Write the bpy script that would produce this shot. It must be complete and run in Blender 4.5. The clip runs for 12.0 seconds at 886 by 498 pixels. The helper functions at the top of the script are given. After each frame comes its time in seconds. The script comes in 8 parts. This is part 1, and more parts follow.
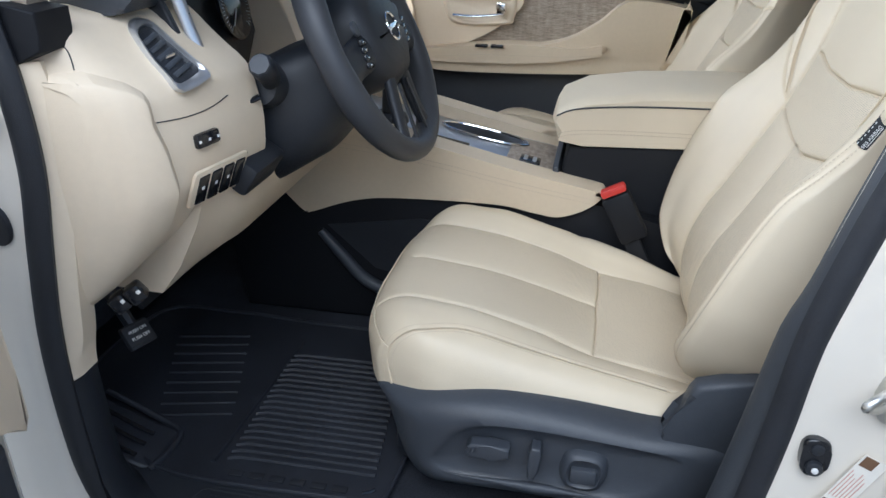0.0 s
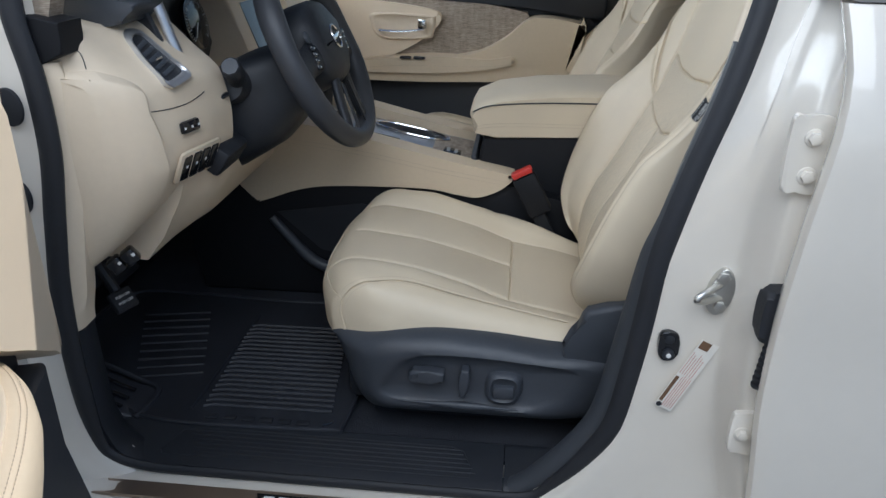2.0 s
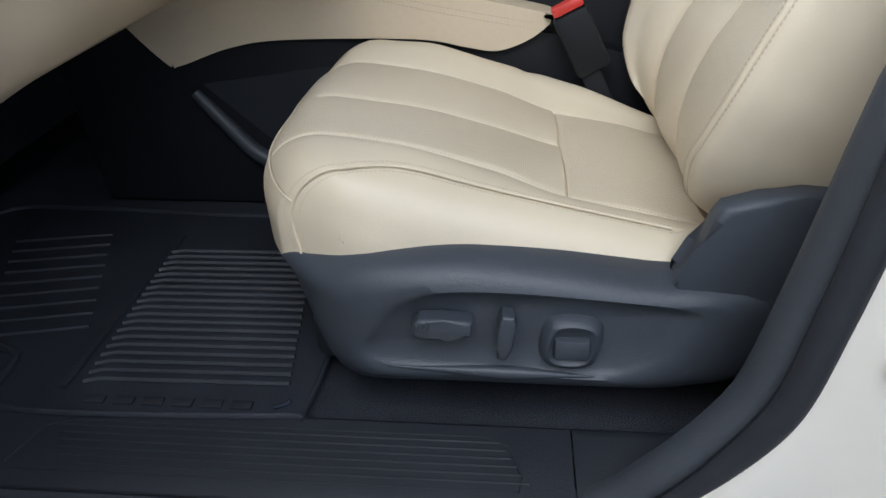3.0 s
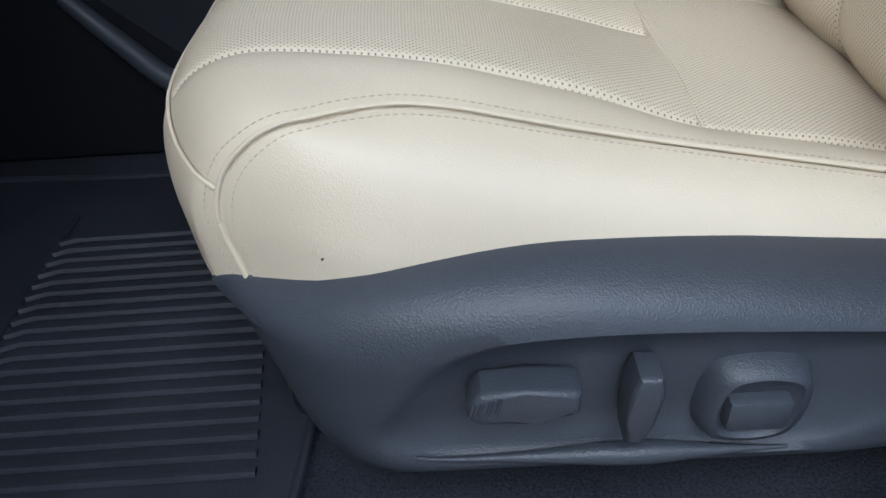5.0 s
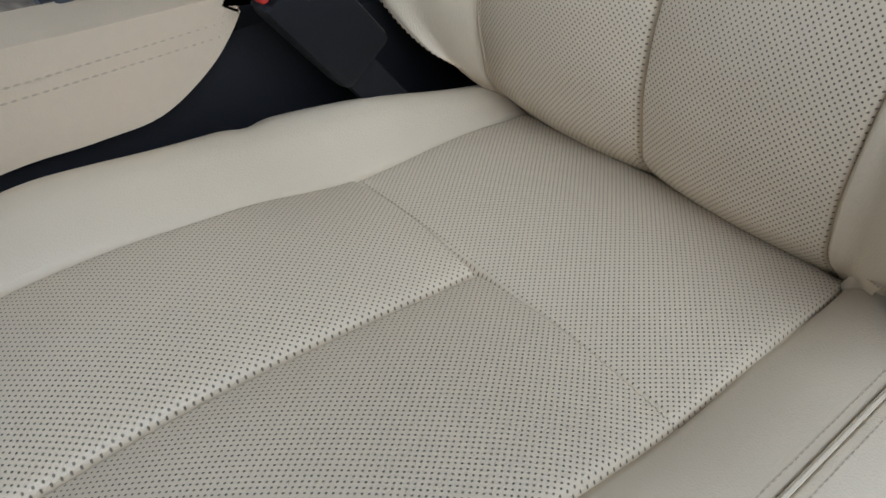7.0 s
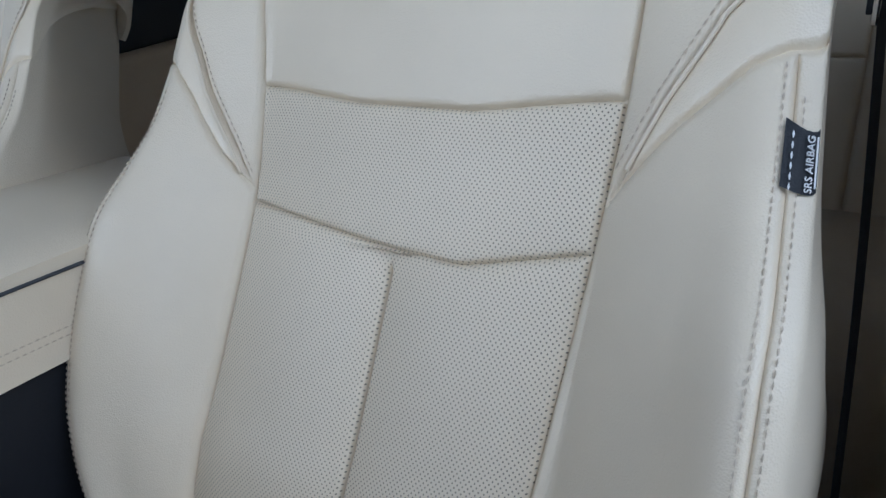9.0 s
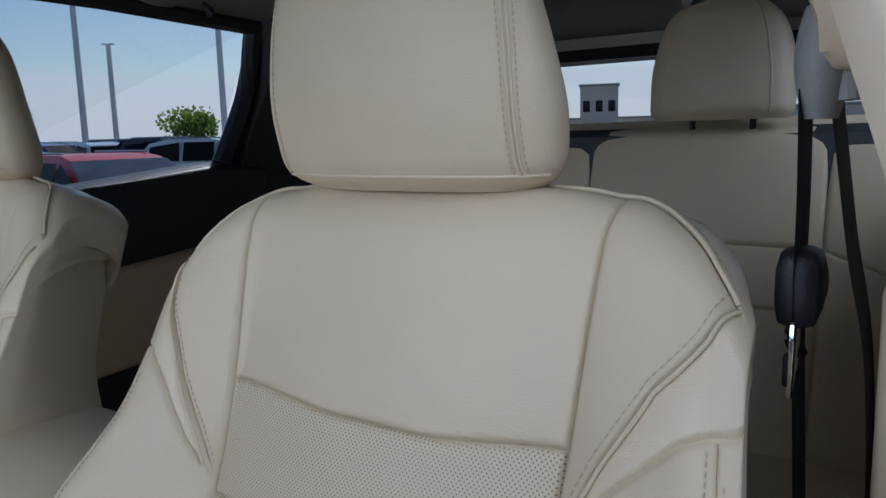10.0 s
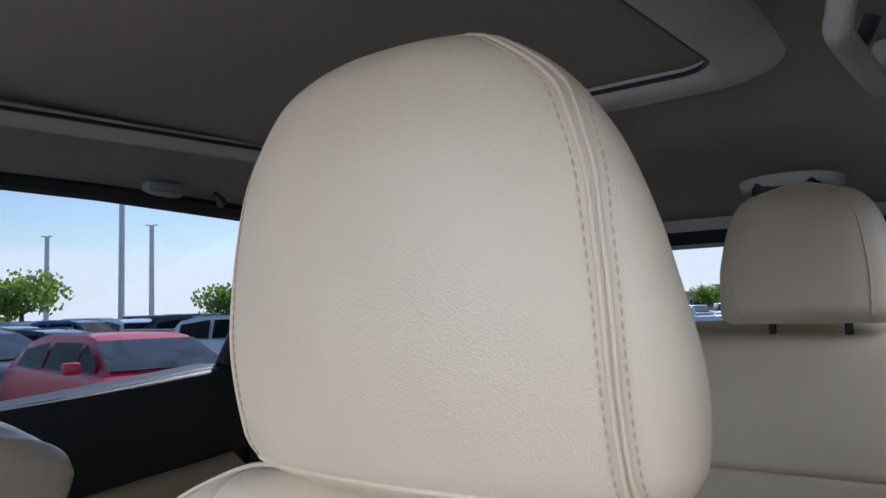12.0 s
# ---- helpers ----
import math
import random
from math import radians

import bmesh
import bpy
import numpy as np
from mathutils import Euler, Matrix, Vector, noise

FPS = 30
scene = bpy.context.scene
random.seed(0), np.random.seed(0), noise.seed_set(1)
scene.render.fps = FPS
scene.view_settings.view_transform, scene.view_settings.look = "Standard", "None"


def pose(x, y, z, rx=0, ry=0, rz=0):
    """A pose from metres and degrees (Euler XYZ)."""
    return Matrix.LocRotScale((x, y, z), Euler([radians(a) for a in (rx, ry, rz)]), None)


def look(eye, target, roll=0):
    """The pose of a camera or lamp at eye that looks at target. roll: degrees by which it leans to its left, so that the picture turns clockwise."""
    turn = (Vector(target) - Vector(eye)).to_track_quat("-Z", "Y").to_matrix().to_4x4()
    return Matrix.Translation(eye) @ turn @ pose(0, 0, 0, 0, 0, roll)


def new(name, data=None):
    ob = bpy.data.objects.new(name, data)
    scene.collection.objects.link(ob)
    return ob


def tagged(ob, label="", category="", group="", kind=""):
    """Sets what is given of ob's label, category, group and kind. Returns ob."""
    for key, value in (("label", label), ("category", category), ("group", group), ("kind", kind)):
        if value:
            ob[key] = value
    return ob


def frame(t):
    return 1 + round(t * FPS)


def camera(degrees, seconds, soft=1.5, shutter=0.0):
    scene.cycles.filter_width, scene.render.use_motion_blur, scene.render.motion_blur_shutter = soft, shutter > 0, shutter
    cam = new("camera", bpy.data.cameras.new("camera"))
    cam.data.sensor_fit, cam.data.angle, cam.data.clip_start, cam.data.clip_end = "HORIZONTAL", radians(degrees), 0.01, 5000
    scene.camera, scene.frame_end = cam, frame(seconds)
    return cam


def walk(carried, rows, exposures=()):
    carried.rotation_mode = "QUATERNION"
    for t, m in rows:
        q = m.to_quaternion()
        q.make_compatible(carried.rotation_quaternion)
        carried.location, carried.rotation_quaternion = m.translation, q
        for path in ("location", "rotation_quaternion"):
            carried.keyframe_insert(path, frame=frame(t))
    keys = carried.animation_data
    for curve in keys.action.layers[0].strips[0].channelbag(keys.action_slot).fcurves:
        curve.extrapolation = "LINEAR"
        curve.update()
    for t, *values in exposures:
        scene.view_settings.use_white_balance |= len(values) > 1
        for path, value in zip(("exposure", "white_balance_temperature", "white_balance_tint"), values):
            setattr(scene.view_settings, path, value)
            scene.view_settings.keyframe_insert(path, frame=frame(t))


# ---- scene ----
cam = camera(61.0, 12.0)
PATH = [
    (0, (0.228, -1.498, 1.308), (-0.149, 0.268, 0.449), 0.0),
    (0.5, (0.247, -1.71, 1.348), (-0.017, 0.109, 0.56), 0.8),
    (1, (0.259, -1.8, 1.35), (0.043, 0.039, 0.593), 0.9),
    (1.5, (0.263, -1.809, 1.349), (0.065, 0.031, 0.592), 1.0),
    (2, (0.251, -1.757, 1.329), (0.068, 0.062, 0.517), 0.7),
    (2.5, (0.208, -1.53, 1.219), (0.057, 0.244, 0.309), 0.3),
    (3, (0.164, -1.3, 1.061), (0.04, 0.425, 0.058), -0.4),
    (3.2, (0.144, -1.223, 1.014), (0.043, 0.48, -0.031), 0.1),
    (4.8, (0.123, -0.977, 0.926), (0.077, 0.621, -0.276), -1.8),
    (5, (0.088, -0.961, 0.933), (0.050, 0.615, -0.298), -4.1),
    (5.5, (-0.015, -0.871, 0.980), (0.031, 0.658, -0.309), -9.6),
    (6, (0.009, -0.732, 1.044), (0.159, 0.622, -0.419), -14.4),
    (6.5, (0.029, -0.669, 1.008), (0.497, 0.687, -0.386), -15.0),
    (7, (0.071, -0.642, 1.023), (0.822, 0.555, -0.392), -11.2),
    (7.2, (0.088, -0.642, 1.030), (0.932, 0.510, -0.371), -9.6),
    (8.8, (0.128, -0.713, 1.152), (1.565, 0.411, 0.333), -4.7),
    (9, (0.134, -0.715, 1.181), (1.612, 0.407, 0.435), -4.5),
    (9.5, (0.145, -0.726, 1.237), (1.71, 0.406, 0.719), -3.0),
    (9.7, (0.143, -0.73, 1.259), (1.738, 0.402, 0.838), -2.3),
    (10, (0.144, -0.735, 1.288), (1.764, 0.397, 0.983), -1.6),
    (10.5, (0.184, -0.7, 1.31), (1.827, 0.432, 1.165), -0.2),
    (11, (0.27, -0.638, 1.328), (1.914, 0.5, 1.295), 0.9),
    (11.5, (0.32, -0.611, 1.334), (1.957, 0.537, 1.372), -0.5),
    (12, (0.319, -0.605, 1.335), (1.916, 0.588, 1.495), -1.6),
]
EXPOSURES = [(0.0, 0.45, 5850, 10), (0.5, 0.12, 5750, 10), (1.5, -0.08, 5700, 10), (2.0, -0.12, 5950, 10), (2.5, -0.08, 6100, 10), (3.0, 0.4, 6100, 10), (4.8, 0.55, 5750, 10), (5.6, 0.56, 5800, 10), (6.2, 0.28, 5700, 10), (7.2, -0.05, 5650, 10), (8.8, -0.18, 5150, 10), (9.2, -0.22, 5150, 10), (9.5, -0.5, 5250, 12), (10.0, -0.62, 5550, 13), (11.0, -0.05, 5850, 13), (12.0, 0.05, 5650, 16)]
walk(cam, [(t, look(eye, target, roll)) for t, eye, target, roll in PATH], EXPOSURES)

# world, sun and the sky's light at the openings
SUN_EL, SUN_AZ = radians(43), radians(28)      # azimuth of the sun, counted from +x towards +y
world = bpy.data.worlds.new("sky")
scene.world = world
world.use_nodes = True
wn = world.node_tree
wn.nodes.clear()
sky = wn.nodes.new("ShaderNodeTexSky")
sky.sky_type, sky.sun_disc = "NISHITA", False
sky.sun_elevation, sky.sun_rotation = SUN_EL, radians(90) - SUN_AZ
sky.air_density, sky.dust_density, sky.ozone_density = 1.0, 0.6, 1.2
geo = wn.nodes.new("ShaderNodeTexCoord")
sep = wn.nodes.new("ShaderNodeSeparateXYZ")
wn.links.new(geo.outputs["Generated"], sep.inputs[0])
stretch = wn.nodes.new("ShaderNodeMapping")
stretch.inputs["Scale"].default_value = (1.6, 1.6, 6.0)
wn.links.new(geo.outputs["Generated"], stretch.inputs[0])
cloud = wn.nodes.new("ShaderNodeTexNoise")
cloud.inputs["Scale"].default_value, cloud.inputs["Detail"].default_value = 1.7, 7.0
wn.links.new(stretch.outputs[0], cloud.inputs[0])
band = wn.nodes.new("ShaderNodeMapRange")          # clouds lie in a bank low over the horizon
band.inputs[1].default_value, band.inputs[2].default_value = 0.045, 0.115
band.inputs[3].default_value, band.inputs[4].default_value = 0.95, 0.0
wn.links.new(sep.outputs[2], band.inputs[0])
thick = wn.nodes.new("ShaderNodeMath")
thick.operation = "ADD"
wn.links.new(cloud.outputs[0], thick.inputs[0])
wn.links.new(band.outputs[0], thick.inputs[1])
cover = wn.nodes.new("ShaderNodeMapRange")
cover.interpolation_type = "SMOOTHSTEP"
cover.inputs[1].default_value, cover.inputs[2].default_value = 0.78, 1.12
cover.inputs[3].default_value, cover.inputs[4].default_value = 0.0, 0.85
wn.links.new(thick.outputs[0], cover.inputs[0])
mixed = wn.nodes.new("ShaderNodeMix")
mixed.data_type = "RGBA"
mixed.inputs[7].default_value = (8.2, 8.4, 8.8, 1)
wn.links.new(cover.outputs[0], mixed.inputs[0])
wn.links.new(sky.outputs[0], mixed.inputs[6])
back = wn.nodes.new("ShaderNodeBackground")
back.inputs["Strength"].default_value = 0.11
wn.links.new(mixed.outputs[2], back.inputs[0])
wout = wn.nodes.new("ShaderNodeOutputWorld")
wn.links.new(back.outputs[0], wout.inputs[0])

sun = new("sun", bpy.data.lights.new("sun", "SUN"))
sun.data.energy, sun.data.angle, sun.data.color = 3.0, radians(0.6), (1.0, 0.95, 0.88)
sun.matrix_world = look((0, 0, 0), (-math.cos(SUN_AZ) * math.cos(SUN_EL), -math.sin(SUN_AZ) * math.cos(SUN_EL), -math.sin(SUN_EL)))


def sky_panel(name, eye, target, width, height, watts, color):
    """An area lamp at an opening, in place of the sky's light that falls in there."""
    data = bpy.data.lights.new(name, "AREA")
    data.shape, data.size, data.size_y, data.energy, data.color = "RECTANGLE", width, height, watts, color
    ob = new(name, data)
    ob.matrix_world = look(eye, target)
    return ob


sky_panel("sky_light_door", (0.0, -2.35, 2.75), (0.05, -0.45, 0.75), 2.4, 1.8, 62, (0.95, 0.98, 1.0))
sky_panel("sky_light_windshield", (-0.85, -0.05, 1.52), (0.2, -0.1, 0.9), 1.2, 0.55, 16, (0.95, 0.98, 1.0))

# ---- materials ----
def tree_of(name):
    m = bpy.data.materials.new(name)
    m.use_nodes = True
    nt = m.node_tree
    return m, nt, nt.nodes["Principled BSDF"]


def node(nt, kind, **sets):
    n = nt.nodes.new(kind)
    for key, value in sets.items():
        if key in n.inputs:
            n.inputs[key].default_value = value
        elif key == "op":
            n.operation = value
    return n


def coords(nt, uv=False):
    return nt.nodes.new("ShaderNodeTexCoord").outputs["UV" if uv else "Object"]


def noise_of(nt, src, scale, detail=4.0, rough=0.55, stretch=None):
    if stretch:
        mp = nt.nodes.new("ShaderNodeMapping")
        mp.inputs["Scale"].default_value = stretch
        nt.links.new(src, mp.inputs[0])
        src = mp.outputs[0]
    n = node(nt, "ShaderNodeTexNoise", Scale=scale, Detail=detail, Roughness=rough)
    nt.links.new(src, n.inputs["Vector"])
    return n.outputs["Fac"]


def ramp(nt, src, lo, hi, a=0.0, b=1.0):
    m = nt.nodes.new("ShaderNodeMapRange")
    for i, v in enumerate((lo, hi, a, b)):
        m.inputs[i + 1].default_value = v
    nt.links.new(src, m.inputs[0])
    return m.outputs[0]


def mix_rgb(nt, fac, a, b):
    m = nt.nodes.new("ShaderNodeMix")
    m.data_type = "RGBA"
    for slot, v in ((0, fac), (6, a), (7, b)):
        if isinstance(v, (tuple, float, int)):
            m.inputs[slot].default_value = v if slot == 0 else (*v[:3], 1)
        else:
            nt.links.new(v, m.inputs[slot])
    return m.outputs[2]


def math_of(nt, op, a, b=None):
    m = node(nt, "ShaderNodeMath", op=op)
    for i, v in enumerate((a, b)):
        if v is None:
            continue
        if isinstance(v, (float, int)):
            m.inputs[i].default_value = v
        else:
            nt.links.new(v, m.inputs[i])
    return m.outputs[0]


def bump(nt, bsdf, height, depth, after=None):
    b = nt.nodes.new("ShaderNodeBump")
    b.inputs["Distance"].default_value = depth
    b.inputs["Strength"].default_value = 1.0
    nt.links.new(height, b.inputs["Height"])
    if after is not None:
        nt.links.new(after, b.inputs["Normal"])
    nt.links.new(b.outputs[0], bsdf.inputs["Normal"])
    return b.outputs[0]


def surface(name, color, rough=0.5, metal=0.0, vary=0.12, big=6.0, grain=0.0, grain_scale=900.0, coat=0.0, spec=0.5, wear=0.08):
    """A plain surface with large and small variation in colour and gloss, and a fine grain."""
    m, nt, b = tree_of(name)
    src = coords(nt)
    large = noise_of(nt, src, big, 5.0)
    small = noise_of(nt, src, big * 22.0, 3.0)
    both = math_of(nt, "ADD", math_of(nt, "MULTIPLY", large, 0.65), math_of(nt, "MULTIPLY", small, 0.35))
    fac = ramp(nt, both, 0.3, 0.7)
    dark, light = tuple(c * (1 - vary) for c in color), tuple(min(1, c * (1 + vary * 0.6)) for c in color)
    nt.links.new(mix_rgb(nt, fac, dark, light), b.inputs["Base Color"])
    nt.links.new(ramp(nt, both, 0.3, 0.7, max(0.02, rough - wear), min(1, rough + wear)), b.inputs["Roughness"])
    b.inputs["Metallic"].default_value = metal
    b.inputs["Specular IOR Level"].default_value = spec
    b.inputs["Coat Weight"].default_value = coat
    b.inputs["Coat Roughness"].default_value = 0.06
    if grain:
        vor = node(nt, "ShaderNodeTexVoronoi", Scale=grain_scale)
        nt.links.new(src, vor.inputs["Vector"])
        fine = math_of(nt, "ADD", vor.outputs["Distance"], noise_of(nt, src, grain_scale * 0.35, 2.0))
        bump(nt, b, fine, grain)
    return m


def leather(name, color, perforated=False, gloss=0.42):
    """Coated hide: pebble grain, soft creases, and punched holes in a staggered lattice where perforated."""
    m, nt, b = tree_of(name)
    src = coords(nt)
    large = noise_of(nt, src, 5.0, 4.0)
    fac = ramp(nt, large, 0.3, 0.7)
    tone = mix_rgb(nt, fac, tuple(c * 0.93 for c in color), tuple(c * 1.04 for c in color))
    vor = node(nt, "ShaderNodeTexVoronoi", Scale=820.0)
    nt.links.new(src, vor.inputs["Vector"])
    crease = noise_of(nt, src, 38.0, 6.0, 0.6, (1.0, 1.0, 2.2))
    height = math_of(nt, "ADD", math_of(nt, "MULTIPLY", vor.outputs["Distance"], 0.45), math_of(nt, "MULTIPLY", crease, 0.6))
    rough = ramp(nt, large, 0.3, 0.7, gloss - 0.05, gloss + 0.08)
    if perforated:
        uv = coords(nt, True)
        dots = []
        for off in ((0.0, 0.0, 0.0), (0.5, 0.5, 0.0)):
            mp = nt.nodes.new("ShaderNodeMapping")
            mp.inputs["Scale"].default_value = (1 / 0.0037, 1 / 0.0044, 1)
            mp.inputs["Location"].default_value = off
            nt.links.new(uv, mp.inputs[0])
            fr = node(nt, "ShaderNodeVectorMath", op="FRACTION")
            nt.links.new(mp.outputs[0], fr.inputs[0])
            sub = node(nt, "ShaderNodeVectorMath", op="SUBTRACT")
            nt.links.new(fr.outputs[0], sub.inputs[0])
            sub.inputs[1].default_value = (0.5, 0.5, 0)
            ln = node(nt, "ShaderNodeVectorMath", op="LENGTH")
            nt.links.new(sub.outputs[0], ln.inputs[0])
            dots.append(ln.outputs["Value"])
        hole = ramp(nt, math_of(nt, "MINIMUM", dots[0], dots[1]), 0.09, 0.17, 1.0, 0.0)
        tone = mix_rgb(nt, hole, tone, tuple(c * 0.25 for c in color))
        height = math_of(nt, "SUBTRACT", height, math_of(nt, "MULTIPLY", hole, 0.8))
    nt.links.new(tone, b.inputs["Base Color"])
    nt.links.new(rough, b.inputs["Roughness"])
    b.inputs["Specular IOR Level"].default_value = 0.42
    bump(nt, b, height, 0.00045)
    return m


def veneer(name, pale, dark, along):
    """Open-grain wood trim, streaked along one axis with short cross figure."""
    m, nt, b = tree_of(name)
    src = coords(nt)
    fine = noise_of(nt, src, 60.0, 6.0, 0.65, along)
    figure = noise_of(nt, src, 14.0, 3.0, 0.6, tuple(1.0 if a > 1 else 5.0 for a in along))
    both = math_of(nt, "ADD", math_of(nt, "MULTIPLY", fine, 0.7), math_of(nt, "MULTIPLY", figure, 0.3))
    nt.links.new(mix_rgb(nt, ramp(nt, both, 0.38, 0.64), dark, pale), b.inputs["Base Color"])
    b.inputs["Roughness"].default_value = 0.42
    bump(nt, b, both, 0.0004)
    return m


def glazing(name, tint):
    m, nt, b = tree_of(name)
    nt.nodes.remove(b)
    see = nt.nodes.new("ShaderNodeBsdfTransparent")
    see.inputs[0].default_value = (*tint, 1)
    gloss = nt.nodes.new("ShaderNodeBsdfGlossy")
    gloss.inputs["Roughness"].default_value = 0.02
    fres = nt.nodes.new("ShaderNodeFresnel")
    fres.inputs[0].default_value = 1.45
    mx = nt.nodes.new("ShaderNodeMixShader")
    nt.links.new(fres.outputs[0], mx.inputs[0])
    nt.links.new(see.outputs[0], mx.inputs[1])
    nt.links.new(gloss.outputs[0], mx.inputs[2])
    nt.links.new(mx.outputs[0], nt.nodes["Material Output"].inputs[0])
    return m


def carpet_pile(name, color):
    m, nt, b = tree_of(name)
    src = coords(nt)
    tuft = noise_of(nt, src, 420.0, 3.0, 0.7)
    patch = noise_of(nt, src, 9.0, 4.0)
    fac = math_of(nt, "ADD", math_of(nt, "MULTIPLY", tuft, 0.7), math_of(nt, "MULTIPLY", patch, 0.3))
    nt.links.new(mix_rgb(nt, ramp(nt, fac, 0.35, 0.65), tuple(c * 0.5 for c in color), tuple(c * 1.8 for c in color)), b.inputs["Base Color"])
    b.inputs["Roughness"].default_value = 0.95
    b.inputs["Specular IOR Level"].default_value = 0.15
    bump(nt, b, tuft, 0.003)
    return m


def foliage(name, color):
    m, nt, b = tree_of(name)
    info = nt.nodes.new("ShaderNodeNewGeometry")
    nt.links.new(mix_rgb(nt, info.outputs["Random Per Island"], tuple(c * 0.55 for c in color), tuple(c * 1.4 for c in color)), b.inputs["Base Color"])
    b.inputs["Roughness"].default_value = 0.7
    through_leaf = nt.nodes.new("ShaderNodeBsdfTranslucent")
    through_leaf.inputs[0].default_value = (color[0] * 2.4, color[1] * 2.3, color[2] * 1.6, 1)
    mx = nt.nodes.new("ShaderNodeMixShader")
    mx.inputs[0].default_value = 0.5
    nt.links.new(b.outputs[0], mx.inputs[1])
    nt.links.new(through_leaf.outputs[0], mx.inputs[2])
    nt.links.new(mx.outputs[0], nt.nodes["Material Output"].inputs[0])
    return m


HIDE = (0.70, 0.60, 0.445)
M_LEATHER = leather("ivory_leather", HIDE)
M_PERF = leather("perforated_ivory_leather", HIDE, True)
# same hide as the seats, lightened: the sky's sheen is in its colour
M_SKY_SHEEN = leather("pearl_leather", tuple(c * 1.08 for c in HIDE), False, 0.22)
M_THREAD = surface("beige_thread", (0.56, 0.46, 0.34), 0.8, vary=0.2, big=200)
M_THREAD_PALE = surface("pale_thread", (0.62, 0.60, 0.56), 0.8, vary=0.2, big=200)
M_BEIGE = surface("beige_plastic", (0.73, 0.615, 0.465), 0.52, vary=0.05, big=4, grain=0.00018, grain_scale=1100)
M_BEIGE_SOFT = surface("beige_soft_vinyl", (0.70, 0.58, 0.42), 0.5, vary=0.06, big=5, grain=0.0002, grain_scale=800)
M_BLACK = surface("black_plastic", (0.020, 0.023, 0.029), 0.46, vary=0.25, big=7, grain=0.00022, grain_scale=900)
# darker than M_BLACK: the seat's shade on console and buckles is in this colour
M_DEEP = surface("matt_black_plastic", (0.009, 0.010, 0.013), 0.62, vary=0.25, big=7, grain=0.0002, grain_scale=900, spec=0.3)
M_CHARCOAL = surface("charcoal_plastic", (0.050, 0.057, 0.069), 0.42, vary=0.15, big=7, grain=0.0002, grain_scale=800)
M_TRIM_GREY = surface("pale_grey_trim", (0.30, 0.32, 0.33), 0.5, vary=0.08, grain=0.0002)
M_BLACK_GLOSS = surface("gloss_black", (0.014, 0.015, 0.018), 0.12, vary=0.2, big=6)
M_BLACK_HIDE = leather("black_leather", (0.045, 0.048, 0.055), False, 0.42)
# black leather with the windshield's light put into it as grey
M_HOOD = leather("grey_leather", (0.135, 0.138, 0.142), False, 0.42)
M_RUBBER = surface("black_rubber", (0.017, 0.019, 0.024), 0.62, vary=0.35, big=9, grain=0.0002, grain_scale=600)
M_MAT = surface("rubber_mat", (0.023, 0.026, 0.034), 0.52, vary=0.4, big=10, grain=0.00025, grain_scale=500)
M_CARPET = carpet_pile("charcoal_carpet", (0.030, 0.033, 0.041))
M_PAINT = surface("pearl_white_paint", (0.75, 0.70, 0.615), 0.32, vary=0.03, big=2, coat=1.0, wear=0.04)
M_CHROME = surface("chrome", (0.86, 0.86, 0.87), 0.10, 1.0, vary=0.04, wear=0.05)
M_SILVER = surface("satin_silver", (0.60, 0.61, 0.63), 0.34, 0.85, vary=0.06, grain=0.00005)
M_STEEL = surface("zinc_steel", (0.62, 0.61, 0.57), 0.36, 0.9, vary=0.15, big=30)
M_BRONZE = surface("brushed_bronze", (0.50, 0.40, 0.32), 0.40, 0.9, vary=0.10, big=14)
M_RED = surface("red_plastic", (0.62, 0.045, 0.035), 0.38, vary=0.08)
M_YELLOW = surface("yellow_label", (0.80, 0.62, 0.05), 0.5)
M_WHITE = surface("white_print", (0.78, 0.78, 0.76), 0.6, vary=0.05)
M_PAPER = surface("sticker_paper", (0.80, 0.77, 0.70), 0.45, vary=0.06, big=30)
M_INK = surface("brown_ink", (0.16, 0.09, 0.05), 0.5, vary=0.2, big=60)
M_PINK = surface("pink_print", (0.62, 0.36, 0.30), 0.5, vary=0.2, big=80)
M_GREY = surface("grey_vinyl", (0.046, 0.052, 0.062), 0.5, vary=0.15, grain=0.0002)
M_HEADLINER = surface("headliner_cloth", (0.66, 0.63, 0.585), 0.95, vary=0.06, big=5, grain=0.0005, grain_scale=700, spec=0.2)
M_SHADE = surface("sunroof_shade_cloth", (0.36, 0.34, 0.315), 0.95, vary=0.06, big=5, grain=0.0005, grain_scale=700, spec=0.2)
M_WEB = surface("seat_belt_webbing", (0.020, 0.020, 0.023), 0.7, vary=0.3, big=60, grain=0.0004, grain_scale=500)
M_WOOD = veneer("grey_oak_trim", (0.47, 0.40, 0.32), (0.21, 0.165, 0.125), (1.0, 1.0, 9.0))
M_SCREEN = surface("display_glass", (0.16, 0.20, 0.22), 0.08, vary=0.1)
M_GLASS = glazing("clear_glass", (0.90, 0.93, 0.92))
M_TINT = glazing("privacy_glass", (0.86, 0.90, 0.90))
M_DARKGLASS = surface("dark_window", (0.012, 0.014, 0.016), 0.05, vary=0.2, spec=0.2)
M_ASPHALT = surface("asphalt", (0.17, 0.165, 0.158), 0.9, vary=0.3, big=0.5, grain=0.002, grain_scale=160)
M_CONCRETE = surface("pale_concrete", (0.42, 0.39, 0.34), 0.85, vary=0.12, big=0.6)
M_STUCCO = surface("sand_stucco", (0.80, 0.69, 0.55), 0.85, vary=0.08, big=0.3)
M_POLE = surface("white_pole_paint", (0.86, 0.85, 0.83), 0.5, vary=0.05)
M_LEAF = foliage("tree_leaves", (0.13, 0.20, 0.04))
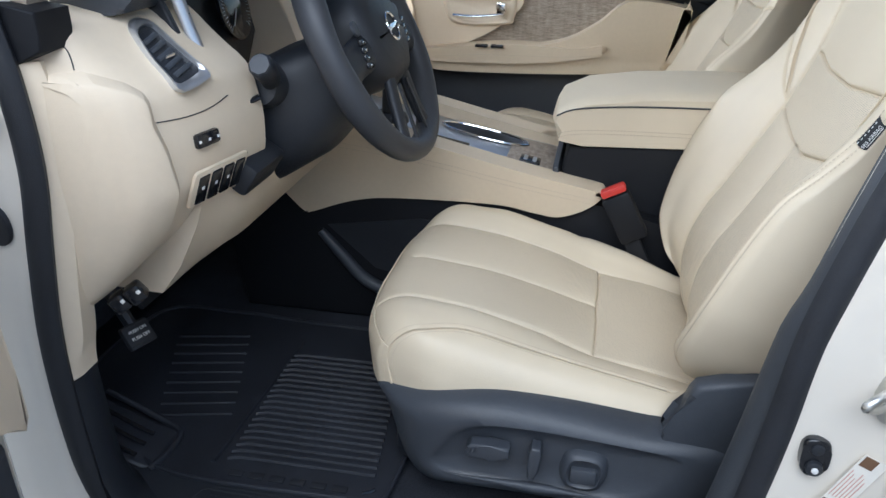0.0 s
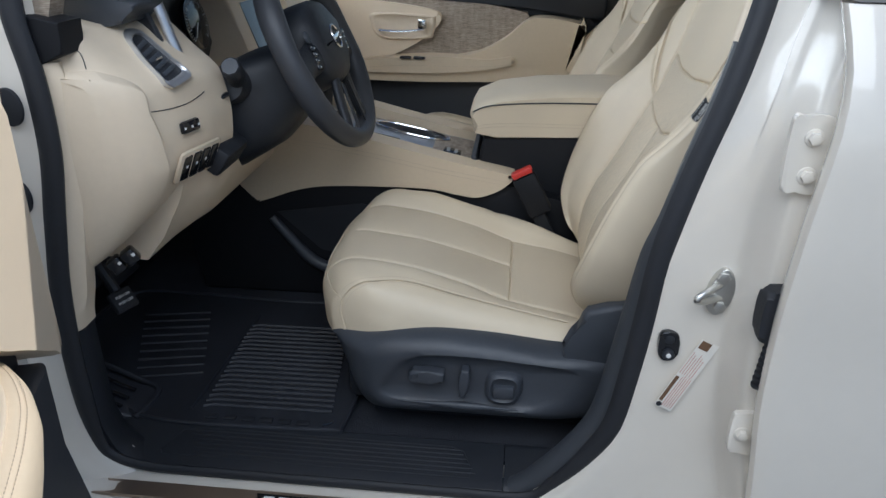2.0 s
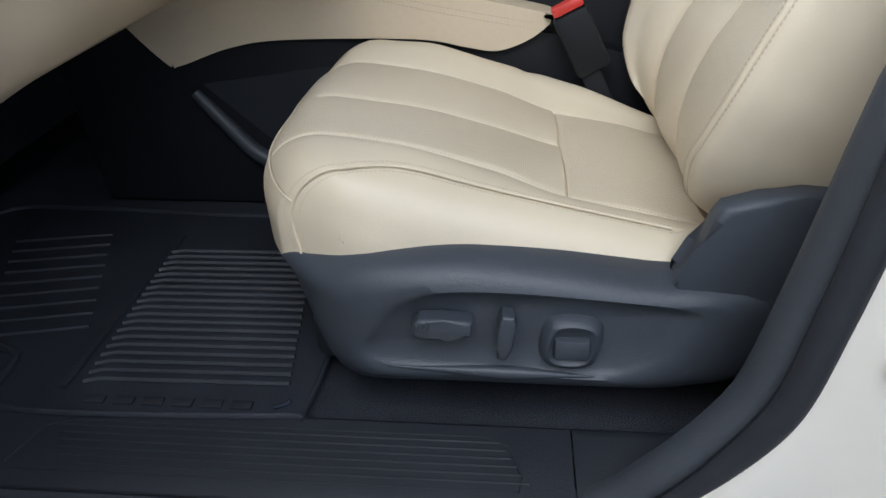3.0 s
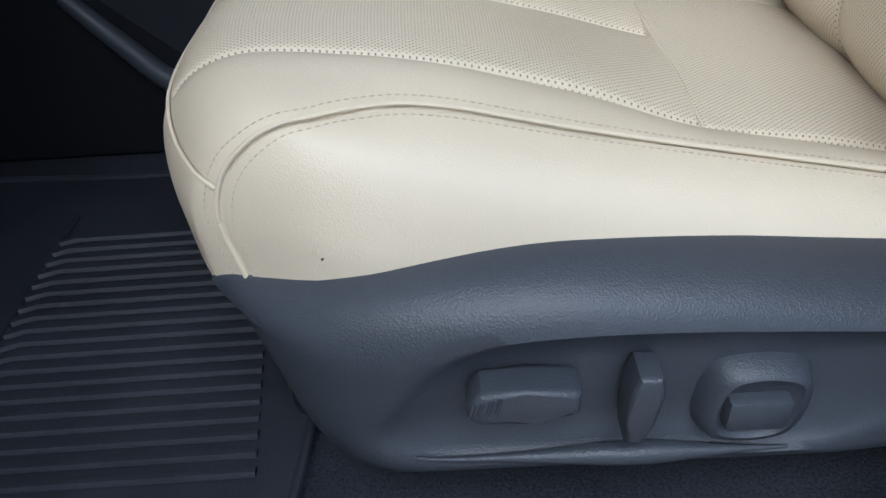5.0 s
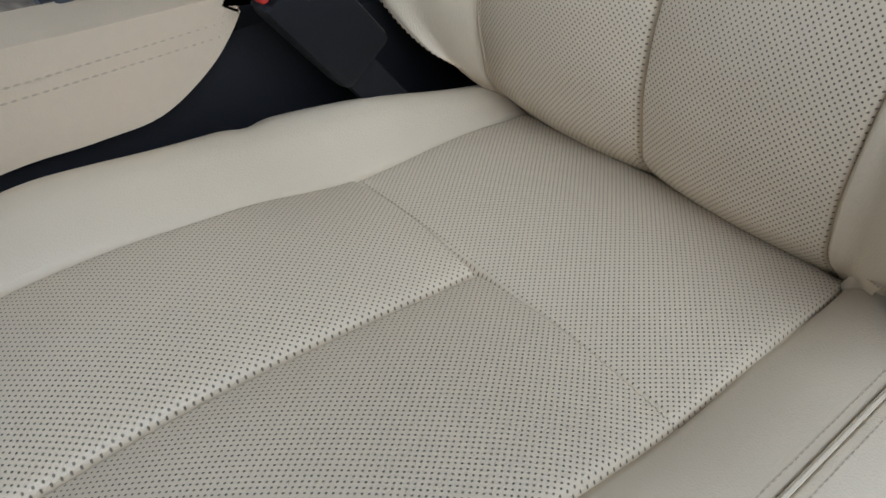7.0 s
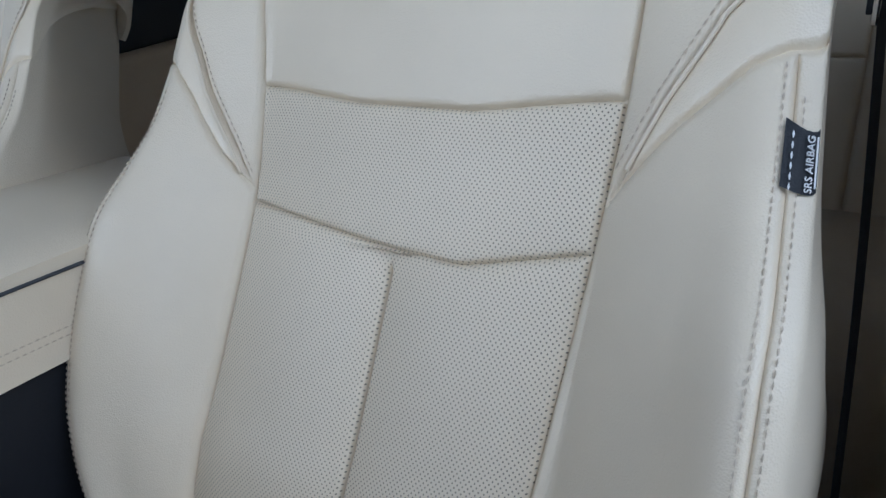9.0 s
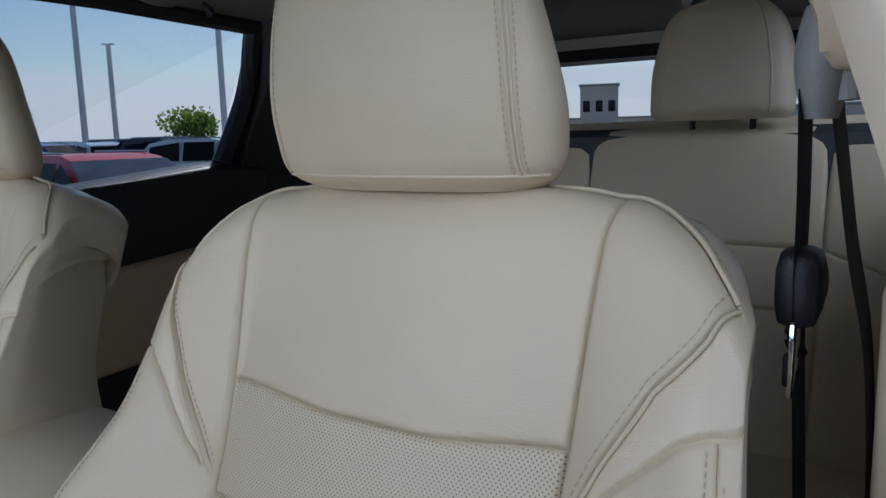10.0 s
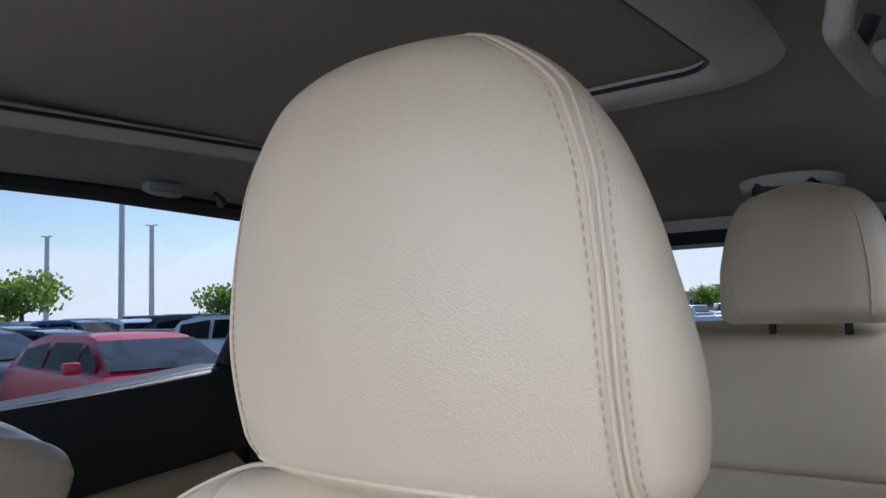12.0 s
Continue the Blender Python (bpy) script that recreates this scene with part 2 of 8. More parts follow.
M_BARK = surface("bark", (0.12, 0.09, 0.06), 0.9, vary=0.3, big=8)
M_CAR_RED = surface("red_paint", (0.66, 0.02, 0.05), 0.38, coat=0.25, vary=0.05)
M_CAR_WHITE = surface("white_paint", (0.78, 0.78, 0.77), 0.3, coat=1.0, vary=0.03)
M_CAR_DARK = surface("navy_paint", (0.03, 0.035, 0.05), 0.3, coat=1.0, vary=0.1)
M_CAR_SILVER = surface("silver_paint", (0.42, 0.43, 0.44), 0.32, 0.4, coat=1.0, vary=0.05)
M_CAR_BLUE = surface("blue_paint", (0.02, 0.07, 0.30), 0.3, coat=1.0, vary=0.1)

# ---- building helpers ----
def smooth(lo, hi, x):
    """A soft step from 0 at lo to 1 at hi."""
    t = min(max((x - lo) / (hi - lo), 0.0), 1.0)
    return t * t * (3 - 2 * t)


def finish(bm, angle=40):
    bmesh.ops.recalc_face_normals(bm, faces=bm.faces[:])
    me = bpy.data.meshes.new("mesh")
    bm.to_mesh(me)
    bm.free()
    for p in me.polygons:
        p.use_smooth = True
    me.set_sharp_from_angle(angle=radians(angle))
    return me


def thing(name, label, category, at=(0, 0, 0), group="", kind=""):
    """An Empty at a thing's base, to which its parts belong."""
    ob = new(name)
    ob.empty_display_size = 0.05
    ob.location = at
    return tagged(ob, label, category, group, kind)


def root_of(ob):
    place = Vector(ob.location)
    while ob.parent:
        ob = ob.parent
        place += Vector(ob.location)
    return place


def part(name, bm, material, parent, label="", angle=40, kind=""):
    """Links a bmesh in world coordinates as one mesh object under a thing or a part."""
    me = finish(bm, angle)
    me.materials.append(material)
    ob = new(name, me)
    if parent is not None:
        me.transform(Matrix.Translation(-root_of(parent)))
        ob.parent = parent
    return tagged(ob, label, "", "", kind)


def single(name, bm, material, label, category, group="", kind="", angle=40):
    return tagged(part(name, bm, material, None, "", angle), label, category, group, kind)


def add_box(bm, center, size, bevel=0.0, turn=None, segments=2):
    geom = bmesh.ops.create_cube(bm, size=1.0)["verts"]
    bmesh.ops.scale(bm, verts=geom, vec=size)
    if bevel:
        edges = list({e for v in geom for e in v.link_edges})
        out = bmesh.ops.bevel(bm, geom=edges, offset=bevel, segments=segments, profile=0.5, affect="EDGES")
        geom = list({v for f in out["faces"] for v in f.verts} | {v for v in geom if v.is_valid})
    m = Matrix.Translation(center) @ (turn.to_4x4() if turn else Matrix.Identity(4))
    bmesh.ops.transform(bm, verts=geom, matrix=m)
    return bm


def box(center, size, bevel=0.0, turn=None, segments=2):
    return add_box(bmesh.new(), center, size, bevel, turn, segments)


def euler(rx, ry, rz):
    return Euler([radians(a) for a in (rx, ry, rz)]).to_matrix()


PLANES = {"xz": lambda a, b, d: (a, d, b), "yz": lambda a, b, d: (d, a, b), "xy": lambda a, b, d: (a, b, d)}


def add_slab(bm, outline, plane, d0, d1, bevel=0.0, segments=3, shape=None):
    """A closed outline in one plane, given thickness from d0 to d1, its rims rounded."""
    put = PLANES[plane]
    lo = [bm.verts.new(put(a, b, d0)) for a, b in outline]
    hi = [bm.verts.new(put(a, b, d1)) for a, b in outline]
    f0, f1 = bm.faces.new(lo[::-1]), bm.faces.new(hi)
    n = len(outline)
    for i in range(n):
        bm.faces.new((lo[i], lo[(i + 1) % n], hi[(i + 1) % n], hi[i]))
    if bevel:
        rim = list(set(f0.edges) | set(f1.edges))
        bmesh.ops.bevel(bm, geom=rim, offset=bevel, segments=segments, profile=0.5, affect="EDGES")
    return bm


def slab(outline, plane, d0, d1, bevel=0.0, segments=3):
    return add_slab(bmesh.new(), outline, plane, d0, d1, bevel, segments)


def spline(keys, n, closed=False):
    """n points on a smooth curve through the keys (tuples of any length)."""
    k = np.array(keys, float)
    m = len(k)
    out = []
    last = m if closed else m - 1
    for j in range(n):
        u = j * last / (n if closed else n - 1)
        i = min(int(u), last - 1)
        w = u - i
        if closed:
            a, b, c, d = (k[(i + o) % m] for o in (-1, 0, 1, 2))
        else:
            a, b, c, d = (k[min(max(i + o, 0), m - 1)] for o in (-1, 0, 1, 2))
        out.append(0.5 * (2 * b + (c - a) * w + (2 * a - 5 * b + 4 * c - d) * w * w + (3 * b - a - 3 * c + d) * w**3))
    return [tuple(float(v) for v in p) for p in out]


def curve_at(keys, x):
    """Smooth value through (x, value) keys."""
    xs = [q[0] for q in keys]
    if x <= xs[0]:
        return keys[0][1]
    if x >= xs[-1]:
        return keys[-1][1]
    i = max(j for j in range(len(xs) - 1) if xs[j] <= x)
    h = xs[i + 1] - xs[i]
    w = (x - xs[i]) / h

    def slope(j):
        if j in (0, len(xs) - 1):
            k = min(j, len(xs) - 2)
            return (keys[k + 1][1] - keys[k][1]) / (xs[k + 1] - xs[k])
        a = (keys[j][1] - keys[j - 1][1]) / (xs[j] - xs[j - 1])
        b = (keys[j + 1][1] - keys[j][1]) / (xs[j + 1] - xs[j])
        return 0 if a * b <= 0 else 2 * a * b / (a + b)

    m0, m1 = slope(i) * h, slope(i + 1) * h
    p0, p1 = keys[i][1], keys[i + 1][1]
    return (2 * w**3 - 3 * w * w + 1) * p0 + (w**3 - 2 * w * w + w) * m0 + (3 * w * w - 2 * w**3) * p1 + (w**3 - w * w) * m1


def add_loft(bm, rings, caps=True, closed=True):
    """Joins rings of equally many points into a skin."""
    rows = [[bm.verts.new(p) for p in ring] for ring in rings]
    n = len(rows[0])
    for a, b in zip(rows, rows[1:]):
        for i in range(n if closed else n - 1):
            bm.faces.new((a[i], a[(i + 1) % n], b[(i + 1) % n], b[i]))
    if caps and closed:
        bm.faces.new(rows[0][::-1])
        bm.faces.new(rows[-1])
    return bm


def loft(rings, caps=True, closed=True):
    return add_loft(bmesh.new(), rings, caps, closed)


def add_tube(bm, path, radius, sides=10, closed=False, flat=1.0, up=(0, 0, 1)):
    """A round or flattened bar along a path."""
    pts = [Vector(p) for p in path]
    n = len(pts)
    rings = []
    for i, p in enumerate(pts):
        a, b = pts[(i - 1) % n if closed else max(i - 1, 0)], pts[(i + 1) % n if closed else min(i + 1, n - 1)]
        t = (b - a).normalized()
        side = t.cross(Vector(up))
        side = side.normalized() if side.length > 1e-4 else t.orthogonal().normalized()
        top = side.cross(t).normalized()
        r = radius[i] if isinstance(radius, (list, tuple)) else radius
        rings.append([p + side * r * math.cos(q) + top * r * flat * math.sin(q) for q in (2 * math.pi * k / sides for k in range(sides))])
    if closed:
        rings.append(rings[0])
        rows = [[bm.verts.new(q) for q in ring] for ring in rings[:-1]]
        rows.append(rows[0])
        for a, b in zip(rows, rows[1:]):
            for i in range(sides):
                bm.faces.new((a[i], a[(i + 1) % sides], b[(i + 1) % sides], b[i]))
        return bm
    return add_loft(bm, rings)


def tube(path, radius, sides=10, closed=False, flat=1.0, up=(0, 0, 1)):
    return add_tube(bmesh.new(), path, radius, sides, closed, flat, up)


def add_disc(bm, center, axis, radius, depth, sides=24, bevel=0.0, squash=1.0):
    """A short round block along an axis."""
    q = Vector((0, 0, 1)).rotation_difference(Vector(axis).normalized()).to_matrix()
    steps = [(radius, 0), (radius, depth)] if not bevel else [(radius, 0), (radius, depth - bevel), (radius - bevel * 0.3, depth - bevel * 0.3), (radius - bevel, depth)]
    rings = [[Vector(center) + q @ Vector((r * math.cos(t), r * squash * math.sin(t), h)) for t in (2 * math.pi * k / sides for k in range(sides))] for r, h in steps]
    return add_loft(bm, rings)


def disc(center, axis, radius, depth, sides=24, bevel=0.0, squash=1.0):
    return add_disc(bmesh.new(), center, axis, radius, depth, sides, bevel, squash)


def stitches(path, pitch=0.0052, length=0.0036, radius=0.0007, up=(0, 0, 1), lift=0.0005):
    """A row of thread stitches along a path."""
    bm = bmesh.new()
    pts = [Vector(p) for p in path]
    run = [0.0]
    for a, b in zip(pts, pts[1:]):
        run.append(run[-1] + (b - a).length)

    def at(d):
        i = min(max(int(np.searchsorted(run, d)) - 1, 0), len(pts) - 2)
        w = (d - run[i]) / max(run[i + 1] - run[i], 1e-9)
        return pts[i].lerp(pts[i + 1], w)

    d = 0.0
    while d + length < run[-1]:
        a, b = at(d), at(d + length)
        t = (b - a).normalized()
        side = t.orthogonal().normalized()
        top = side.cross(t)
        mid = (a + b) / 2
        rings = []
        for p, r in ((a, 0.25), (mid, 1.0), (b, 0.25)):
            rings.append([p + (side * math.cos(q) + top * math.sin(q)) * radius * r for q in (0.0, 1.57, 3.14, 4.71)])
        add_loft(bm, rings)
        d += pitch
    return bm


def text_mesh(words, size, m, depth=0.0004, align="CENTER"):
    """Lettering in the built-in font as a bmesh, laid out by the matrix m."""
    data = bpy.data.curves.new("text", "FONT")
    data.body, data.size, data.extrude, data.align_x, data.align_y = words, size, depth, align, "CENTER"
    ob = bpy.data.objects.new("text", data)
    scene.collection.objects.link(ob)
    bpy.context.view_layer.update()
    me = bpy.data.meshes.new_from_object(ob.evaluated_get(bpy.context.evaluated_depsgraph_get()))
    bpy.data.objects.remove(ob)
    bm = bmesh.new()
    bm.from_mesh(me)
    bmesh.ops.transform(bm, verts=bm.verts[:], matrix=m)
    return bm


def frame_matrix(origin, right, up):
    """A pose whose x runs right and y up along a face."""
    r, u = Vector(right).normalized(), Vector(up).normalized()
    n = r.cross(u).normalized()
    u = n.cross(r)
    m = Matrix((r, u, n)).transposed().to_4x4()
    m.translation = origin
    return m


class Skin:
    """A panelled surface: a flat grid in two coordinates, cut along its seams, then bent into shape and split into panels."""

    def __init__(self, a_steps, b_steps, fine=True):
        self.bm, self.fine = bmesh.new(), fine
        if not fine:
            a_steps, b_steps = a_steps[::2] + a_steps[-1:], b_steps[::2] + b_steps[-1:]
        rows = [[self.bm.verts.new((a, b, 0)) for a in a_steps] for b in b_steps]
        for r, s in zip(rows, rows[1:]):
            for i in range(len(a_steps) - 1):
                self.bm.faces.new((r[i], r[i + 1], s[i + 1], s[i]))
        self.seams = []

    def seam(self, p, q, depth=0.004, width=0.004, cut=True):
        """A seam from p to q: cuts there, and a groove."""
        self.seams.append((Vector((*p, 0)), Vector((*q, 0)), depth, width))
        if cut:
            d = Vector((q[0] - p[0], q[1] - p[1], 0)).normalized()
            n = Vector((-d.y, d.x, 0))
            lo, hi = Vector((*p, 0)), Vector((*q, 0))
            near = [f for f in self.bm.faces if self._near(f, lo, hi, 4 * width)]
            geom = near + list({e for f in near for e in f.edges}) + list({v for f in near for v in f.verts})
            for off in (-2.2, -1.1, -0.45, 0.0, 0.45, 1.1, 2.2) if self.fine else (-1.2, 0.0, 1.2):
                geom = bmesh.ops.bisect_plane(self.bm, geom=geom, dist=1e-6, plane_co=lo + n * off * width, plane_no=n)["geom"]
        return self

    @staticmethod
    def _near(face, p, q, reach):
        v = face.verts[0].co
        w = face.verts[2].co
        cx, cy = (v.x + w.x) / 2 - p.x, (v.y + w.y) / 2 - p.y
        dx, dy = q.x - p.x, q.y - p.y
        t = min(max((cx * dx + cy * dy) / (dx * dx + dy * dy), 0), 1)
        return math.hypot(cx - t * dx, cy - t * dy) < reach + math.hypot(w.x - v.x, w.y - v.y) / 2

    def grooves(self, ab):
        """The depth of the grooves at many places."""
        deep = np.zeros(len(ab))
        for p, q, depth, width in self.seams:
            p2, d = np.array((p.x, p.y)), np.array((q.x - p.x, q.y - p.y))
            long = math.hypot(*d)
            t = (ab - p2) @ d / long**2
            over = np.maximum(np.maximum(-t, t - 1), 0) * long
            off = np.hypot(*(ab - p2 - np.clip(t, 0, 1)[:, None] * d).T)
            here = depth * np.exp(-((over / width) ** 2)) * (1.35 * np.exp(-((off / (0.5 * width)) ** 2)) + 0.28 * np.exp(-((off / (3.4 * width)) ** 2)))
            deep = np.maximum(deep, here)
        return deep

    def panels(self, shape, zone):
        """Bends the sheet by shape(a, b, groove) and returns a bmesh for every name that zone(a, b) gives."""
        out, made, uvs = {}, {}, {}
        bm = self.bm
        verts = list(bm.verts)
        deep = self.grooves(np.array([(v.co.x, v.co.y) for v in verts]))
        place = {v: Vector(shape(v.co.x, v.co.y, float(g))) for v, g in zip(verts, deep)}
        for f in bm.faces:
            c = f.calc_center_median()
            name = zone(c.x, c.y)
            if name not in out:
                out[name], made[name] = bmesh.new(), {}
                uvs[name] = out[name].loops.layers.uv.new("uv")
            tgt, seen = out[name], made[name]
            vs = []
            for v in f.verts:
                if v not in seen:
                    seen[v] = tgt.verts.new(place[v])
                vs.append(seen[v])
            face = tgt.faces.new(vs)
            for loop, v in zip(face.loops, f.verts):
                loop[uvs[name]].uv = (v.co.x, v.co.y)
        bm.free()
        return out


def steps(*spans):
    """Sample positions: spans of (from, to, count)."""
    out = []
    for lo, hi, n in spans:
        out += [lo + (hi - lo) * i / n for i in range(n)]
    return out + [spans[-1][1]]

# ---- the car: shell, pillars, sills, glass, roof ----
car = thing("car", "pearl white crossover car with its driver's door standing wide", "car", (0.3, 0.0, 0.0))

# ground of the car park, falling a little away from the car
bm = bmesh.new()
radii = [0.0, 1.5, 2.5, 3.5, 4.5, 5.5, 6.5, 8, 12, 20, 40, 90, 250, 800, 4000]
rows = []
for r in radii[1:]:
    rows.append([(0.4 + r * math.cos(t), r * math.sin(t), -0.30 * smooth(2.5, 8.0, r)) for t in (2 * math.pi * k / 64 for k in range(64))])
loft_rows = [[bm.verts.new(p) for p in row] for row in rows]
mid = bm.verts.new((0.4, 0, 0))
for k in range(64):
    bm.faces.new((mid, loft_rows[0][k], loft_rows[0][(k + 1) % 64]))
    for a, b in zip(loft_rows, loft_rows[1:]):
        bm.faces.new((a[k], b[k], b[(k + 1) % 64], a[(k + 1) % 64]))
single("ground", bm, M_ASPHALT, "grey asphalt of a car park", "ground", kind="structure")

# floor pan and footwell
floor = slab([(-1.0, -0.72), (2.4, -0.72), (2.4, 0.72), (-1.0, 0.72)], "xy", 0.30, 0.476)
carpet = part("floor_carpet", floor, M_CARPET, car, "charcoal carpet on the car's floor")
part("firewall", slab([(-1.05, 0.47), (-0.80, 0.47), (-0.70, 0.53), (-0.74, 0.70), (-0.78, 1.10), (-1.05, 1.10)], "xz", -0.72, 0.72, 0.0), M_CARPET, car)
part("underbody", box((0.5, 0, 0.26), (3.0, 1.5, 0.10), 0.02), M_BLACK, car)


def opening_y(z):
    """How far out the door opening's rim lies at a height."""
    return curve_at([(0.44, -0.800), (0.60, -0.806), (0.85, -0.808), (1.05, -0.795), (1.2, -0.765), (1.35, -0.715), (1.5, -0.655)], z)


def front_y(z):
    return opening_y(z) if z < 1.0 else curve_at([(1.0, -0.799), (1.27, -0.797), (1.36, -0.735), (1.5, -0.655)], z)


SEAL_REAR = [(0.46, 0.26), (0.485, 0.310), (0.52, 0.343), (0.576, 0.386), (0.63, 0.414), (0.70, 0.427), (0.80, 0.440), (0.90, 0.449), (0.95, 0.461), (1.0, 0.473), (1.07, 0.494), (1.12, 0.511), (1.19, 0.532), (1.25, 0.547), (1.29, 0.556), (1.40, 0.588), (1.52, 0.62)]
SEAL_FRONT = [(0.46, -0.35), (0.50, -0.405), (0.58, -0.425), (0.75, -0.428), (0.90, -0.412), (1.03, -0.400), (1.10, -0.400), (1.16, -0.410), (1.21, -0.414), (1.27, -0.410), (1.36, -0.32), (1.46, -0.10), (1.52, 0.05)]


def seal_x(z, rear):
    return curve_at(SEAL_REAR if rear else SEAL_FRONT, z)


# sill: painted, with the black step trim and a bronze plate
SILL = [(-0.690, 0.30), (-0.690, 0.468), (-0.80, 0.462), (-0.845, 0.462), (-0.875, 0.455), (-0.900, 0.436), (-0.915, 0.40), (-0.925, 0.34), (-0.915, 0.26), (-0.86, 0.21), (-0.69, 0.21)]
part("sill", slab(SILL, "yz", -0.62, 0.66, 0.0), M_PAINT, car, "white painted door sill", 50)
trim = [(-0.682, 0.470), (-0.684, 0.482), (-0.692, 0.487), (-0.70, 0.486), (-0.775, 0.477), (-0.790, 0.472), (-0.797, 0.463)]
step = part("sill_trim", slab(trim, "yz", -0.47, 0.2555, 0.0), M_BLACK, car, "black ribbed plastic sill trim", 30)
part("sill_trim", slab(trim, "yz", 0.2575, 0.44, 0.0), M_BLACK, car)
ridge_z = lambda y: 0.4865 + (y + 0.70) * 0.12
for i in range(6):
    y = -0.713 - i * 0.0098
    x0, x1 = (-0.30 + 0.004 * i, 0.18 + 0.006 * i)
    part("sill_rib", tube([(x0, y, ridge_z(y)), (x1, y, ridge_z(y))], 0.0016, 6), M_BLACK, step)
loop = [(-0.285, -0.706), (0.165, -0.706), (0.188, -0.716), (0.203, -0.755), (0.200, -0.772), (-0.33, -0.772), (-0.335, -0.764), (-0.315, -0.716)]
part("sill_rib", tube([(x, y, ridge_z(y)) for x, y in loop], 0.0010, 6, True), M_BLACK, step)
plate = slab(spline([(-0.375, -0.838), (-0.365, -0.832), (-0.35, -0.831), (0.27, -0.831), (0.285, -0.834), (0.29, -0.842), (0.275, -0.862), (-0.36, -0.864), (-0.372, -0.858)], 48, True), "xy", 0.461, 0.467, 0.002)
plate = part("sill_plate", plate, M_BRONZE, car, "brushed bronze sill plate with a black badge")
badge = part("badge", slab([(-0.14, -0.838), (0.03, -0.838), (0.024, -0.856), (-0.134, -0.856)], "xy", 0.4665, 0.468, 0.0005), M_BLACK_GLOSS, plate)
for i in range(6):
    part("bar", box((-0.117 + i * 0.025, -0.847, 0.4683), (0.018, 0.007, 0.0006)), M_WHITE, badge)


def pillar_rows(rear, z0, z1, n, sections):
    rows = []
    for i in range(n + 1):
        z = z0 + (z1 - z0) * i / n
        rows.append([(x, y, z) for x, y in sections(z)])
    return rows


def b_section(z):
    x0, y0 = seal_x(z, True) - 0.012, opening_y(z) + 0.03
    lean = curve_at([(0.4, 0.0), (1.1, 0.0), (1.25, 0.03), (1.4, 0.075), (1.56, 0.14)], z)
    xe = curve_at([(0.4, 0.60), (0.8, 0.535), (1.0, 0.540), (1.15, 0.560), (1.29, 0.600), (1.55, 0.70)], z)
    low = smooth(0.62, 0.46, z) if z < 0.62 else 0.0
    pts = [(x0, y0), (x0 + 0.012, y0 - 0.028), (x0 + 0.026, opening_y(z) - 0.012), (x0 + 0.045, -0.824 + lean)]
    pts += [(x0 + 0.045 + (xe - x0 - 0.045) * 0.5, -0.833 + lean), (xe - 0.006, -0.838 + lean - 0.02 * low), (xe + 0.006, -0.845 + lean - 0.02 * low), (xe + 0.016, -0.868 + lean), (xe + 0.026, -0.893 + lean), (xe + 0.04, -0.900 + lean), (xe + 0.10, -0.905 + lean), (xe + 0.14, -0.82 + lean), (xe + 0.14, -0.765 + lean), (x0 + 0.03, -0.765 + lean)]
    return spline(pts, 40)


bm = loft(pillar_rows(True, 0.455, 1.56, 44, b_section), True, True)
b_pillar = part("b_pillar", bm, M_PAINT, car, "white painted door pillar", 50)


def a_section(z):
    x0, y0 = seal_x(z, False) + 0.012, front_y(z) + 0.03
    pts = [(x0, y0), (x0 - 0.012, y0 - 0.028), (x0 - 0.030, front_y(z) - 0.012), (x0 - 0.05, -0.822), (x0 - 0.075, -0.832), (x0 - 0.105, -0.838), (x0 - 0.125, -0.86), (x0 - 0.14, -0.89), (x0 - 0.22, -0.90), (x0 - 0.22, -0.72), (x0 - 0.04, -0.72)]
    lean = curve_at([(0.4, 0.0), (1.27, 0.0), (1.36, 0.06), (1.56, 0.15)], z)
    return [(x, y + lean) for x, y in spline(pts, 36)]


hinge_pillar = part("hinge_pillar", loft(pillar_rows(False, 0.455, 1.30, 40, a_section), True, True), M_PAINT, car, "white painted hinge pillar", 50)
for x, z in ((-0.432, 1.086), (-0.448, 0.957)):
    part("plug", disc((x, -0.819, z), (-0.12, -1, 0), 0.021, 0.006, 28, 0.002, 1.25), M_RUBBER, hinge_pillar, "black rubber plug")
# upper windscreen pillar and roof rail
rail = spline([(-0.46, -0.74, 1.26), (-0.25, -0.715, 1.38), (0.0, -0.68, 1.49), (0.3, -0.655, 1.545), (0.75, -0.65, 1.56), (1.3, -0.65, 1.55), (1.9, -0.63, 1.51)], 40)
part("roof_rail", tube([(x, y, z + 0.035) for x, y, z in rail], 0.055, 12, flat=0.8), M_PAINT, car, "", 60)

# rubber seal round the driver's door opening
keys = [(seal_x(z, False), front_y(z) - 0.002, z) for z in (1.30, 1.22, 1.12, 1.02, 0.92, 0.82, 0.72, 0.62, 0.54, 0.495)]
keys += [(-0.34, -0.803, 0.474), (-0.22, -0.803, 0.472), (0.0, -0.803, 0.472), (0.17, -0.803, 0.472)]
keys += [(seal_x(z, True), opening_y(z) - 0.002, z) for z in (0.475, 0.51, 0.56, 0.63, 0.72, 0.82, 0.92, 1.02, 1.12, 1.22, 1.32, 1.42, 1.50)]
keys += [(0.45, -0.66, 1.535), (0.2, -0.67, 1.51), (-0.05, -0.695, 1.44), (-0.25, -0.725, 1.355)]
path = spline(keys, 220, True)
radius = []
for x, y, z in path:
    radius.append(0.0085 + 0.0075 * smooth(0.46, 0.62, z))
part("door_seal", tube(path, radius, 10, True, 0.8, (0, -1, 0)), M_RUBBER, car, "black rubber door seal")

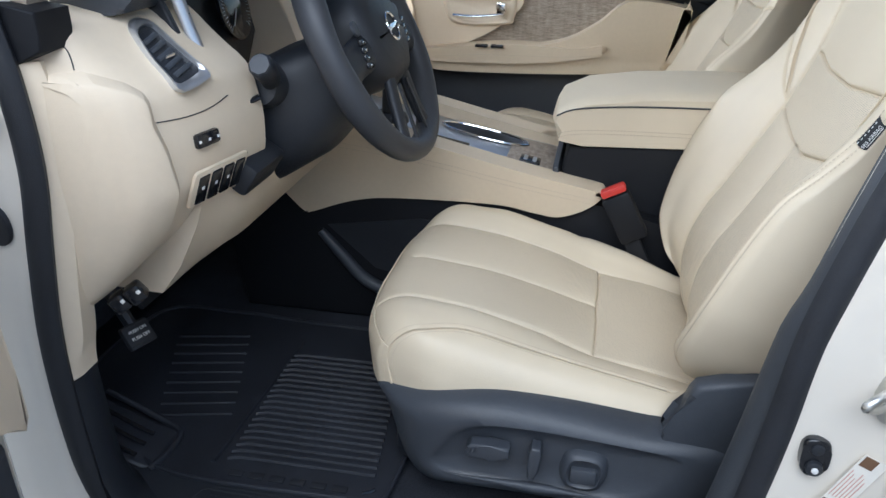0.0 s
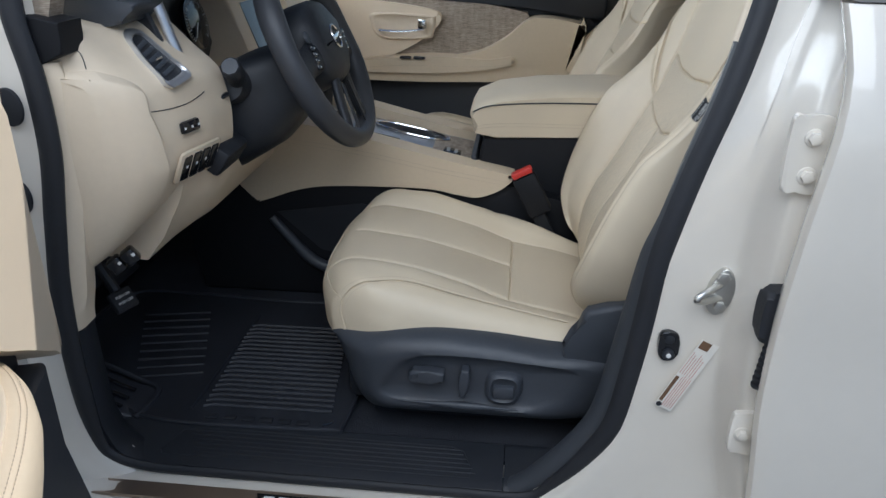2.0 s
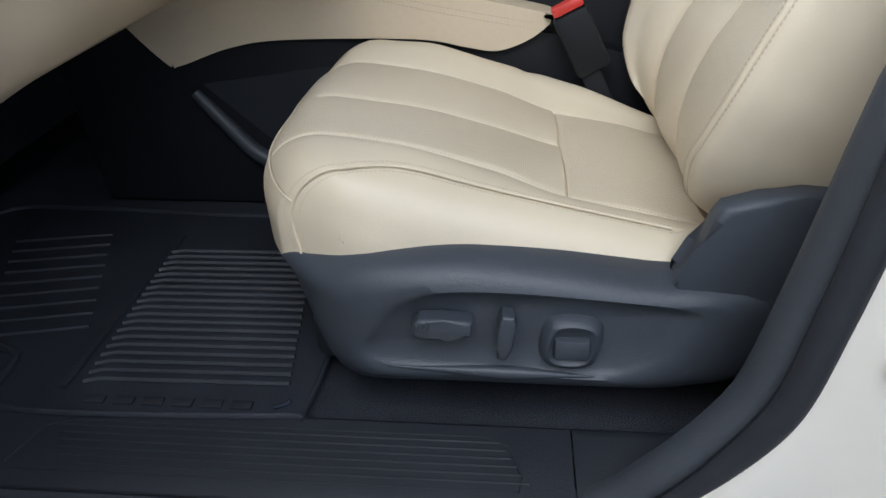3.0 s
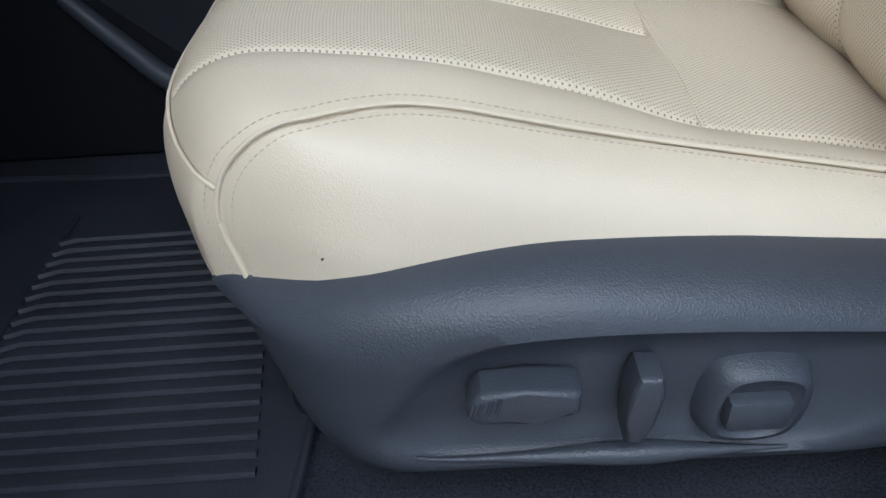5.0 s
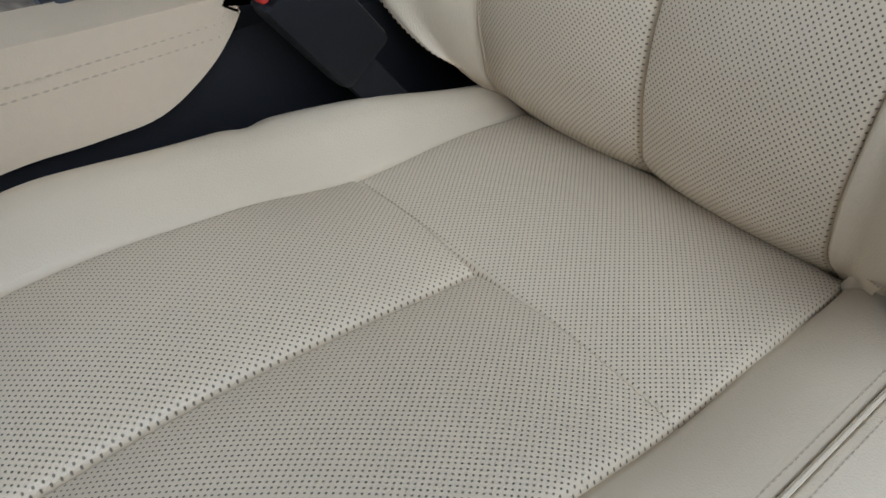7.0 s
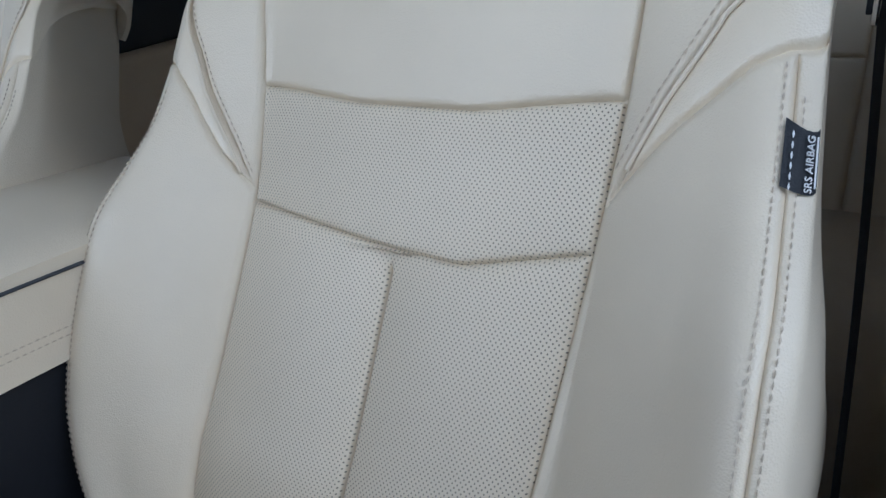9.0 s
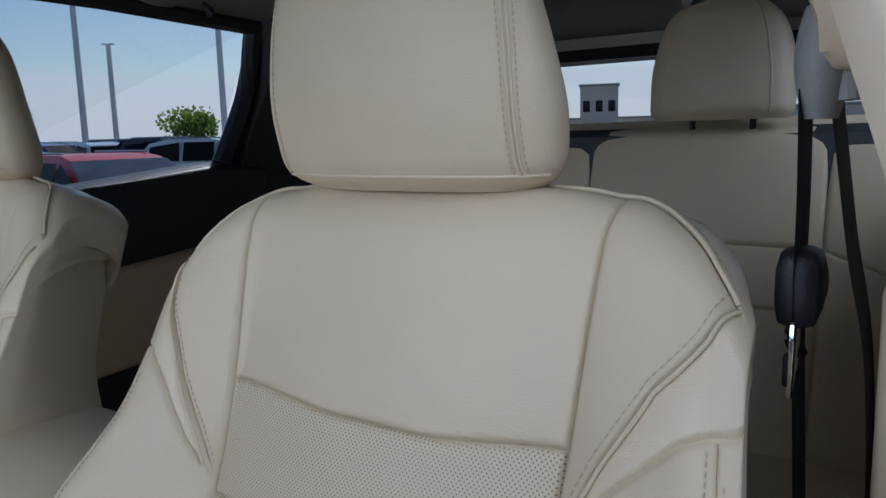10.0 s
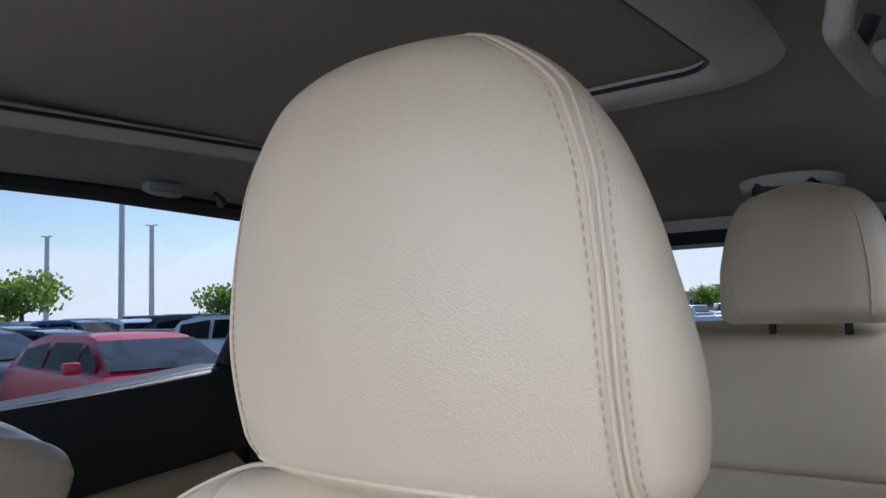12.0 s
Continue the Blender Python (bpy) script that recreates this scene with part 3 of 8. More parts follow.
# inner trims of the pillar: dark below, ivory above
rows = []
for i in range(41):
    z = 0.462 + 0.730 * i / 40
    x0, y0 = seal_x(z, True), opening_y(z)
    d = 0.040
    k = curve_at([(0.5, 0.034), (0.78, 0.028), (0.90, 0.020), (0.955, 0.014), (1.0, 0.012), (1.2, 0.012)], z)
    rows.append([(x0 - 0.003, y0 + 0.006, z), (x0 - 0.003 - 0.5 * k, y0 + 0.012, z), (x0 - k, y0 + 0.028, z), (x0 - k + 0.002, y0 + d, z), (x0 + 0.02, y0 + d + 0.008, z), (x0 + 0.14, y0 + d + 0.012, z), (x0 + 0.14, y0 + 0.03, z)])
part("pillar_trim_lower", loft(rows), M_GREY, car, "dark grey grained lower pillar trim", 50)
rows = []
for i in range(21):
    z = 1.188 + 0.387 * i / 20
    x0, y0 = seal_x(z, True), opening_y(z)
    lean = curve_at([(1.1, 0.0), (1.25, 0.03), (1.4, 0.075), (1.58, 0.14)], z)
    rows.append([(x0 - 0.004, y0 + 0.007, z), (x0 - 0.014, y0 + 0.012, z), (x0 - 0.018, y0 + 0.025, z), (x0 - 0.008, y0 + 0.042, z), (x0 + 0.06, y0 + 0.046, z), (x0 + 0.15, y0 + 0.045, z), (x0 + 0.15, y0 + 0.01, z)])
part("pillar_trim_upper", loft(rows), M_BEIGE, car, "ivory upper pillar trim", 50)

# black kick panel inside the front corner of the opening
rows = []
for i in range(21):
    z = 0.462 + 0.262 * i / 20
    x0, y0 = seal_x(z, False), front_y(z)
    rows.append([(x0 - 0.006, y0 + 0.004, z), (x0 + 0.010, y0 + 0.006, z), (x0 + 0.016, y0 + 0.020, z), (x0 + 0.008, y0 + 0.060, z), (x0 - 0.04, y0 + 0.100, z), (x0 - 0.22, y0 + 0.12, z), (x0 - 0.22, y0 + 0.03, z)])
part("kick_panel", loft(rows), M_BLACK, car, "black plastic kick panel beside the footwell", 50)

# beige edge of the dashboard's end beside the seal
rows = []
for i in range(29):
    z = 0.728 + 0.412 * i / 28
    x0, y0 = seal_x(z, False), front_y(z)
    k = smooth(0.728, 0.80, z)
    rows.append([(x0 - 0.006, y0 + 0.004, z), (x0 + 0.012, y0 + 0.007, z), (x0 + 0.016 + 0.014 * k, y0 + 0.020, z), (x0 + 0.014 + 0.010 * k, y0 + 0.055, z), (x0 - 0.04, y0 + 0.075, z), (x0 - 0.10, y0 + 0.03, z)])
part("end_strip", loft(rows), M_BEIGE, car, "beige edge trim beside the door seal", 40)

# striker, switch, hinges, check boot and stickers on the pillar
base = slab(spline([(0.514, 0.852), (0.508, 0.868), (0.514, 0.896), (0.526, 0.914), (0.538, 0.908), (0.543, 0.886), (0.538, 0.862), (0.526, 0.848)], 32, True), "xz", -0.834, -0.847, 0.002)
striker = part("striker", base, M_STEEL, b_pillar, "zinc plated door striker")
part("striker_loop", tube(spline([(0.528, -0.840, 0.892), (0.505, -0.862, 0.889), (0.494, -0.868, 0.884), (0.492, -0.868, 0.878), (0.505, -0.860, 0.874), (0.530, -0.840, 0.872)], 24), 0.0048, 10), M_STEEL, striker)
for z in (0.902, 0.860):
    part("bolt", disc((0.5265, -0.847, z), (0, -1, 0), 0.0085, 0.004, 6, 0.001), M_STEEL, striker)
base = slab(spline([(0.460, 0.777), (0.460, 0.801), (0.466, 0.809), (0.480, 0.808), (0.487, 0.800), (0.487, 0.774), (0.480, 0.764), (0.467, 0.764)], 32, True), "xz", -0.822, -0.833, 0.003)
switch = part("courtesy_switch", base, M_BLACK_GLOSS, b_pillar, "black courtesy light switch")
part("plunger", disc((0.4735, -0.833, 0.776), (0, -1, 0), 0.0085, 0.006, 20, 0.002), M_BLACK, switch)
part("plunger", disc((0.4735, -0.838, 0.776), (0, -1, 0), 0.0035, 0.003, 12, 0.001), M_WHITE, switch)
part("screw", disc((0.4735, -0.833, 0.798), (0, -1, 0), 0.0065, 0.002, 16, 0.0005), M_BLACK, switch)
for z, tall in ((0.705, 0.062), (1.088, 0.085)):
    leaf = slab(spline([(0.552, z - tall / 2 + 0.006), (0.552, z + tall / 2 - 0.008), (0.560, z + tall / 2), (0.60, z + tall / 2 - 0.004), (0.60, z - tall / 2 + 0.002), (0.562, z - tall / 2)], 36, True), "xz", -0.898, -0.908, 0.003)
    hinge = part("door_hinge", leaf, M_PAINT, b_pillar, "white painted door hinge with two bolts")
    bolts = ((0.566, z), (0.588, z)) if z < 0.9 else ((0.577, z - 0.024), (0.577, z + 0.02))
    for x, zz in bolts:
        part("bolt", disc((x, -0.907, zz), (0, -1, 0), 0.0105, 0.003, 20, 0.001), M_PAINT, hinge)
        part("bolt", disc((x, -0.910, zz), (0, -1, 0), 0.0075, 0.006, 6, 0.001), M_PAINT, hinge)
boot = part("check_boot", slab(spline([(0.556, 0.862), (0.556, 0.908), (0.566, 0.922), (0.60, 0.918), (0.60, 0.858), (0.568, 0.850)], 30, True), "xz", -0.895, -0.925, 0.008), M_RUBBER, b_pillar, "black rubber cable boot")
for i in range(9):
    part("bellows_fold", disc((0.578 - 0.0012 * i, -0.921, 0.862 - i * 0.0085), (0.12, 0, -1), 0.0115 - 0.0003 * i, 0.0055, 16, 0.002), M_RUBBER, boot)

stick_y = lambda x: -0.8375 - 0.0035 * smooth(0.47, 0.53, x)
m = frame_matrix((0.4985, -0.8405, 0.748), (0.42, -0.02, 0.93), (-0.93, 0.02, 0.42))


def sticker(u0, u1, v0, v1, material, parent, name, lift):
    """A flat patch on the pillar, u along the sticker's run and v across it."""
    bm = box(((u0 + u1) / 2, (v0 + v1) / 2, lift), (u1 - u0, v1 - v0, 0.0005))
    bmesh.ops.transform(bm, verts=bm.verts[:], matrix=m)
    return part(name, bm, material, parent)


label = sticker(-0.062, 0.060, -0.016, 0.010, M_PAPER, b_pillar, "sticker", 0.0)
tagged(label, "white information sticker with fine print")
sticker(-0.052, -0.006, 0.004, 0.009, M_INK, label, "bar", 0.0006)
sticker(0.046, 0.059, -0.006, 0.008, M_INK, label, "bar", 0.0006)
for i in range(5):
    sticker(-0.058, -0.004 + 0.003 * (i % 2), -0.0003 - i * 0.0032, 0.0006 - i * 0.0032, M_PINK, label, "bar", 0.0006)
for i in range(6):
    sticker(0.000, 0.038 - 0.004 * (i % 3), 0.0072 - i * 0.0036, 0.0080 - i * 0.0036, M_PINK, label, "bar", 0.0006)
bm = disc((-0.058, 0.005, 0.0), (0, 0, 1), 0.004, 0.001, 20)
bmesh.ops.transform(bm, verts=bm.verts[:], matrix=m)
part("bar", bm, M_BLACK, label)

# rear door, closed, its leading edge over the pillar
def skin_y(x, z):
    return curve_at([(0.25, -0.905), (0.40, -0.935), (0.60, -0.945), (0.80, -0.945), (1.0, -0.955), (1.10, -0.955), (1.20, -0.930), (1.26, -0.90)], z) - 0.012 * smooth(0.57, 0.9, x)


edge_x = [(0.25, 0.62), (0.45, 0.588), (0.64, 0.578), (0.80, 0.566), (0.89, 0.566), (1.0, 0.572), (1.09, 0.582), (1.18, 0.590), (1.23, 0.584), (1.26, 0.580)]
rows = []
for i in range(31):
    z = 0.27 + 0.98 * i / 30
    xe = curve_at(edge_x, z)
    row = [(xe + 0.02, skin_y(xe, z) + 0.045, z), (xe + 0.004, skin_y(xe, z) + 0.030, z), (xe, skin_y(xe, z) + 0.012, z), (xe + 0.003, skin_y(xe, z) + 0.003, z)]
    for t in (0.012, 0.03, 0.08, 0.2, 0.35, 0.55, 0.8):
        row.append((xe + t, skin_y(xe + t, z), z))
    row += [(xe + 0.8, -0.85, z), (xe + 0.02, -0.87, z)]
    rows.append(row)
rear_door = part("rear_door", loft(rows), M_PAINT, car, "closed pearl white rear door", 50)
part("belt_moulding", slab([(-0.893, 1.252), (-0.908, 1.252), (-0.912, 1.262), (-0.905, 1.275), (-0.890, 1.277)], "yz", 0.590, 1.40, 0.002), M_SILVER, rear_door, "bright chrome belt moulding")
part("window_frame", slab([(0.580, 1.255), (0.597, 1.255), (0.70, 1.545), (0.672, 1.545)], "xz", -0.80, -0.885, 0.006), M_BLACK_GLOSS, rear_door)
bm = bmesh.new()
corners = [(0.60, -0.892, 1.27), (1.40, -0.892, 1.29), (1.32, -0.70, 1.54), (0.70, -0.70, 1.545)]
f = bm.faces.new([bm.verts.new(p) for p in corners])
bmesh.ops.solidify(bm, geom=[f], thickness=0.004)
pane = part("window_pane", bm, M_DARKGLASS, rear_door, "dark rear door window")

# plain rest of the shell: roof skin, tailgate, front, far side
part("roof_skin", loft([[(x, y, z - 0.055 * (y / 0.66) ** 2) for y in steps((-0.66, 0.66, 12))] for x, z in ((-0.1, 1.56), (0.3, 1.645), (0.8, 1.67), (1.4, 1.655), (2.0, 1.60), (2.25, 1.55))] , False, False), M_PAINT, car)
part("quarter_panel", slab([(1.35, 0.25), (2.35, 0.30), (2.45, 0.9), (2.38, 1.22), (1.38, 1.25)], "xz", -0.94, -0.80, 0.04), M_PAINT, car)
part("quarter_panel", slab([(1.35, 0.25), (2.35, 0.30), (2.45, 0.9), (2.38, 1.22), (1.38, 1.22)], "xz", 0.80, 0.94, 0.04), M_PAINT, car)
part("tailgate", slab([(2.36, 0.35), (2.48, 0.6), (2.46, 1.0), (2.40, 1.17), (2.32, 1.17), (2.30, 0.35)], "xz", -0.82, 0.82, 0.03), M_PAINT, car)
part("hood", slab([(-1.0, 0.55), (-1.0, 1.10), (-1.15, 1.13), (-1.9, 1.02), (-2.15, 0.85), (-2.2, 0.55)], "xz", -0.82, 0.82, 0.05), M_PAINT, car)
part("front_fender", slab([(-0.64, 0.27), (-0.56, 0.5), (-0.56, 1.12), (-1.1, 1.10), (-1.9, 0.95), (-2.1, 0.6), (-1.9, 0.3)], "xz", -0.93, -0.80, 0.04), M_PAINT, car)
part("front_fender", slab([(-0.64, 0.27), (-0.56, 0.5), (-0.56, 1.12), (-1.1, 1.10), (-1.9, 0.95), (-2.1, 0.6), (-1.9, 0.3)], "xz", 0.80, 0.93, 0.04), M_PAINT, car)
part("sill", slab([(-y, z) for y, z in SILL], "yz", -0.62, 1.40, 0.0), M_PAINT, car)
for x in (-1.45, 1.72):
    for y in (-0.80, 0.80):
        wheel = part("wheel", disc((x, y - 0.11, 0.36), (0, 1, 0), 0.36, 0.22, 40, 0.03), M_RUBBER, car)
        part("rim", disc((x, y + math.copysign(0.112, y), 0.36), (0, math.copysign(1, y), 0), 0.25, 0.012, 40, 0.008), M_SILVER, wheel)
bm = bmesh.new()
f = bm.faces.new([bm.verts.new(p) for p in ((-1.02, -0.74, 1.10), (-1.02, 0.74, 1.10), (-0.08, 0.58, 1.55), (-0.08, -0.58, 1.55))])
bmesh.ops.solidify(bm, geom=[f], thickness=0.005)
part("windshield", bm, M_GLASS, car, "clear windshield").visible_shadow = False
bm = bmesh.new()
f = bm.faces.new([bm.verts.new(p) for p in ((2.40, -0.66, 1.18), (2.40, 0.66, 1.18), (2.16, 0.54, 1.50), (2.16, -0.54, 1.50))])
bmesh.ops.solidify(bm, geom=[f], thickness=0.004)
part("rear_window", bm, M_TINT, car, "tailgate window").visible_shadow = False

# outer far side, rear corners and the rear of the roof
part("roof_rail", tube([(x, 0.06 - y, z + 0.06) for x, y, z in rail], 0.055, 12, flat=0.8), M_PAINT, car, "", 60)
part("far_door_skin", slab([(-0.62, 0.27), (0.57, 0.25), (0.60, 1.17), (-0.60, 1.10)], "xz", 0.802, 0.92, 0.03), M_PAINT, car)
part("far_door_skin", slab([(0.585, 0.25), (1.36, 0.25), (1.52, 0.9), (1.40, 1.20), (0.615, 1.17)], "xz", 0.802, 0.92, 0.03), M_PAINT, car)
for s in (-1, 1):
    part("rear_pillar", loft([[(x0, s * y0, z0), (x1, s * y0, z0), (x1, s * (y0 + 0.09), z0), (x0, s * (y0 + 0.09), z0)] for x0, x1, y0, z0 in ((1.62, 2.42, 0.735, 1.18), (1.70, 2.34, 0.715, 1.32), (1.80, 2.24, 0.665, 1.50), (1.9, 2.2, 0.60, 1.585))]), M_PAINT, car, "", 50)
part("tailgate_header", slab([(2.17, 1.50), (2.10, 1.585), (2.30, 1.56), (2.32, 1.535)], "xz", -0.66, 0.66, 0.01), M_PAINT, car)

# ---- front seats ----
SEC_OUT = [(0.147, 0.147, 0.0), (0.17, 0.166, 0.008), (0.19, 0.185, 0.0135), (0.21, 0.2035, 0.0155), (0.235, 0.227, 0.010), (0.26, 0.2445, -0.005), (0.285, 0.2545, -0.028), (0.32, 0.260, -0.062), (0.40, 0.258, -0.11), (0.45, 0.245, -0.14)]
SEC_IN = [(0.131, 0.131, 0.0), (0.155, 0.152, 0.013), (0.18, 0.172, 0.026), (0.205, 0.190, 0.031), (0.225, 0.208, 0.024), (0.25, 0.225, 0.003), (0.28, 0.234, -0.03), (0.34, 0.234, -0.09), (0.40, 0.228, -0.14)]
NOSE, NOSE_R = -0.03, 0.064
CK, CS, CB = 0.30, 0.064, -0.055


def pipe_a(b):
    """Where the side piping runs: along the bolster, then down the corner in front."""
    return curve_at([(-0.18, 0.276), (-0.11, 0.266), (-0.07, 0.257), (-0.03, 0.240), (0.0, 0.226), (0.04, 0.216), (0.09, 0.212), (0.20, 0.211), (0.40, 0.211)], b)


def cushion_point(a, b, deep):
    """x, w (outwards from the seat's middle) and z on the seat cushion."""
    slope = -0.21
    n0 = Vector((0.205, 0, 0.979))
    if b >= NOSE:
        c, n, th = Vector((b, 0, 0.752 + slope * (b + 0.05))), n0, 0.0
        c.z -= 0.045 * smooth(0.410, 0.450, b) * (1 - smooth(0.12, 0.16, abs(a)))
    else:
        th = (NOSE - b) / NOSE_R
        bend = min(th, 1.85)
        n = Vector((n0.x * math.cos(bend) - n0.z * math.sin(bend), 0, n0.x * math.sin(bend) + n0.z * math.cos(bend)))
        c = Vector((NOSE, 0, 0.752 + slope * (NOSE + 0.05))) - n0 * NOSE_R + n * NOSE_R
        c += Vector((-n.z, 0, n.x)) * (th - bend) * NOSE_R
    x = c.x
    if a > 0.147:
        w = curve_at([(k[0], k[1]) for k in SEC_OUT], a)
        e = curve_at([(k[0], k[2]) for k in SEC_OUT], a)
        k = smooth(0.35, 0.415, b)
        w, e = 0.147 + (w - 0.147) * (1 - 0.72 * k), (e * (1 - 0.5 * k) if e > 0 else e)
        e = max(e, -0.14 + 0.07 * smooth(0.03, -0.05, b))
    elif a < -0.131:
        w = -curve_at([(k[0], k[1]) for k in SEC_IN], -a)
        e = curve_at([(k[0], k[2]) for k in SEC_IN], -a)
        k = 1 - 0.45 * smooth(0.20, 0.44, b)
        w = -0.131 + (w + 0.131) * k
        e = e * (0.4 + 0.6 * k) * (1 - 0.5 * smooth(0.28, 0.44, b)) if e > 0 else e
        e -= 0.006 * math.exp(-((b - 0.205) / 0.012) ** 2) * smooth(0.18, 0.24, -a)
    else:
        w = a
        lo, hi = (-0.131, 0.0) if a < 0 else (0.0, 0.147)
        if b > 0.25:
            lo, hi = -0.131, 0.147
        t = (a - lo) / (hi - lo)
        e = 0.007 * 4 * t * (1 - t) * (0.6 if b > 0.25 else 1.0)
        e += 0.004 * math.sin(math.pi * smooth(0.25, 0.43, b)) if b > 0.25 else 0.003 * math.exp(-((b - 0.18) / 0.09) ** 2)
    if e > 0:
        e *= (1 - smooth(0.25, 1.5, th)) * (1 - CK * smooth(0.06, -0.05, b))
    t = abs(w)
    c.z += 0.009 * math.exp(-((b - 0.075) / 0.085) ** 2) * (1 - smooth(0.16, 0.24, t))
    c.z += (0.004 + 0.007 * min(t / 0.14, 1.0) ** 2) * (1 - smooth(0.14, 0.21, t)) * smooth(0.25, 0.16, b) * (1 - 0.3 * smooth(0.0, -0.06, b))
    p = c + n * (e - deep)
    p.x += (CS if w > 0 else 0.088) * min(t / 0.27, 1.0) ** 2.8 * (1 - smooth(CB, 0.16, b))
    if w > 0.147:
        w = w - 0.026 * smooth(0.05, -0.075, p.x) * min((w - 0.147) / 0.126, 1.0)
    return p.x, w, p.z


BACK0, BDIR, BN = Vector((0.405, 0, 0.66)), Vector((0.316, 0, 0.949)), Vector((-0.949, 0, 0.316))
HW = [(-0.05, 0.165), (0.0, 0.182), (0.04, 0.212), (0.08, 0.243), (0.13, 0.268), (0.18, 0.281), (0.25, 0.285), (0.35, 0.281), (0.45, 0.272), (0.52, 0.266), (0.583, 0.26), (0.72, 0.25)]
BULGE = [(-0.05, 0.016), (0.03, 0.022), (0.075, 0.037), (0.12, 0.043), (0.16, 0.041), (0.2, 0.033), (0.263, 0.022), (0.347, 0.009), (0.45, 0.0)]
EB = [(-0.05, 0.0), (0.0, 0.022), (0.04, 0.052), (0.1, 0.080), (0.22, 0.086), (0.32, 0.078), (0.40, 0.054), (0.47, 0.034), (0.55, 0.02), (0.62, 0.01), (0.72, 0.008)]
DROP = [(0.0, 0.0), (0.12, 0.0), (0.165, 0.005), (0.204, 0.025), (0.237, 0.056), (0.257, 0.085), (0.28, 0.11)]
TOP, TOP_R = 0.583, 0.045


def back_point(a, b, deep):
    """x, w and z on the seat's backrest."""
    hw, eb = curve_at(HW, b), curve_at(EB, b)
    t = abs(a)
    if t <= 0.15:
        w = t
        k = t / 0.15
        e = 0.009 * (1 - k * k) * (1 - 0.3 * smooth(0.4, 0.5, b))
        if b < 0.34:
            e = 0.009 * 4 * k * (1 - k)
    else:
        far = smooth(0.25, 0.5, b)
        keys_w = [(0.15, 0.15), (0.2, 0.15 + (hw - 0.15) * 0.45), (0.25, hw - 0.024), (0.28, hw - 0.005), (0.32, hw - 0.006 * far), (0.40, hw - 0.006 - 0.044 * far), (0.47, hw - 0.022 - 0.066 * far)]
        keys_e = [(0.15, 0.0), (0.2, eb * 0.55), (0.25, eb * 0.98), (0.28, eb * 0.82), (0.32, eb * 0.42 - 0.008), (0.40, -0.07), (0.47, -0.135)]
        w, e = curve_at(keys_w, t), curve_at(keys_e, t)
    if b <= TOP:
        c, n = BACK0 + BDIR * b, BN
    else:
        th = (b - TOP) / TOP_R
        n = BN * math.cos(th) + BDIR * math.sin(th)
        c = BACK0 + BDIR * TOP - BN * TOP_R + n * TOP_R
        back = 0.045 * smooth(1.2, 2.6, th)
        c = c - BN * back
        if e < 0:
            c = c - BN * min(-e, max(0.0, 0.135 - 0.020 * smooth(0.0, 1.2, th) - TOP_R * (1 - math.cos(th)) - back))
            e = 0.0
    w -= 0.65 * max(0.0, b - 0.622) * smooth(0.17, 0.25, t) * smooth(0.46, 0.32, t)
    c = c - BDIR * (curve_at(DROP, w if t < 0.28 else hw - 0.004) * smooth(0.28, TOP, b)) - BN * (0.050 * smooth(0.050, -0.02, b) ** 2 * (1 - 0.7 * smooth(0.16, 0.24, t)))
    c = c + BDIR * (0.04 * smooth(0.06, -0.05, b) * smooth(0.17, 0.25, t))
    p = c + n * (e - deep + curve_at(BULGE, b) * (1 - 0.75 * smooth(0.15, 0.25, t)))
    return p.x, math.copysign(w, a), p.z


def side_line(b, outer):
    keys = [(-0.05, 0.137), (0.05, 0.134), (0.2, 0.138), (0.36, 0.146), (0.45, 0.151), (0.55, 0.154), (0.72, 0.162)] if outer else [(-0.05, -0.158), (0.2, -0.152), (0.36, -0.150), (0.45, -0.157), (0.55, -0.168), (0.72, -0.182)]
    return curve_at(keys, b)


# gusset edges in the backrest's two coordinates: the upper, stitched one and the lower one
GUS_UP = {1: [(0.152, 0.396), (0.174, 0.457), (0.203, 0.523), (0.244, 0.584), (0.262, 0.614)], -1: [(0.153, 0.367), (0.170, 0.404), (0.197, 0.455), (0.217, 0.502), (0.250, 0.565), (0.262, 0.604)]}
GUS_LOW = {1: [(0.152, 0.396), (0.185, 0.450), (0.209, 0.484), (0.225, 0.508), (0.254, 0.541), (0.275, 0.568), (0.31, 0.594), (0.38, 0.632), (0.47, 0.66)], -1: [(0.153, 0.367), (0.177, 0.395), (0.200, 0.432), (0.227, 0.478), (0.265, 0.535), (0.31, 0.580), (0.38, 0.622), (0.47, 0.655)]}
# piped seam over the shoulder, from behind the headrest down to the gusset's tip
ARCH = [(0.06, 0.645), (0.10, 0.645), (0.145, 0.643), (0.172, 0.640), (0.193, 0.636), (0.220, 0.627), (0.245, 0.618), (0.262, 0.614)]


def back_zone(a, b):
    lo, hi = side_line(b, False), side_line(b, True)
    t, s = abs(a), 1 if a > 0 else -1
    side = "out" if s > 0 else "in"
    up, low = GUS_UP[s], GUS_LOW[s]
    tip = up[-1][0]
    edge = lambda line: float(np.interp(t, [p[0] for p in line], [p[1] for p in line]))
    if (t >= tip and b > edge(low)) or (ARCH[0][0] < t < tip and b > edge(ARCH)):
        return "gusset_" + side
    if lo < a < hi:
        seam_top = curve_at([(-0.16, 0.452), (-0.05, 0.441), (0.05, 0.441), (0.16, 0.455)], a)
        return "upper_panel" if b > seam_top else "backrest_insert"
    if t < up[0][0]:
        return ("shoulder_panel_" if b > up[0][1] else "bolster_") + side
    return ("shoulder_panel_" if b > edge(up) else "gusset_" if b > edge(low) else "bolster_") + side


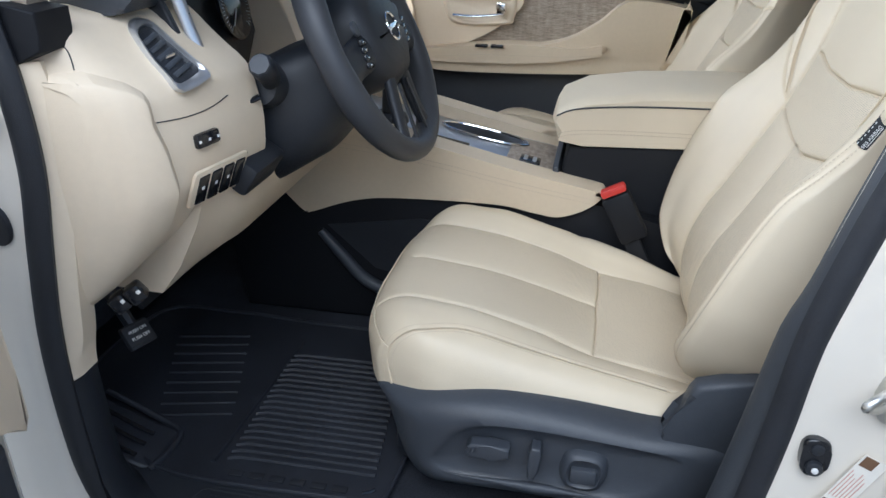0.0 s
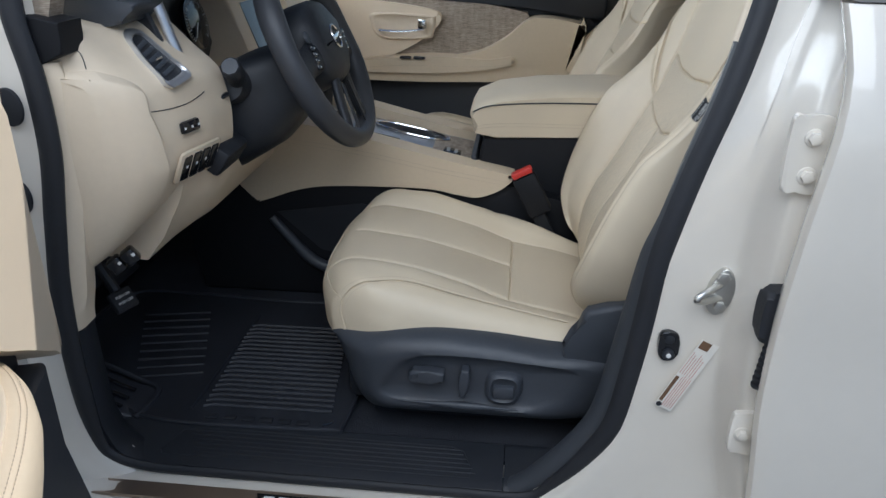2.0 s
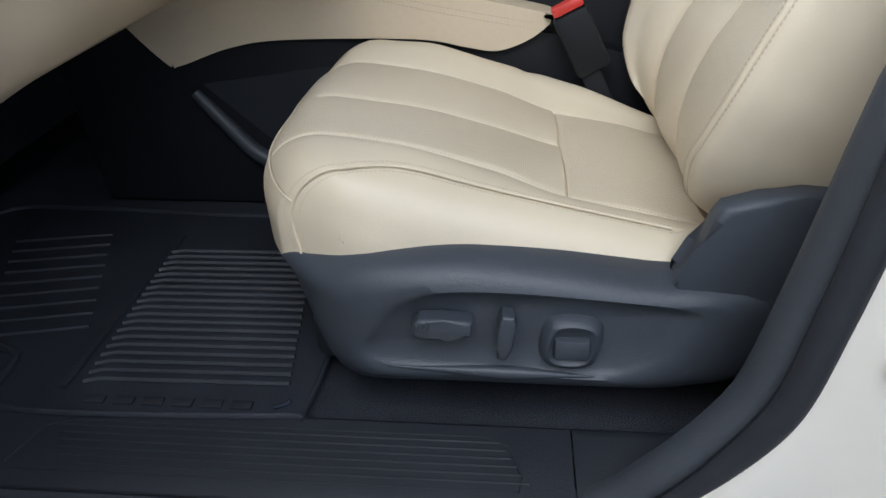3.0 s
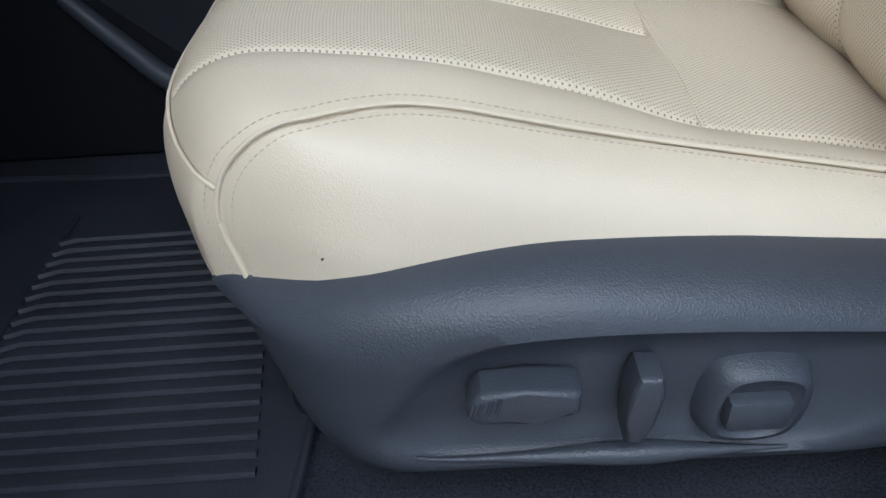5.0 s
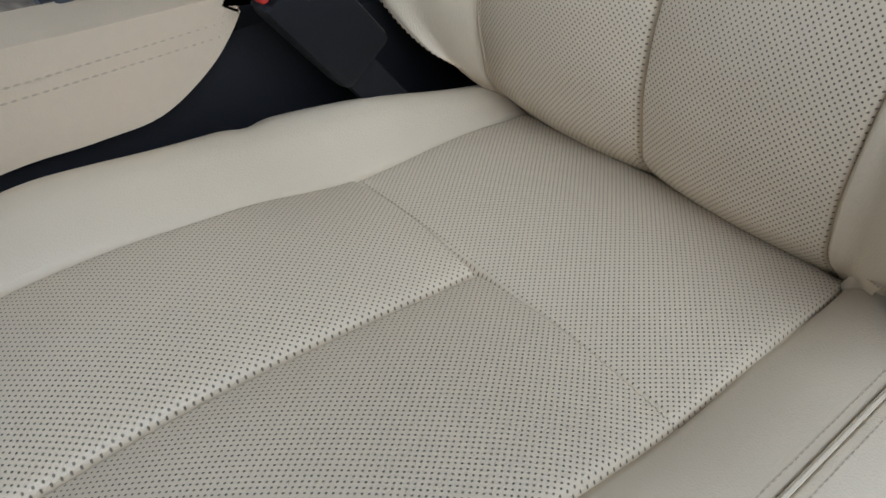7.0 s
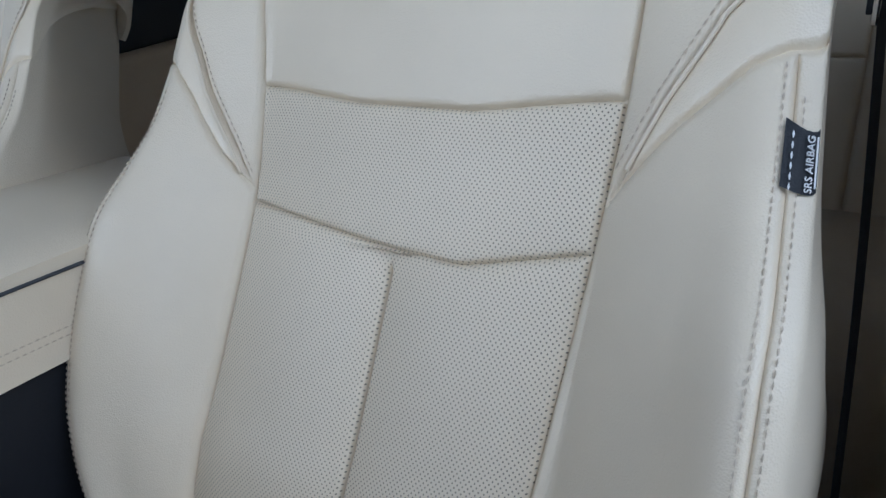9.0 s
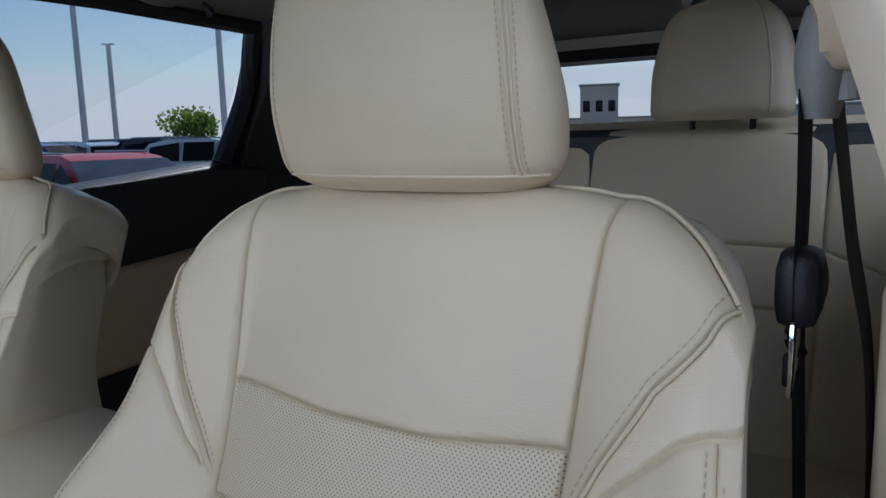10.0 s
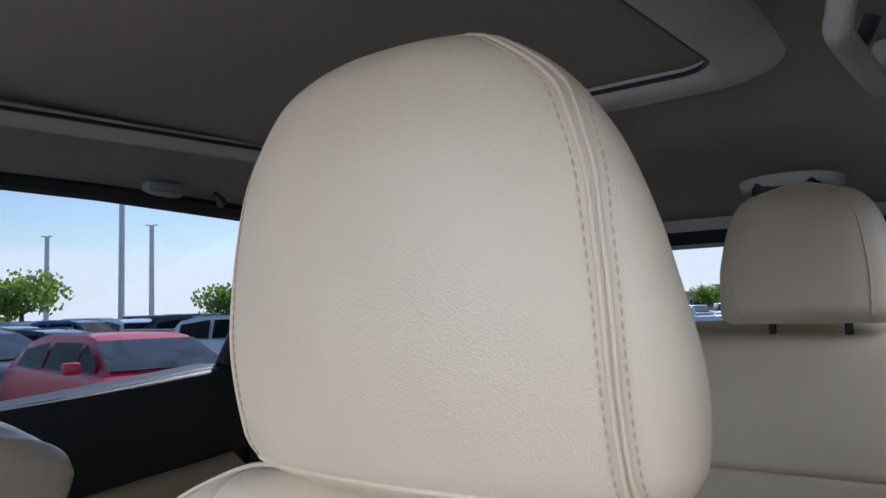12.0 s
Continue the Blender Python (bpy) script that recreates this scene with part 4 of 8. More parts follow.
def ring_resample(outline, center, n):
    """n points of a closed outline at even angles round a centre."""
    cx, cz = center
    out = []
    m = len(outline)
    for k in range(n):
        th = 2 * math.pi * k / n
        d = (math.cos(th), math.sin(th))
        best = 0.0
        for i in range(m):
            (x1, z1), (x2, z2) = outline[i], outline[(i + 1) % m]
            ex, ez = x2 - x1, z2 - z1
            det = d[0] * (-ez) + ex * d[1]
            if abs(det) < 1e-12:
                continue
            r = ((x1 - cx) * (-ez) + ex * (z1 - cz)) / det
            u = (d[0] * (z1 - cz) - d[1] * (x1 - cx)) / det
            if r > 0 and -1e-9 <= u <= 1 + 1e-9:
                best = max(best, r)
        out.append((cx + best * d[0], cz + best * d[1]))
    return out


COVER = [(-0.060, 0.650), (-0.047, 0.657), (-0.02, 0.664), (0.03, 0.674), (0.07, 0.681), (0.127, 0.686), (0.183, 0.684), (0.24, 0.679), (0.294, 0.672), (0.345, 0.666), (0.41, 0.664), (0.468, 0.652), (0.478, 0.600), (0.45, 0.545), (0.38, 0.528), (0.288, 0.525), (0.127, 0.525), (0.02, 0.524), (-0.004, 0.53), (-0.022, 0.558), (-0.038, 0.604), (-0.052, 0.640)]
RECESS = [(0.04, 0.58), (0.05, 0.601), (0.068, 0.625), (0.093, 0.643), (0.12, 0.651), (0.18, 0.653), (0.241, 0.651), (0.3, 0.647), (0.35, 0.641), (0.362, 0.635), (0.352, 0.605), (0.335, 0.58), (0.31, 0.565), (0.285, 0.559), (0.2, 0.56), (0.127, 0.561), (0.06, 0.564)]


HEAD_W = [(0.0, 0.106), (0.04, 0.124), (0.12, 0.1350), (0.25, 0.1375), (0.5, 0.1275), (0.7, 0.1125), (0.82, 0.0965), (0.9, 0.079), (0.96, 0.054), (1.0, 0.012)]
HEAD_F = [(0.0, 0.594), (0.05, 0.577), (0.12, 0.570), (0.4, 0.560), (0.7, 0.558), (0.88, 0.566), (0.96, 0.580), (1.0, 0.600)]
HEAD_R = [(0.0, 0.672), (0.1, 0.672), (0.4, 0.662), (0.7, 0.654), (0.88, 0.638), (0.96, 0.622), (1.0, 0.608)]


def headrest_point(th, v):
    """A point round the headrest: angle th (0 to the front, turning outwards) and height share v."""
    hw, front, rear = 0.975 * curve_at(HEAD_W, v), curve_at(HEAD_F, v), curve_at(HEAD_R, v)
    c, s = math.cos(th), math.sin(th)
    ex = 2 / 2.25
    x = (front + rear) / 2 - (rear - front) / 2 * math.copysign(abs(c) ** ex, c)
    w = hw * math.copysign(abs(s) ** ex, s) - 0.0156
    return x, w, 1.245 + 0.2205 * v


def front_seat(name, label, y0, sgn):
    """A leather front seat; sgn points outwards, towards its door."""
    put = lambda p: (p[0], y0 + sgn * p[1], p[2])
    seat = thing(name, label, "car seat", (0.17, y0, 0.48), "front seats")

    # cushion
    skin = Skin(steps((-0.40, -0.15, 44), (-0.15, 0.16, 44), (0.16, 0.45, 49)), steps((-0.186, -0.03, 36), (-0.03, 0.45, 73)), sgn < 0)
    skin.seam((-0.131, -0.10), (-0.131, 0.45), 0.004, 0.0035)
    skin.seam((0.147, -0.10), (0.147, 0.45), 0.004, 0.0035)
    skin.seam((0.0, -0.055), (0.0, 0.25), 0.005, 0.004)
    skin.seam((-0.131, 0.25), (0.147, 0.25), 0.0035, 0.0035)
    bs = (-0.18, -0.13, -0.09, -0.06, -0.03, 0.0, 0.04, 0.09, 0.20, 0.36)
    for b1, b2 in zip(bs, bs[1:]):
        skin.seam((pipe_a(b1), b1), (pipe_a(b2), b2), 0.0026, 0.003)
    skin.seam((-0.24, -0.106), (0.264, -0.106), 0.0022, 0.003)
    made = skin.panels(lambda a, b, g: put(cushion_point(a, b, g)), lambda a, b: "in" if a < -0.131 else "out" if a > 0.147 else "front" if b < -0.098 else "insert")
    cushion = part("seat_cushion", made["insert"], M_PERF, seat, "perforated ivory leather cushion centre", 60)
    part("cushion_bolster", made["in"], M_LEATHER, seat, "", 60)
    part("cushion_front", made["front"], M_LEATHER, seat, "smooth ivory leather cushion front", 60)
    bol = part("cushion_bolster", made["out"], M_LEATHER, seat, "smooth ivory leather side bolster with piping", 60)
    run = steps((0.35, -0.02, 50), (-0.02, -0.180, 26))
    part("piping", tube([put(cushion_point(pipe_a(b), b, -0.0002)) for b in run], 0.0016, 8), M_LEATHER, bol)
    part("piping", tube([put(cushion_point(a, -0.106, -0.0002)) for a in steps((-0.23, 0.264, 60))], 0.0014, 8), M_LEATHER, bol)
    for off in (-0.0075, 0.0075):
        part("stitching", stitches([put(cushion_point(pipe_a(b) + off, b, 0.0002)) for b in run], 0.0046, 0.0036, 0.0005), M_THREAD, bol, "beige stitched seam")

    # side cover with its power switches
    outer = y0 + sgn * 0.297
    ring = ring_resample(spline(COVER, 140, True), (0.19, 0.615), 140)
    rec = ring_resample(spline(RECESS, 120, True), (0.19, 0.615), 140)
    mid = lambda p, q, t: [(a[0] + (b[0] - a[0]) * t, a[1] + (b[1] - a[1]) * t) for a, b in zip(p, q)]
    bow = lambda x: sgn * (0.034 * smooth(0.05, -0.075, x) if x < 0.05 else 0.0)
    at_y = lambda pts, y: [(x, y - bow(x), z) for x, z in pts]
    rings = [at_y(ring, outer - sgn * 0.085), at_y(ring, outer - sgn * 0.040), at_y(mid(ring, rec, 0.05), outer - sgn * 0.032), at_y(mid(ring, rec, 0.16), outer - sgn * 0.021), at_y(mid(ring, rec, 0.34), outer - sgn * 0.010), at_y(mid(ring, rec, 0.62), outer - sgn * 0.002), at_y(mid(ring, rec, 0.86), outer + sgn * 0.001), at_y(rec, outer - sgn * 0.0035), at_y(mid(rec, [(0.19, 0.615)] * 140, 0.07), outer - sgn * 0.0085), at_y(mid(rec, [(0.19, 0.615)] * 140, 0.6), outer - sgn * 0.0095)]
    cover = part("side_cover", loft(rings), M_CHARCOAL, seat, "dark grey moulded plastic side cover", 60)
    lip = [(x, outer + sgn * 0.001, z) for x, z in rec[78:128]]
    part("rim", tube(lip, [0.0008 + 0.0066 * math.sin(math.pi * i / 49) for i in range(50)], 10), M_CHARCOAL, cover)
    shield = [(0.338, 0.655), (0.352, 0.672), (0.364, 0.70), (0.370, 0.735), (0.378, 0.748), (0.41, 0.758), (0.45, 0.762), (0.480, 0.762), (0.480, 0.73), (0.465, 0.66), (0.44, 0.60), (0.39, 0.59)]
    part("rear_shield", slab(shield, "xz", outer - sgn * 0.042, outer - sgn * 0.012, 0.009), M_CHARCOAL, seat)
    y_sw = outer - sgn * 0.008
    sw = slab([(0.088, 0.600), (0.089, 0.611), (0.096, 0.6185), (0.12, 0.6190), (0.145, 0.6175), (0.149, 0.615), (0.149, 0.601), (0.145, 0.5985), (0.125, 0.5985), (0.112, 0.594), (0.094, 0.594)], "xz", y_sw, y_sw + sgn * 0.022, 0.004)
    bmesh.ops.translate(sw, verts=sw.verts[:], vec=(0, 0, 0.012))
    slide = part("seat_slide_switch", sw, M_CHARCOAL, cover)
    for i in range(4):
        part("grip_ridge", tube([(0.0895 + i * 0.0048, y_sw + sgn * 0.0225, 0.615 + 0.001 * i), (0.092 + i * 0.0048, y_sw + sgn * 0.0225, 0.625 + 0.0012 * i)], 0.0012, 6), M_CHARCOAL, slide)
    tilt = slab([(0.174, 0.573), (0.183, 0.571), (0.1895, 0.585), (0.193, 0.612), (0.190, 0.6235), (0.178, 0.6245), (0.174, 0.613), (0.1735, 0.59)], "xz", y_sw, y_sw + sgn * 0.024, 0.004)
    bmesh.ops.translate(tilt, verts=tilt.verts[:], vec=(0, 0, 0.014))
    part("recline_switch", tilt, M_CHARCOAL, cover)
    dish = [ring_resample(spline([(0.225 - g, 0.576 - g), (0.269 + g, 0.575 - g), (0.273 + g, 0.619 + g * 0.6), (0.229 - g, 0.621 + g * 0.6)], 48, True), (0.248, 0.60), 48) for g in (0.004, 0.0, -0.004, -0.008)]
    part("lumbar_bezel", loft([at_y(r, outer - sgn * d) for r, d in zip(dish, (0.010, -0.004, -0.006, 0.000))]), M_CHARCOAL, cover, "", 60)
    part("lumbar_switch", box((0.249, outer - sgn * 0.001, 0.595), (0.036, 0.020, 0.024), 0.004), M_CHARCOAL, cover)
    part("seat_frame", box((0.17, y0, 0.56), (0.42, 0.44, 0.12), 0.02), M_BLACK, seat)
    for w in (-0.20, 0.20):
        part("seat_rail", box((0.20, y0 + w, 0.495), (0.38, 0.045, 0.025), 0.004), M_BLACK, seat, "black steel seat rail")

    # backrest
    skin = Skin(steps((-0.47, -0.15, 58), (-0.15, 0.15, 50), (0.15, 0.47, 57)), steps((-0.05, 0.56, 104), (0.56, 0.73, 33)))
    for outer_side in (False, True):
        bs = (-0.05, 0.05, 0.2, 0.36, 0.45, 0.55, 0.64)
        for b1, b2 in zip(bs, bs[1:]):
            skin.seam((side_line(b1, outer_side), b1), (side_line(b2, outer_side), b2), 0.0042, 0.0035)
    for keys in ([(-0.157, 0.452), (-0.05, 0.441), (0.05, 0.441), (0.151, 0.455)], [(-0.150, 0.356), (0.0, 0.342), (0.06, 0.340), (0.146, 0.361)]):
        for p, q in zip(keys, keys[1:]):
            skin.seam(p, q, 0.0040, 0.0035)
    skin.seam((0.0, -0.05), (0.0, 0.326), 0.0048, 0.004)
    for s in (-1, 1):
        for line in (GUS_UP[s], GUS_LOW[s], ARCH):
            for p, q in zip(line, line[1:]):
                skin.seam((s * p[0], p[1]), (s * q[0], q[1]), 0.0034, 0.003)
    for s in (-1, 1):
        skin.seam((s * 0.256, -0.03), (s * 0.256, 0.541 if s > 0 else 0.522), 0.0024, 0.0028)
    made = skin.panels(lambda a, b, g: put(back_point(a, b, g)), back_zone)
    looks = {"backrest_insert": (M_PERF, "perforated ivory leather backrest centre"), "gusset_out": (M_SKY_SHEEN, "smooth glossy leather side gusset"), "gusset_in": (M_SKY_SHEEN, "smooth glossy leather side gusset")}
    panels = {}
    for zone in sorted(made):
        material, words = looks.get(zone, (M_LEATHER, ""))
        panels[zone] = part(zone.replace("_out", "").replace("_in", "").replace("sert", "insert") if zone != "backrest_insert" else zone, made[zone], material, seat, words, 60)
    for s, zone, top in ((1, "bolster_out", 0.53), (-1, "bolster_in", 0.495)):
        for a in (0.2495, 0.2625):
            part("stitching", stitches([put(back_point(s * a, b, -0.0003)) for b in steps((-0.02, top, 80))]), M_THREAD, panels[zone], "beige stitched seam")
        shoulder = panels["shoulder_panel_out" if s > 0 else "shoulder_panel_in"]
        trace = lambda line, n: [(p[0] + (q[0] - p[0]) * i / n, p[1] + (q[1] - p[1]) * i / n) for p, q in zip(line, line[1:]) for i in range(n)] + [line[-1]]
        up, over = trace(GUS_UP[s], 12), trace(ARCH, 8)
        part("piping", tube([put(back_point(s * (a + 0.0012), b - 0.001, -0.0006)) for a, b in up[4:]], 0.0015, 8), M_LEATHER, shoulder)
        part("stitching", stitches([put(back_point(s * (a - 0.0045), b + 0.003, -0.0003)) for a, b in up[3:]], 0.006, 0.0044, 0.0007), M_THREAD, shoulder)
        part("piping", tube([put(back_point(s * a, b + 0.001, -0.0008)) for a, b in over], 0.0017, 8), M_LEATHER, panels["upper_panel"])
        part("stitching", stitches([put(back_point(s * (a + 0.002), b + 0.008, -0.0003)) for a, b in over], 0.006, 0.0044, 0.0007), M_THREAD_PALE, panels["upper_panel"])
    rows = []
    for b in steps((-0.05, TOP, 24), (TOP, 0.73, 10)):
        p, q = Vector(put(back_point(-0.47, b, 0))), Vector(put(back_point(0.47, b, 0)))
        rows.append([p.lerp(q, i / 8) - BN * 0.02 * math.sin(math.pi * i / 8) * (b < 0.5) for i in range(9)])
    bm = loft(rows, False, False)
    bm.faces.new([bm.verts.new(put(back_point(a, 0.73, 0))) for a in steps((-0.47, 0.47, 24))])
    part("back_panel", bm, M_BEIGE_SOFT, seat)

    # black filler added low in the seat gap to stand for its shade
    part("gap_trim", box(put((0.43, 0.0, 0.59)), (0.10, 0.40, 0.05), 0.01), M_BLACK, seat)

    # airbag tag on the outer seam
    if sgn < 0:
        bm = bmesh.new()
        rows = [[bm.verts.new(put(back_point(a, b + 0.77 * (a - 0.253), -0.0016))) for a in steps((0.2530, 0.2785, 6))] for b in steps((0.461, 0.503, 6))]
        for r, q in zip(rows, rows[1:]):
            for i in range(6):
                bm.faces.new((r[i], r[i + 1], q[i + 1], q[i]))
        bmesh.ops.solidify(bm, geom=bm.faces[:], thickness=0.0008)
        tag = part("airbag_tag", bm, M_BLACK, seat, "black woven airbag tag with white lettering")
        p0, p1 = Vector(put(back_point(0.2700, 0.4746, -0.0030))), Vector(put(back_point(0.2700, 0.5146, -0.0030)))
        q = Vector(put(back_point(0.2760, 0.4992, -0.0030)))
        m = frame_matrix((p0 + p1) / 2, p1 - p0, (p0 + p1) / 2 - q)
        part("lettering", text_mesh("SRS AIRBAG", 0.0054, m, 0.0003), M_WHITE, tag)
        part("stitching", stitches([put(back_point(0.2585, b + 0.0042, -0.0028)) for b in steps((0.461, 0.503, 8))]), M_WHITE, tag)
        ul = [put(back_point(0.2760, b + 0.0177, -0.0030)) for b in steps((0.465, 0.499, 6))]
        part("underline", tube(ul, 0.0005, 5), M_WHITE, tag)

    # headrest
    n, turns = 44, 72
    vs = [0.5 - 0.5 * math.cos(math.pi * i / n) for i in range(n + 1)]
    rings = []
    for v in vs:
        ring = []
        for k in range(turns):
            th = 2 * math.pi * k / turns
            x, w, z = headrest_point(th, v)
            ring.append(put((x, w, z)))
        rings.append(ring)
    head = part("headrest", loft(rings), M_LEATHER, seat, "padded ivory leather headrest", 60)
    for s in (-1, 1):
        for off, r, kind in ((-0.013, 0.0011, "piping"), (0.013, 0.0011, "piping"), (-0.042, 0, "stitching"), (0.042, 0, "stitching")):
            pts = []
            for v in steps((0.055, 0.985, 60)):
                w_seam = curve_at([(0.0, 0.114), (0.3, 0.114), (0.6, 0.109), (0.8, 0.0955), (0.95, 0.0575), (1.0, 0.02)], v) + off * 0.11
                hw = curve_at(HEAD_W, v)
                th = math.asin(min(w_seam / hw, 0.995) ** 1.125)
                x, w, z = headrest_point(s * th, v)
                pts.append(put((x - 0.0004, w, z)))
            if kind == "piping":
                part("piping", tube(pts, r, 8), M_LEATHER, head)
            else:
                part("stitching", stitches(pts, 0.0052, 0.0040, 0.0006), M_THREAD, head, "beige stitched seam")
    low = [put(headrest_point(th, 0.055)) for th in steps((-1.45, 1.45, 60))]
    part("piping", tube([(p[0] - 0.0004, p[1], p[2]) for p in low], 0.0014, 8), M_LEATHER, head)
    for w in (-0.06, 0.06):
        part("headrest_post", tube([put((0.625, w, 1.16)), put((0.622, w, 1.27))], 0.006, 12, up=(1, 0, 0)), M_CHROME, head, "chrome headrest post")
        part("post_collar", disc(put((0.632, w, 1.225)), (0, 0, 1), 0.013, 0.014, 20, 0.003), M_BLACK, seat)
    return seat


front_seat("driver_seat", "ivory leather driver's seat with perforated centre and power switches", -0.39, -1)
front_seat("passenger_seat", "ivory leather passenger seat beside the centre console", 0.37, 1)

# ---- instrument panel, steering wheel, pedals, console ----
dash = thing("dashboard", "two-tone dashboard in beige and black with oak trim", "dashboard", (-0.5, 0.0, 0.8))

# beige outboard end: plan line swept over the height
PLAN = [(-0.800, -0.52), (-0.797, -0.46), (-0.788, -0.40), (-0.774, -0.345), (-0.752, -0.302), (-0.722, -0.279), (-0.685, -0.264), (-0.645, -0.254), (-0.60, -0.246), (-0.53, -0.238)]
FALL = [(0.760, -0.255), (0.785, -0.225), (0.82, -0.155), (0.86, -0.098), (0.91, -0.046), (0.95, -0.016), (0.98, -0.002), (1.02, 0.0), (1.06, -0.006), (1.09, -0.014), (1.105, -0.026), (1.122, -0.046), (1.145, -0.070), (1.165, -0.090), (1.180, -0.115), (1.186, -0.15)]


def dash_face(y, z):
    keys = PLAN
    return curve_at(keys, y) + curve_at(FALL, z) * (0.62 + 0.38 * smooth(-0.79, -0.68, y))


rows = []
for z in steps((0.762, 1.186, 44)):
    rows.append([(dash_face(y, z), y, z) for y in spline([(v[0],) for v in PLAN], 36) for y in y] + [(-0.55, -0.53, z), (-0.60, -0.78, z)])
end = part("end_panel", loft(rows), M_BEIGE, dash, "beige plastic outboard dashboard end", 50)


PAD = [(-0.786, 1.118), (-0.770, 1.127), (-0.755, 1.126), (-0.730, 1.110), (-0.7215, 1.098), (-0.7195, 1.086), (-0.722, 1.063), (-0.713, 1.005), (-0.708, 0.978), (-0.705, 0.955), (-0.700, 0.925), (-0.700, 0.880), (-0.712, 0.835), (-0.735, 0.800), (-0.755, 0.785), (-0.780, 0.778), (-0.788, 0.80), (-0.789, 0.95)]


def inset_ring(ring, d):
    """A closed outline in y and z drawn in by a margin."""
    out = []
    m = len(ring)
    for i in range(m):
        (a0, b0), (a1, b1) = ring[i - 1], ring[(i + 1) % m]
        run = math.hypot(a1 - a0, b1 - b0) or 1.0
        out.append((ring[i][0] + (b1 - b0) / run * d, ring[i][1] - (a1 - a0) / run * d))
    return out


fine_pad = [(p[0] + (q[0] - p[0]) * k / 5, p[1] + (q[1] - p[1]) * k / 5) for p, q in zip(PAD, PAD[1:] + PAD[:1]) for k in range(5)]
rings = []
for d, lift in ((-0.001, -0.003), (0.001, 0.000), (0.012, 0.0150), (0.0135, 0.0158), (0.016, 0.016)):
    rings.append([(dash_face(y, z) + lift, y - lift * 0.4, z) for y, z in inset_ring(fine_pad, d)])
mid_y, mid_z = -0.748, 0.95
inner_pad = inset_ring(fine_pad, 0.016)
for k in (0.9, 0.8, 0.7, 0.6, 0.5, 0.4, 0.3, 0.2, 0.1, 0.02):
    rings.append([(dash_face(mid_y + (y - mid_y) * k, mid_z + (z - mid_z) * k) + 0.016, mid_y + (y - mid_y) * k - 0.0064, mid_z + (z - mid_z) * k) for y, z in inner_pad])
part("knee_pad", loft(rings), M_BEIGE, end, "", 22)
for line in ([(-0.768, 1.152), (-0.755, 1.151), (-0.760, 1.128)], [(-0.7215, 1.061), (-0.681, 1.058), (-0.640, 1.059), (-0.600, 1.066)]):
    part("panel_gap", tube([(dash_face(y, z) + 0.0002, y - 0.0002, z) for y, z in spline(line, 24)], 0.0008, 6), M_BLACK, end)

# outboard vent
def on_dash(y, z, out=0.0):
    return (dash_face(y, z) + out, y - out * 0.4, z)


VENT = [(-0.670, 1.142), (-0.662, 1.158), (-0.646, 1.166), (-0.630, 1.166), (-0.622, 1.157), (-0.617, 1.108), (-0.620, 1.097), (-0.632, 1.093), (-0.672, 1.087), (-0.682, 1.090), (-0.684, 1.098), (-0.675, 1.130)]
ringpts = spline(VENT, 64, True)
vc = (-0.649, 1.127)
scaled = lambda k: [(vc[0] + (y - vc[0]) * k, vc[1] + (z - vc[1]) * k) for y, z in ringpts]
rings = [[on_dash(y, z, o) for y, z in scaled(k)] for k, o in ((1.0, -0.006), (1.0, 0.005), (0.95, 0.010), (0.86, 0.009), (0.78, 0.004), (0.75, 0.0015))]
vent = part("air_vent", loft(rings, False), M_SILVER, dash, "satin silver air vent with black slats", 60)
part("vent_throat", loft([[on_dash(y, z, o) for y, z in scaled(k)] for k, o in ((0.79, 0.001), (0.78, 0.0022), (0.4, 0.0022), (0.02, 0.0022))]), M_BLACK, vent)
for i in range(5):
    t = (i + 0.6) / 5.4
    y1, z1 = -0.663 - 0.006 * t, 1.146 - 0.048 * t
    y2, z2 = -0.636 + 0.004 * t, 1.154 - 0.048 * t
    part("slat", tube([on_dash(y1, z1, 0.003), on_dash(y2, z2, 0.006)], 0.0036, 8, flat=0.35, up=(0.6, 0.5, 1)), M_CHARCOAL, vent)
part("vent_tab", tube([on_dash(-0.655, 1.123, 0.003), on_dash(-0.640, 1.126, 0.007)], [0.0022, 0.0032], 10), M_CHROME, vent)

# switch blocks
def dash_box(y, z, wide, tall, deep, bevel, name, material, parent, lift=0.0, label=""):
    p = Vector(on_dash(y, z, lift))
    q = Vector(on_dash(y + 0.01, z, lift)) - p
    r = Vector(on_dash(y, z + 0.01, lift)) - p
    bm = box((0, 0, 0), (wide, tall, deep), bevel)
    bmesh.ops.transform(bm, verts=bm.verts[:], matrix=frame_matrix(p, q, r))
    return part(name, bm, material, parent, label)


knob = dash_box(-0.661, 1.026, 0.042, 0.019, 0.010, 0.004, "mirror_switch", M_BLACK_GLOSS, dash, 0.002, "gloss black mirror switch")
for i, dy in enumerate((-0.016, 0.0, 0.016)):
    dash_box(-0.661 + dy, 1.026, 0.0035, 0.0035, 0.001, 0.0, "bar", M_WHITE, knob, 0.0075)
bank = dash_box(-0.640, 0.964, 0.108, 0.056, 0.008, 0.006, "switch_bezel", M_BEIGE, dash, 0.001)
for i in range(4):
    key = dash_box(-0.676 + i * 0.0235, 0.964, 0.0195, 0.044, 0.012, 0.002, "switch_key", M_BLACK_GLOSS, bank, 0.002)
    if i < 3:
        dash_box(-0.676 + i * 0.0235, 0.965, 0.004, 0.0045, 0.001, 0.0, "bar", M_WHITE, key, 0.0085)

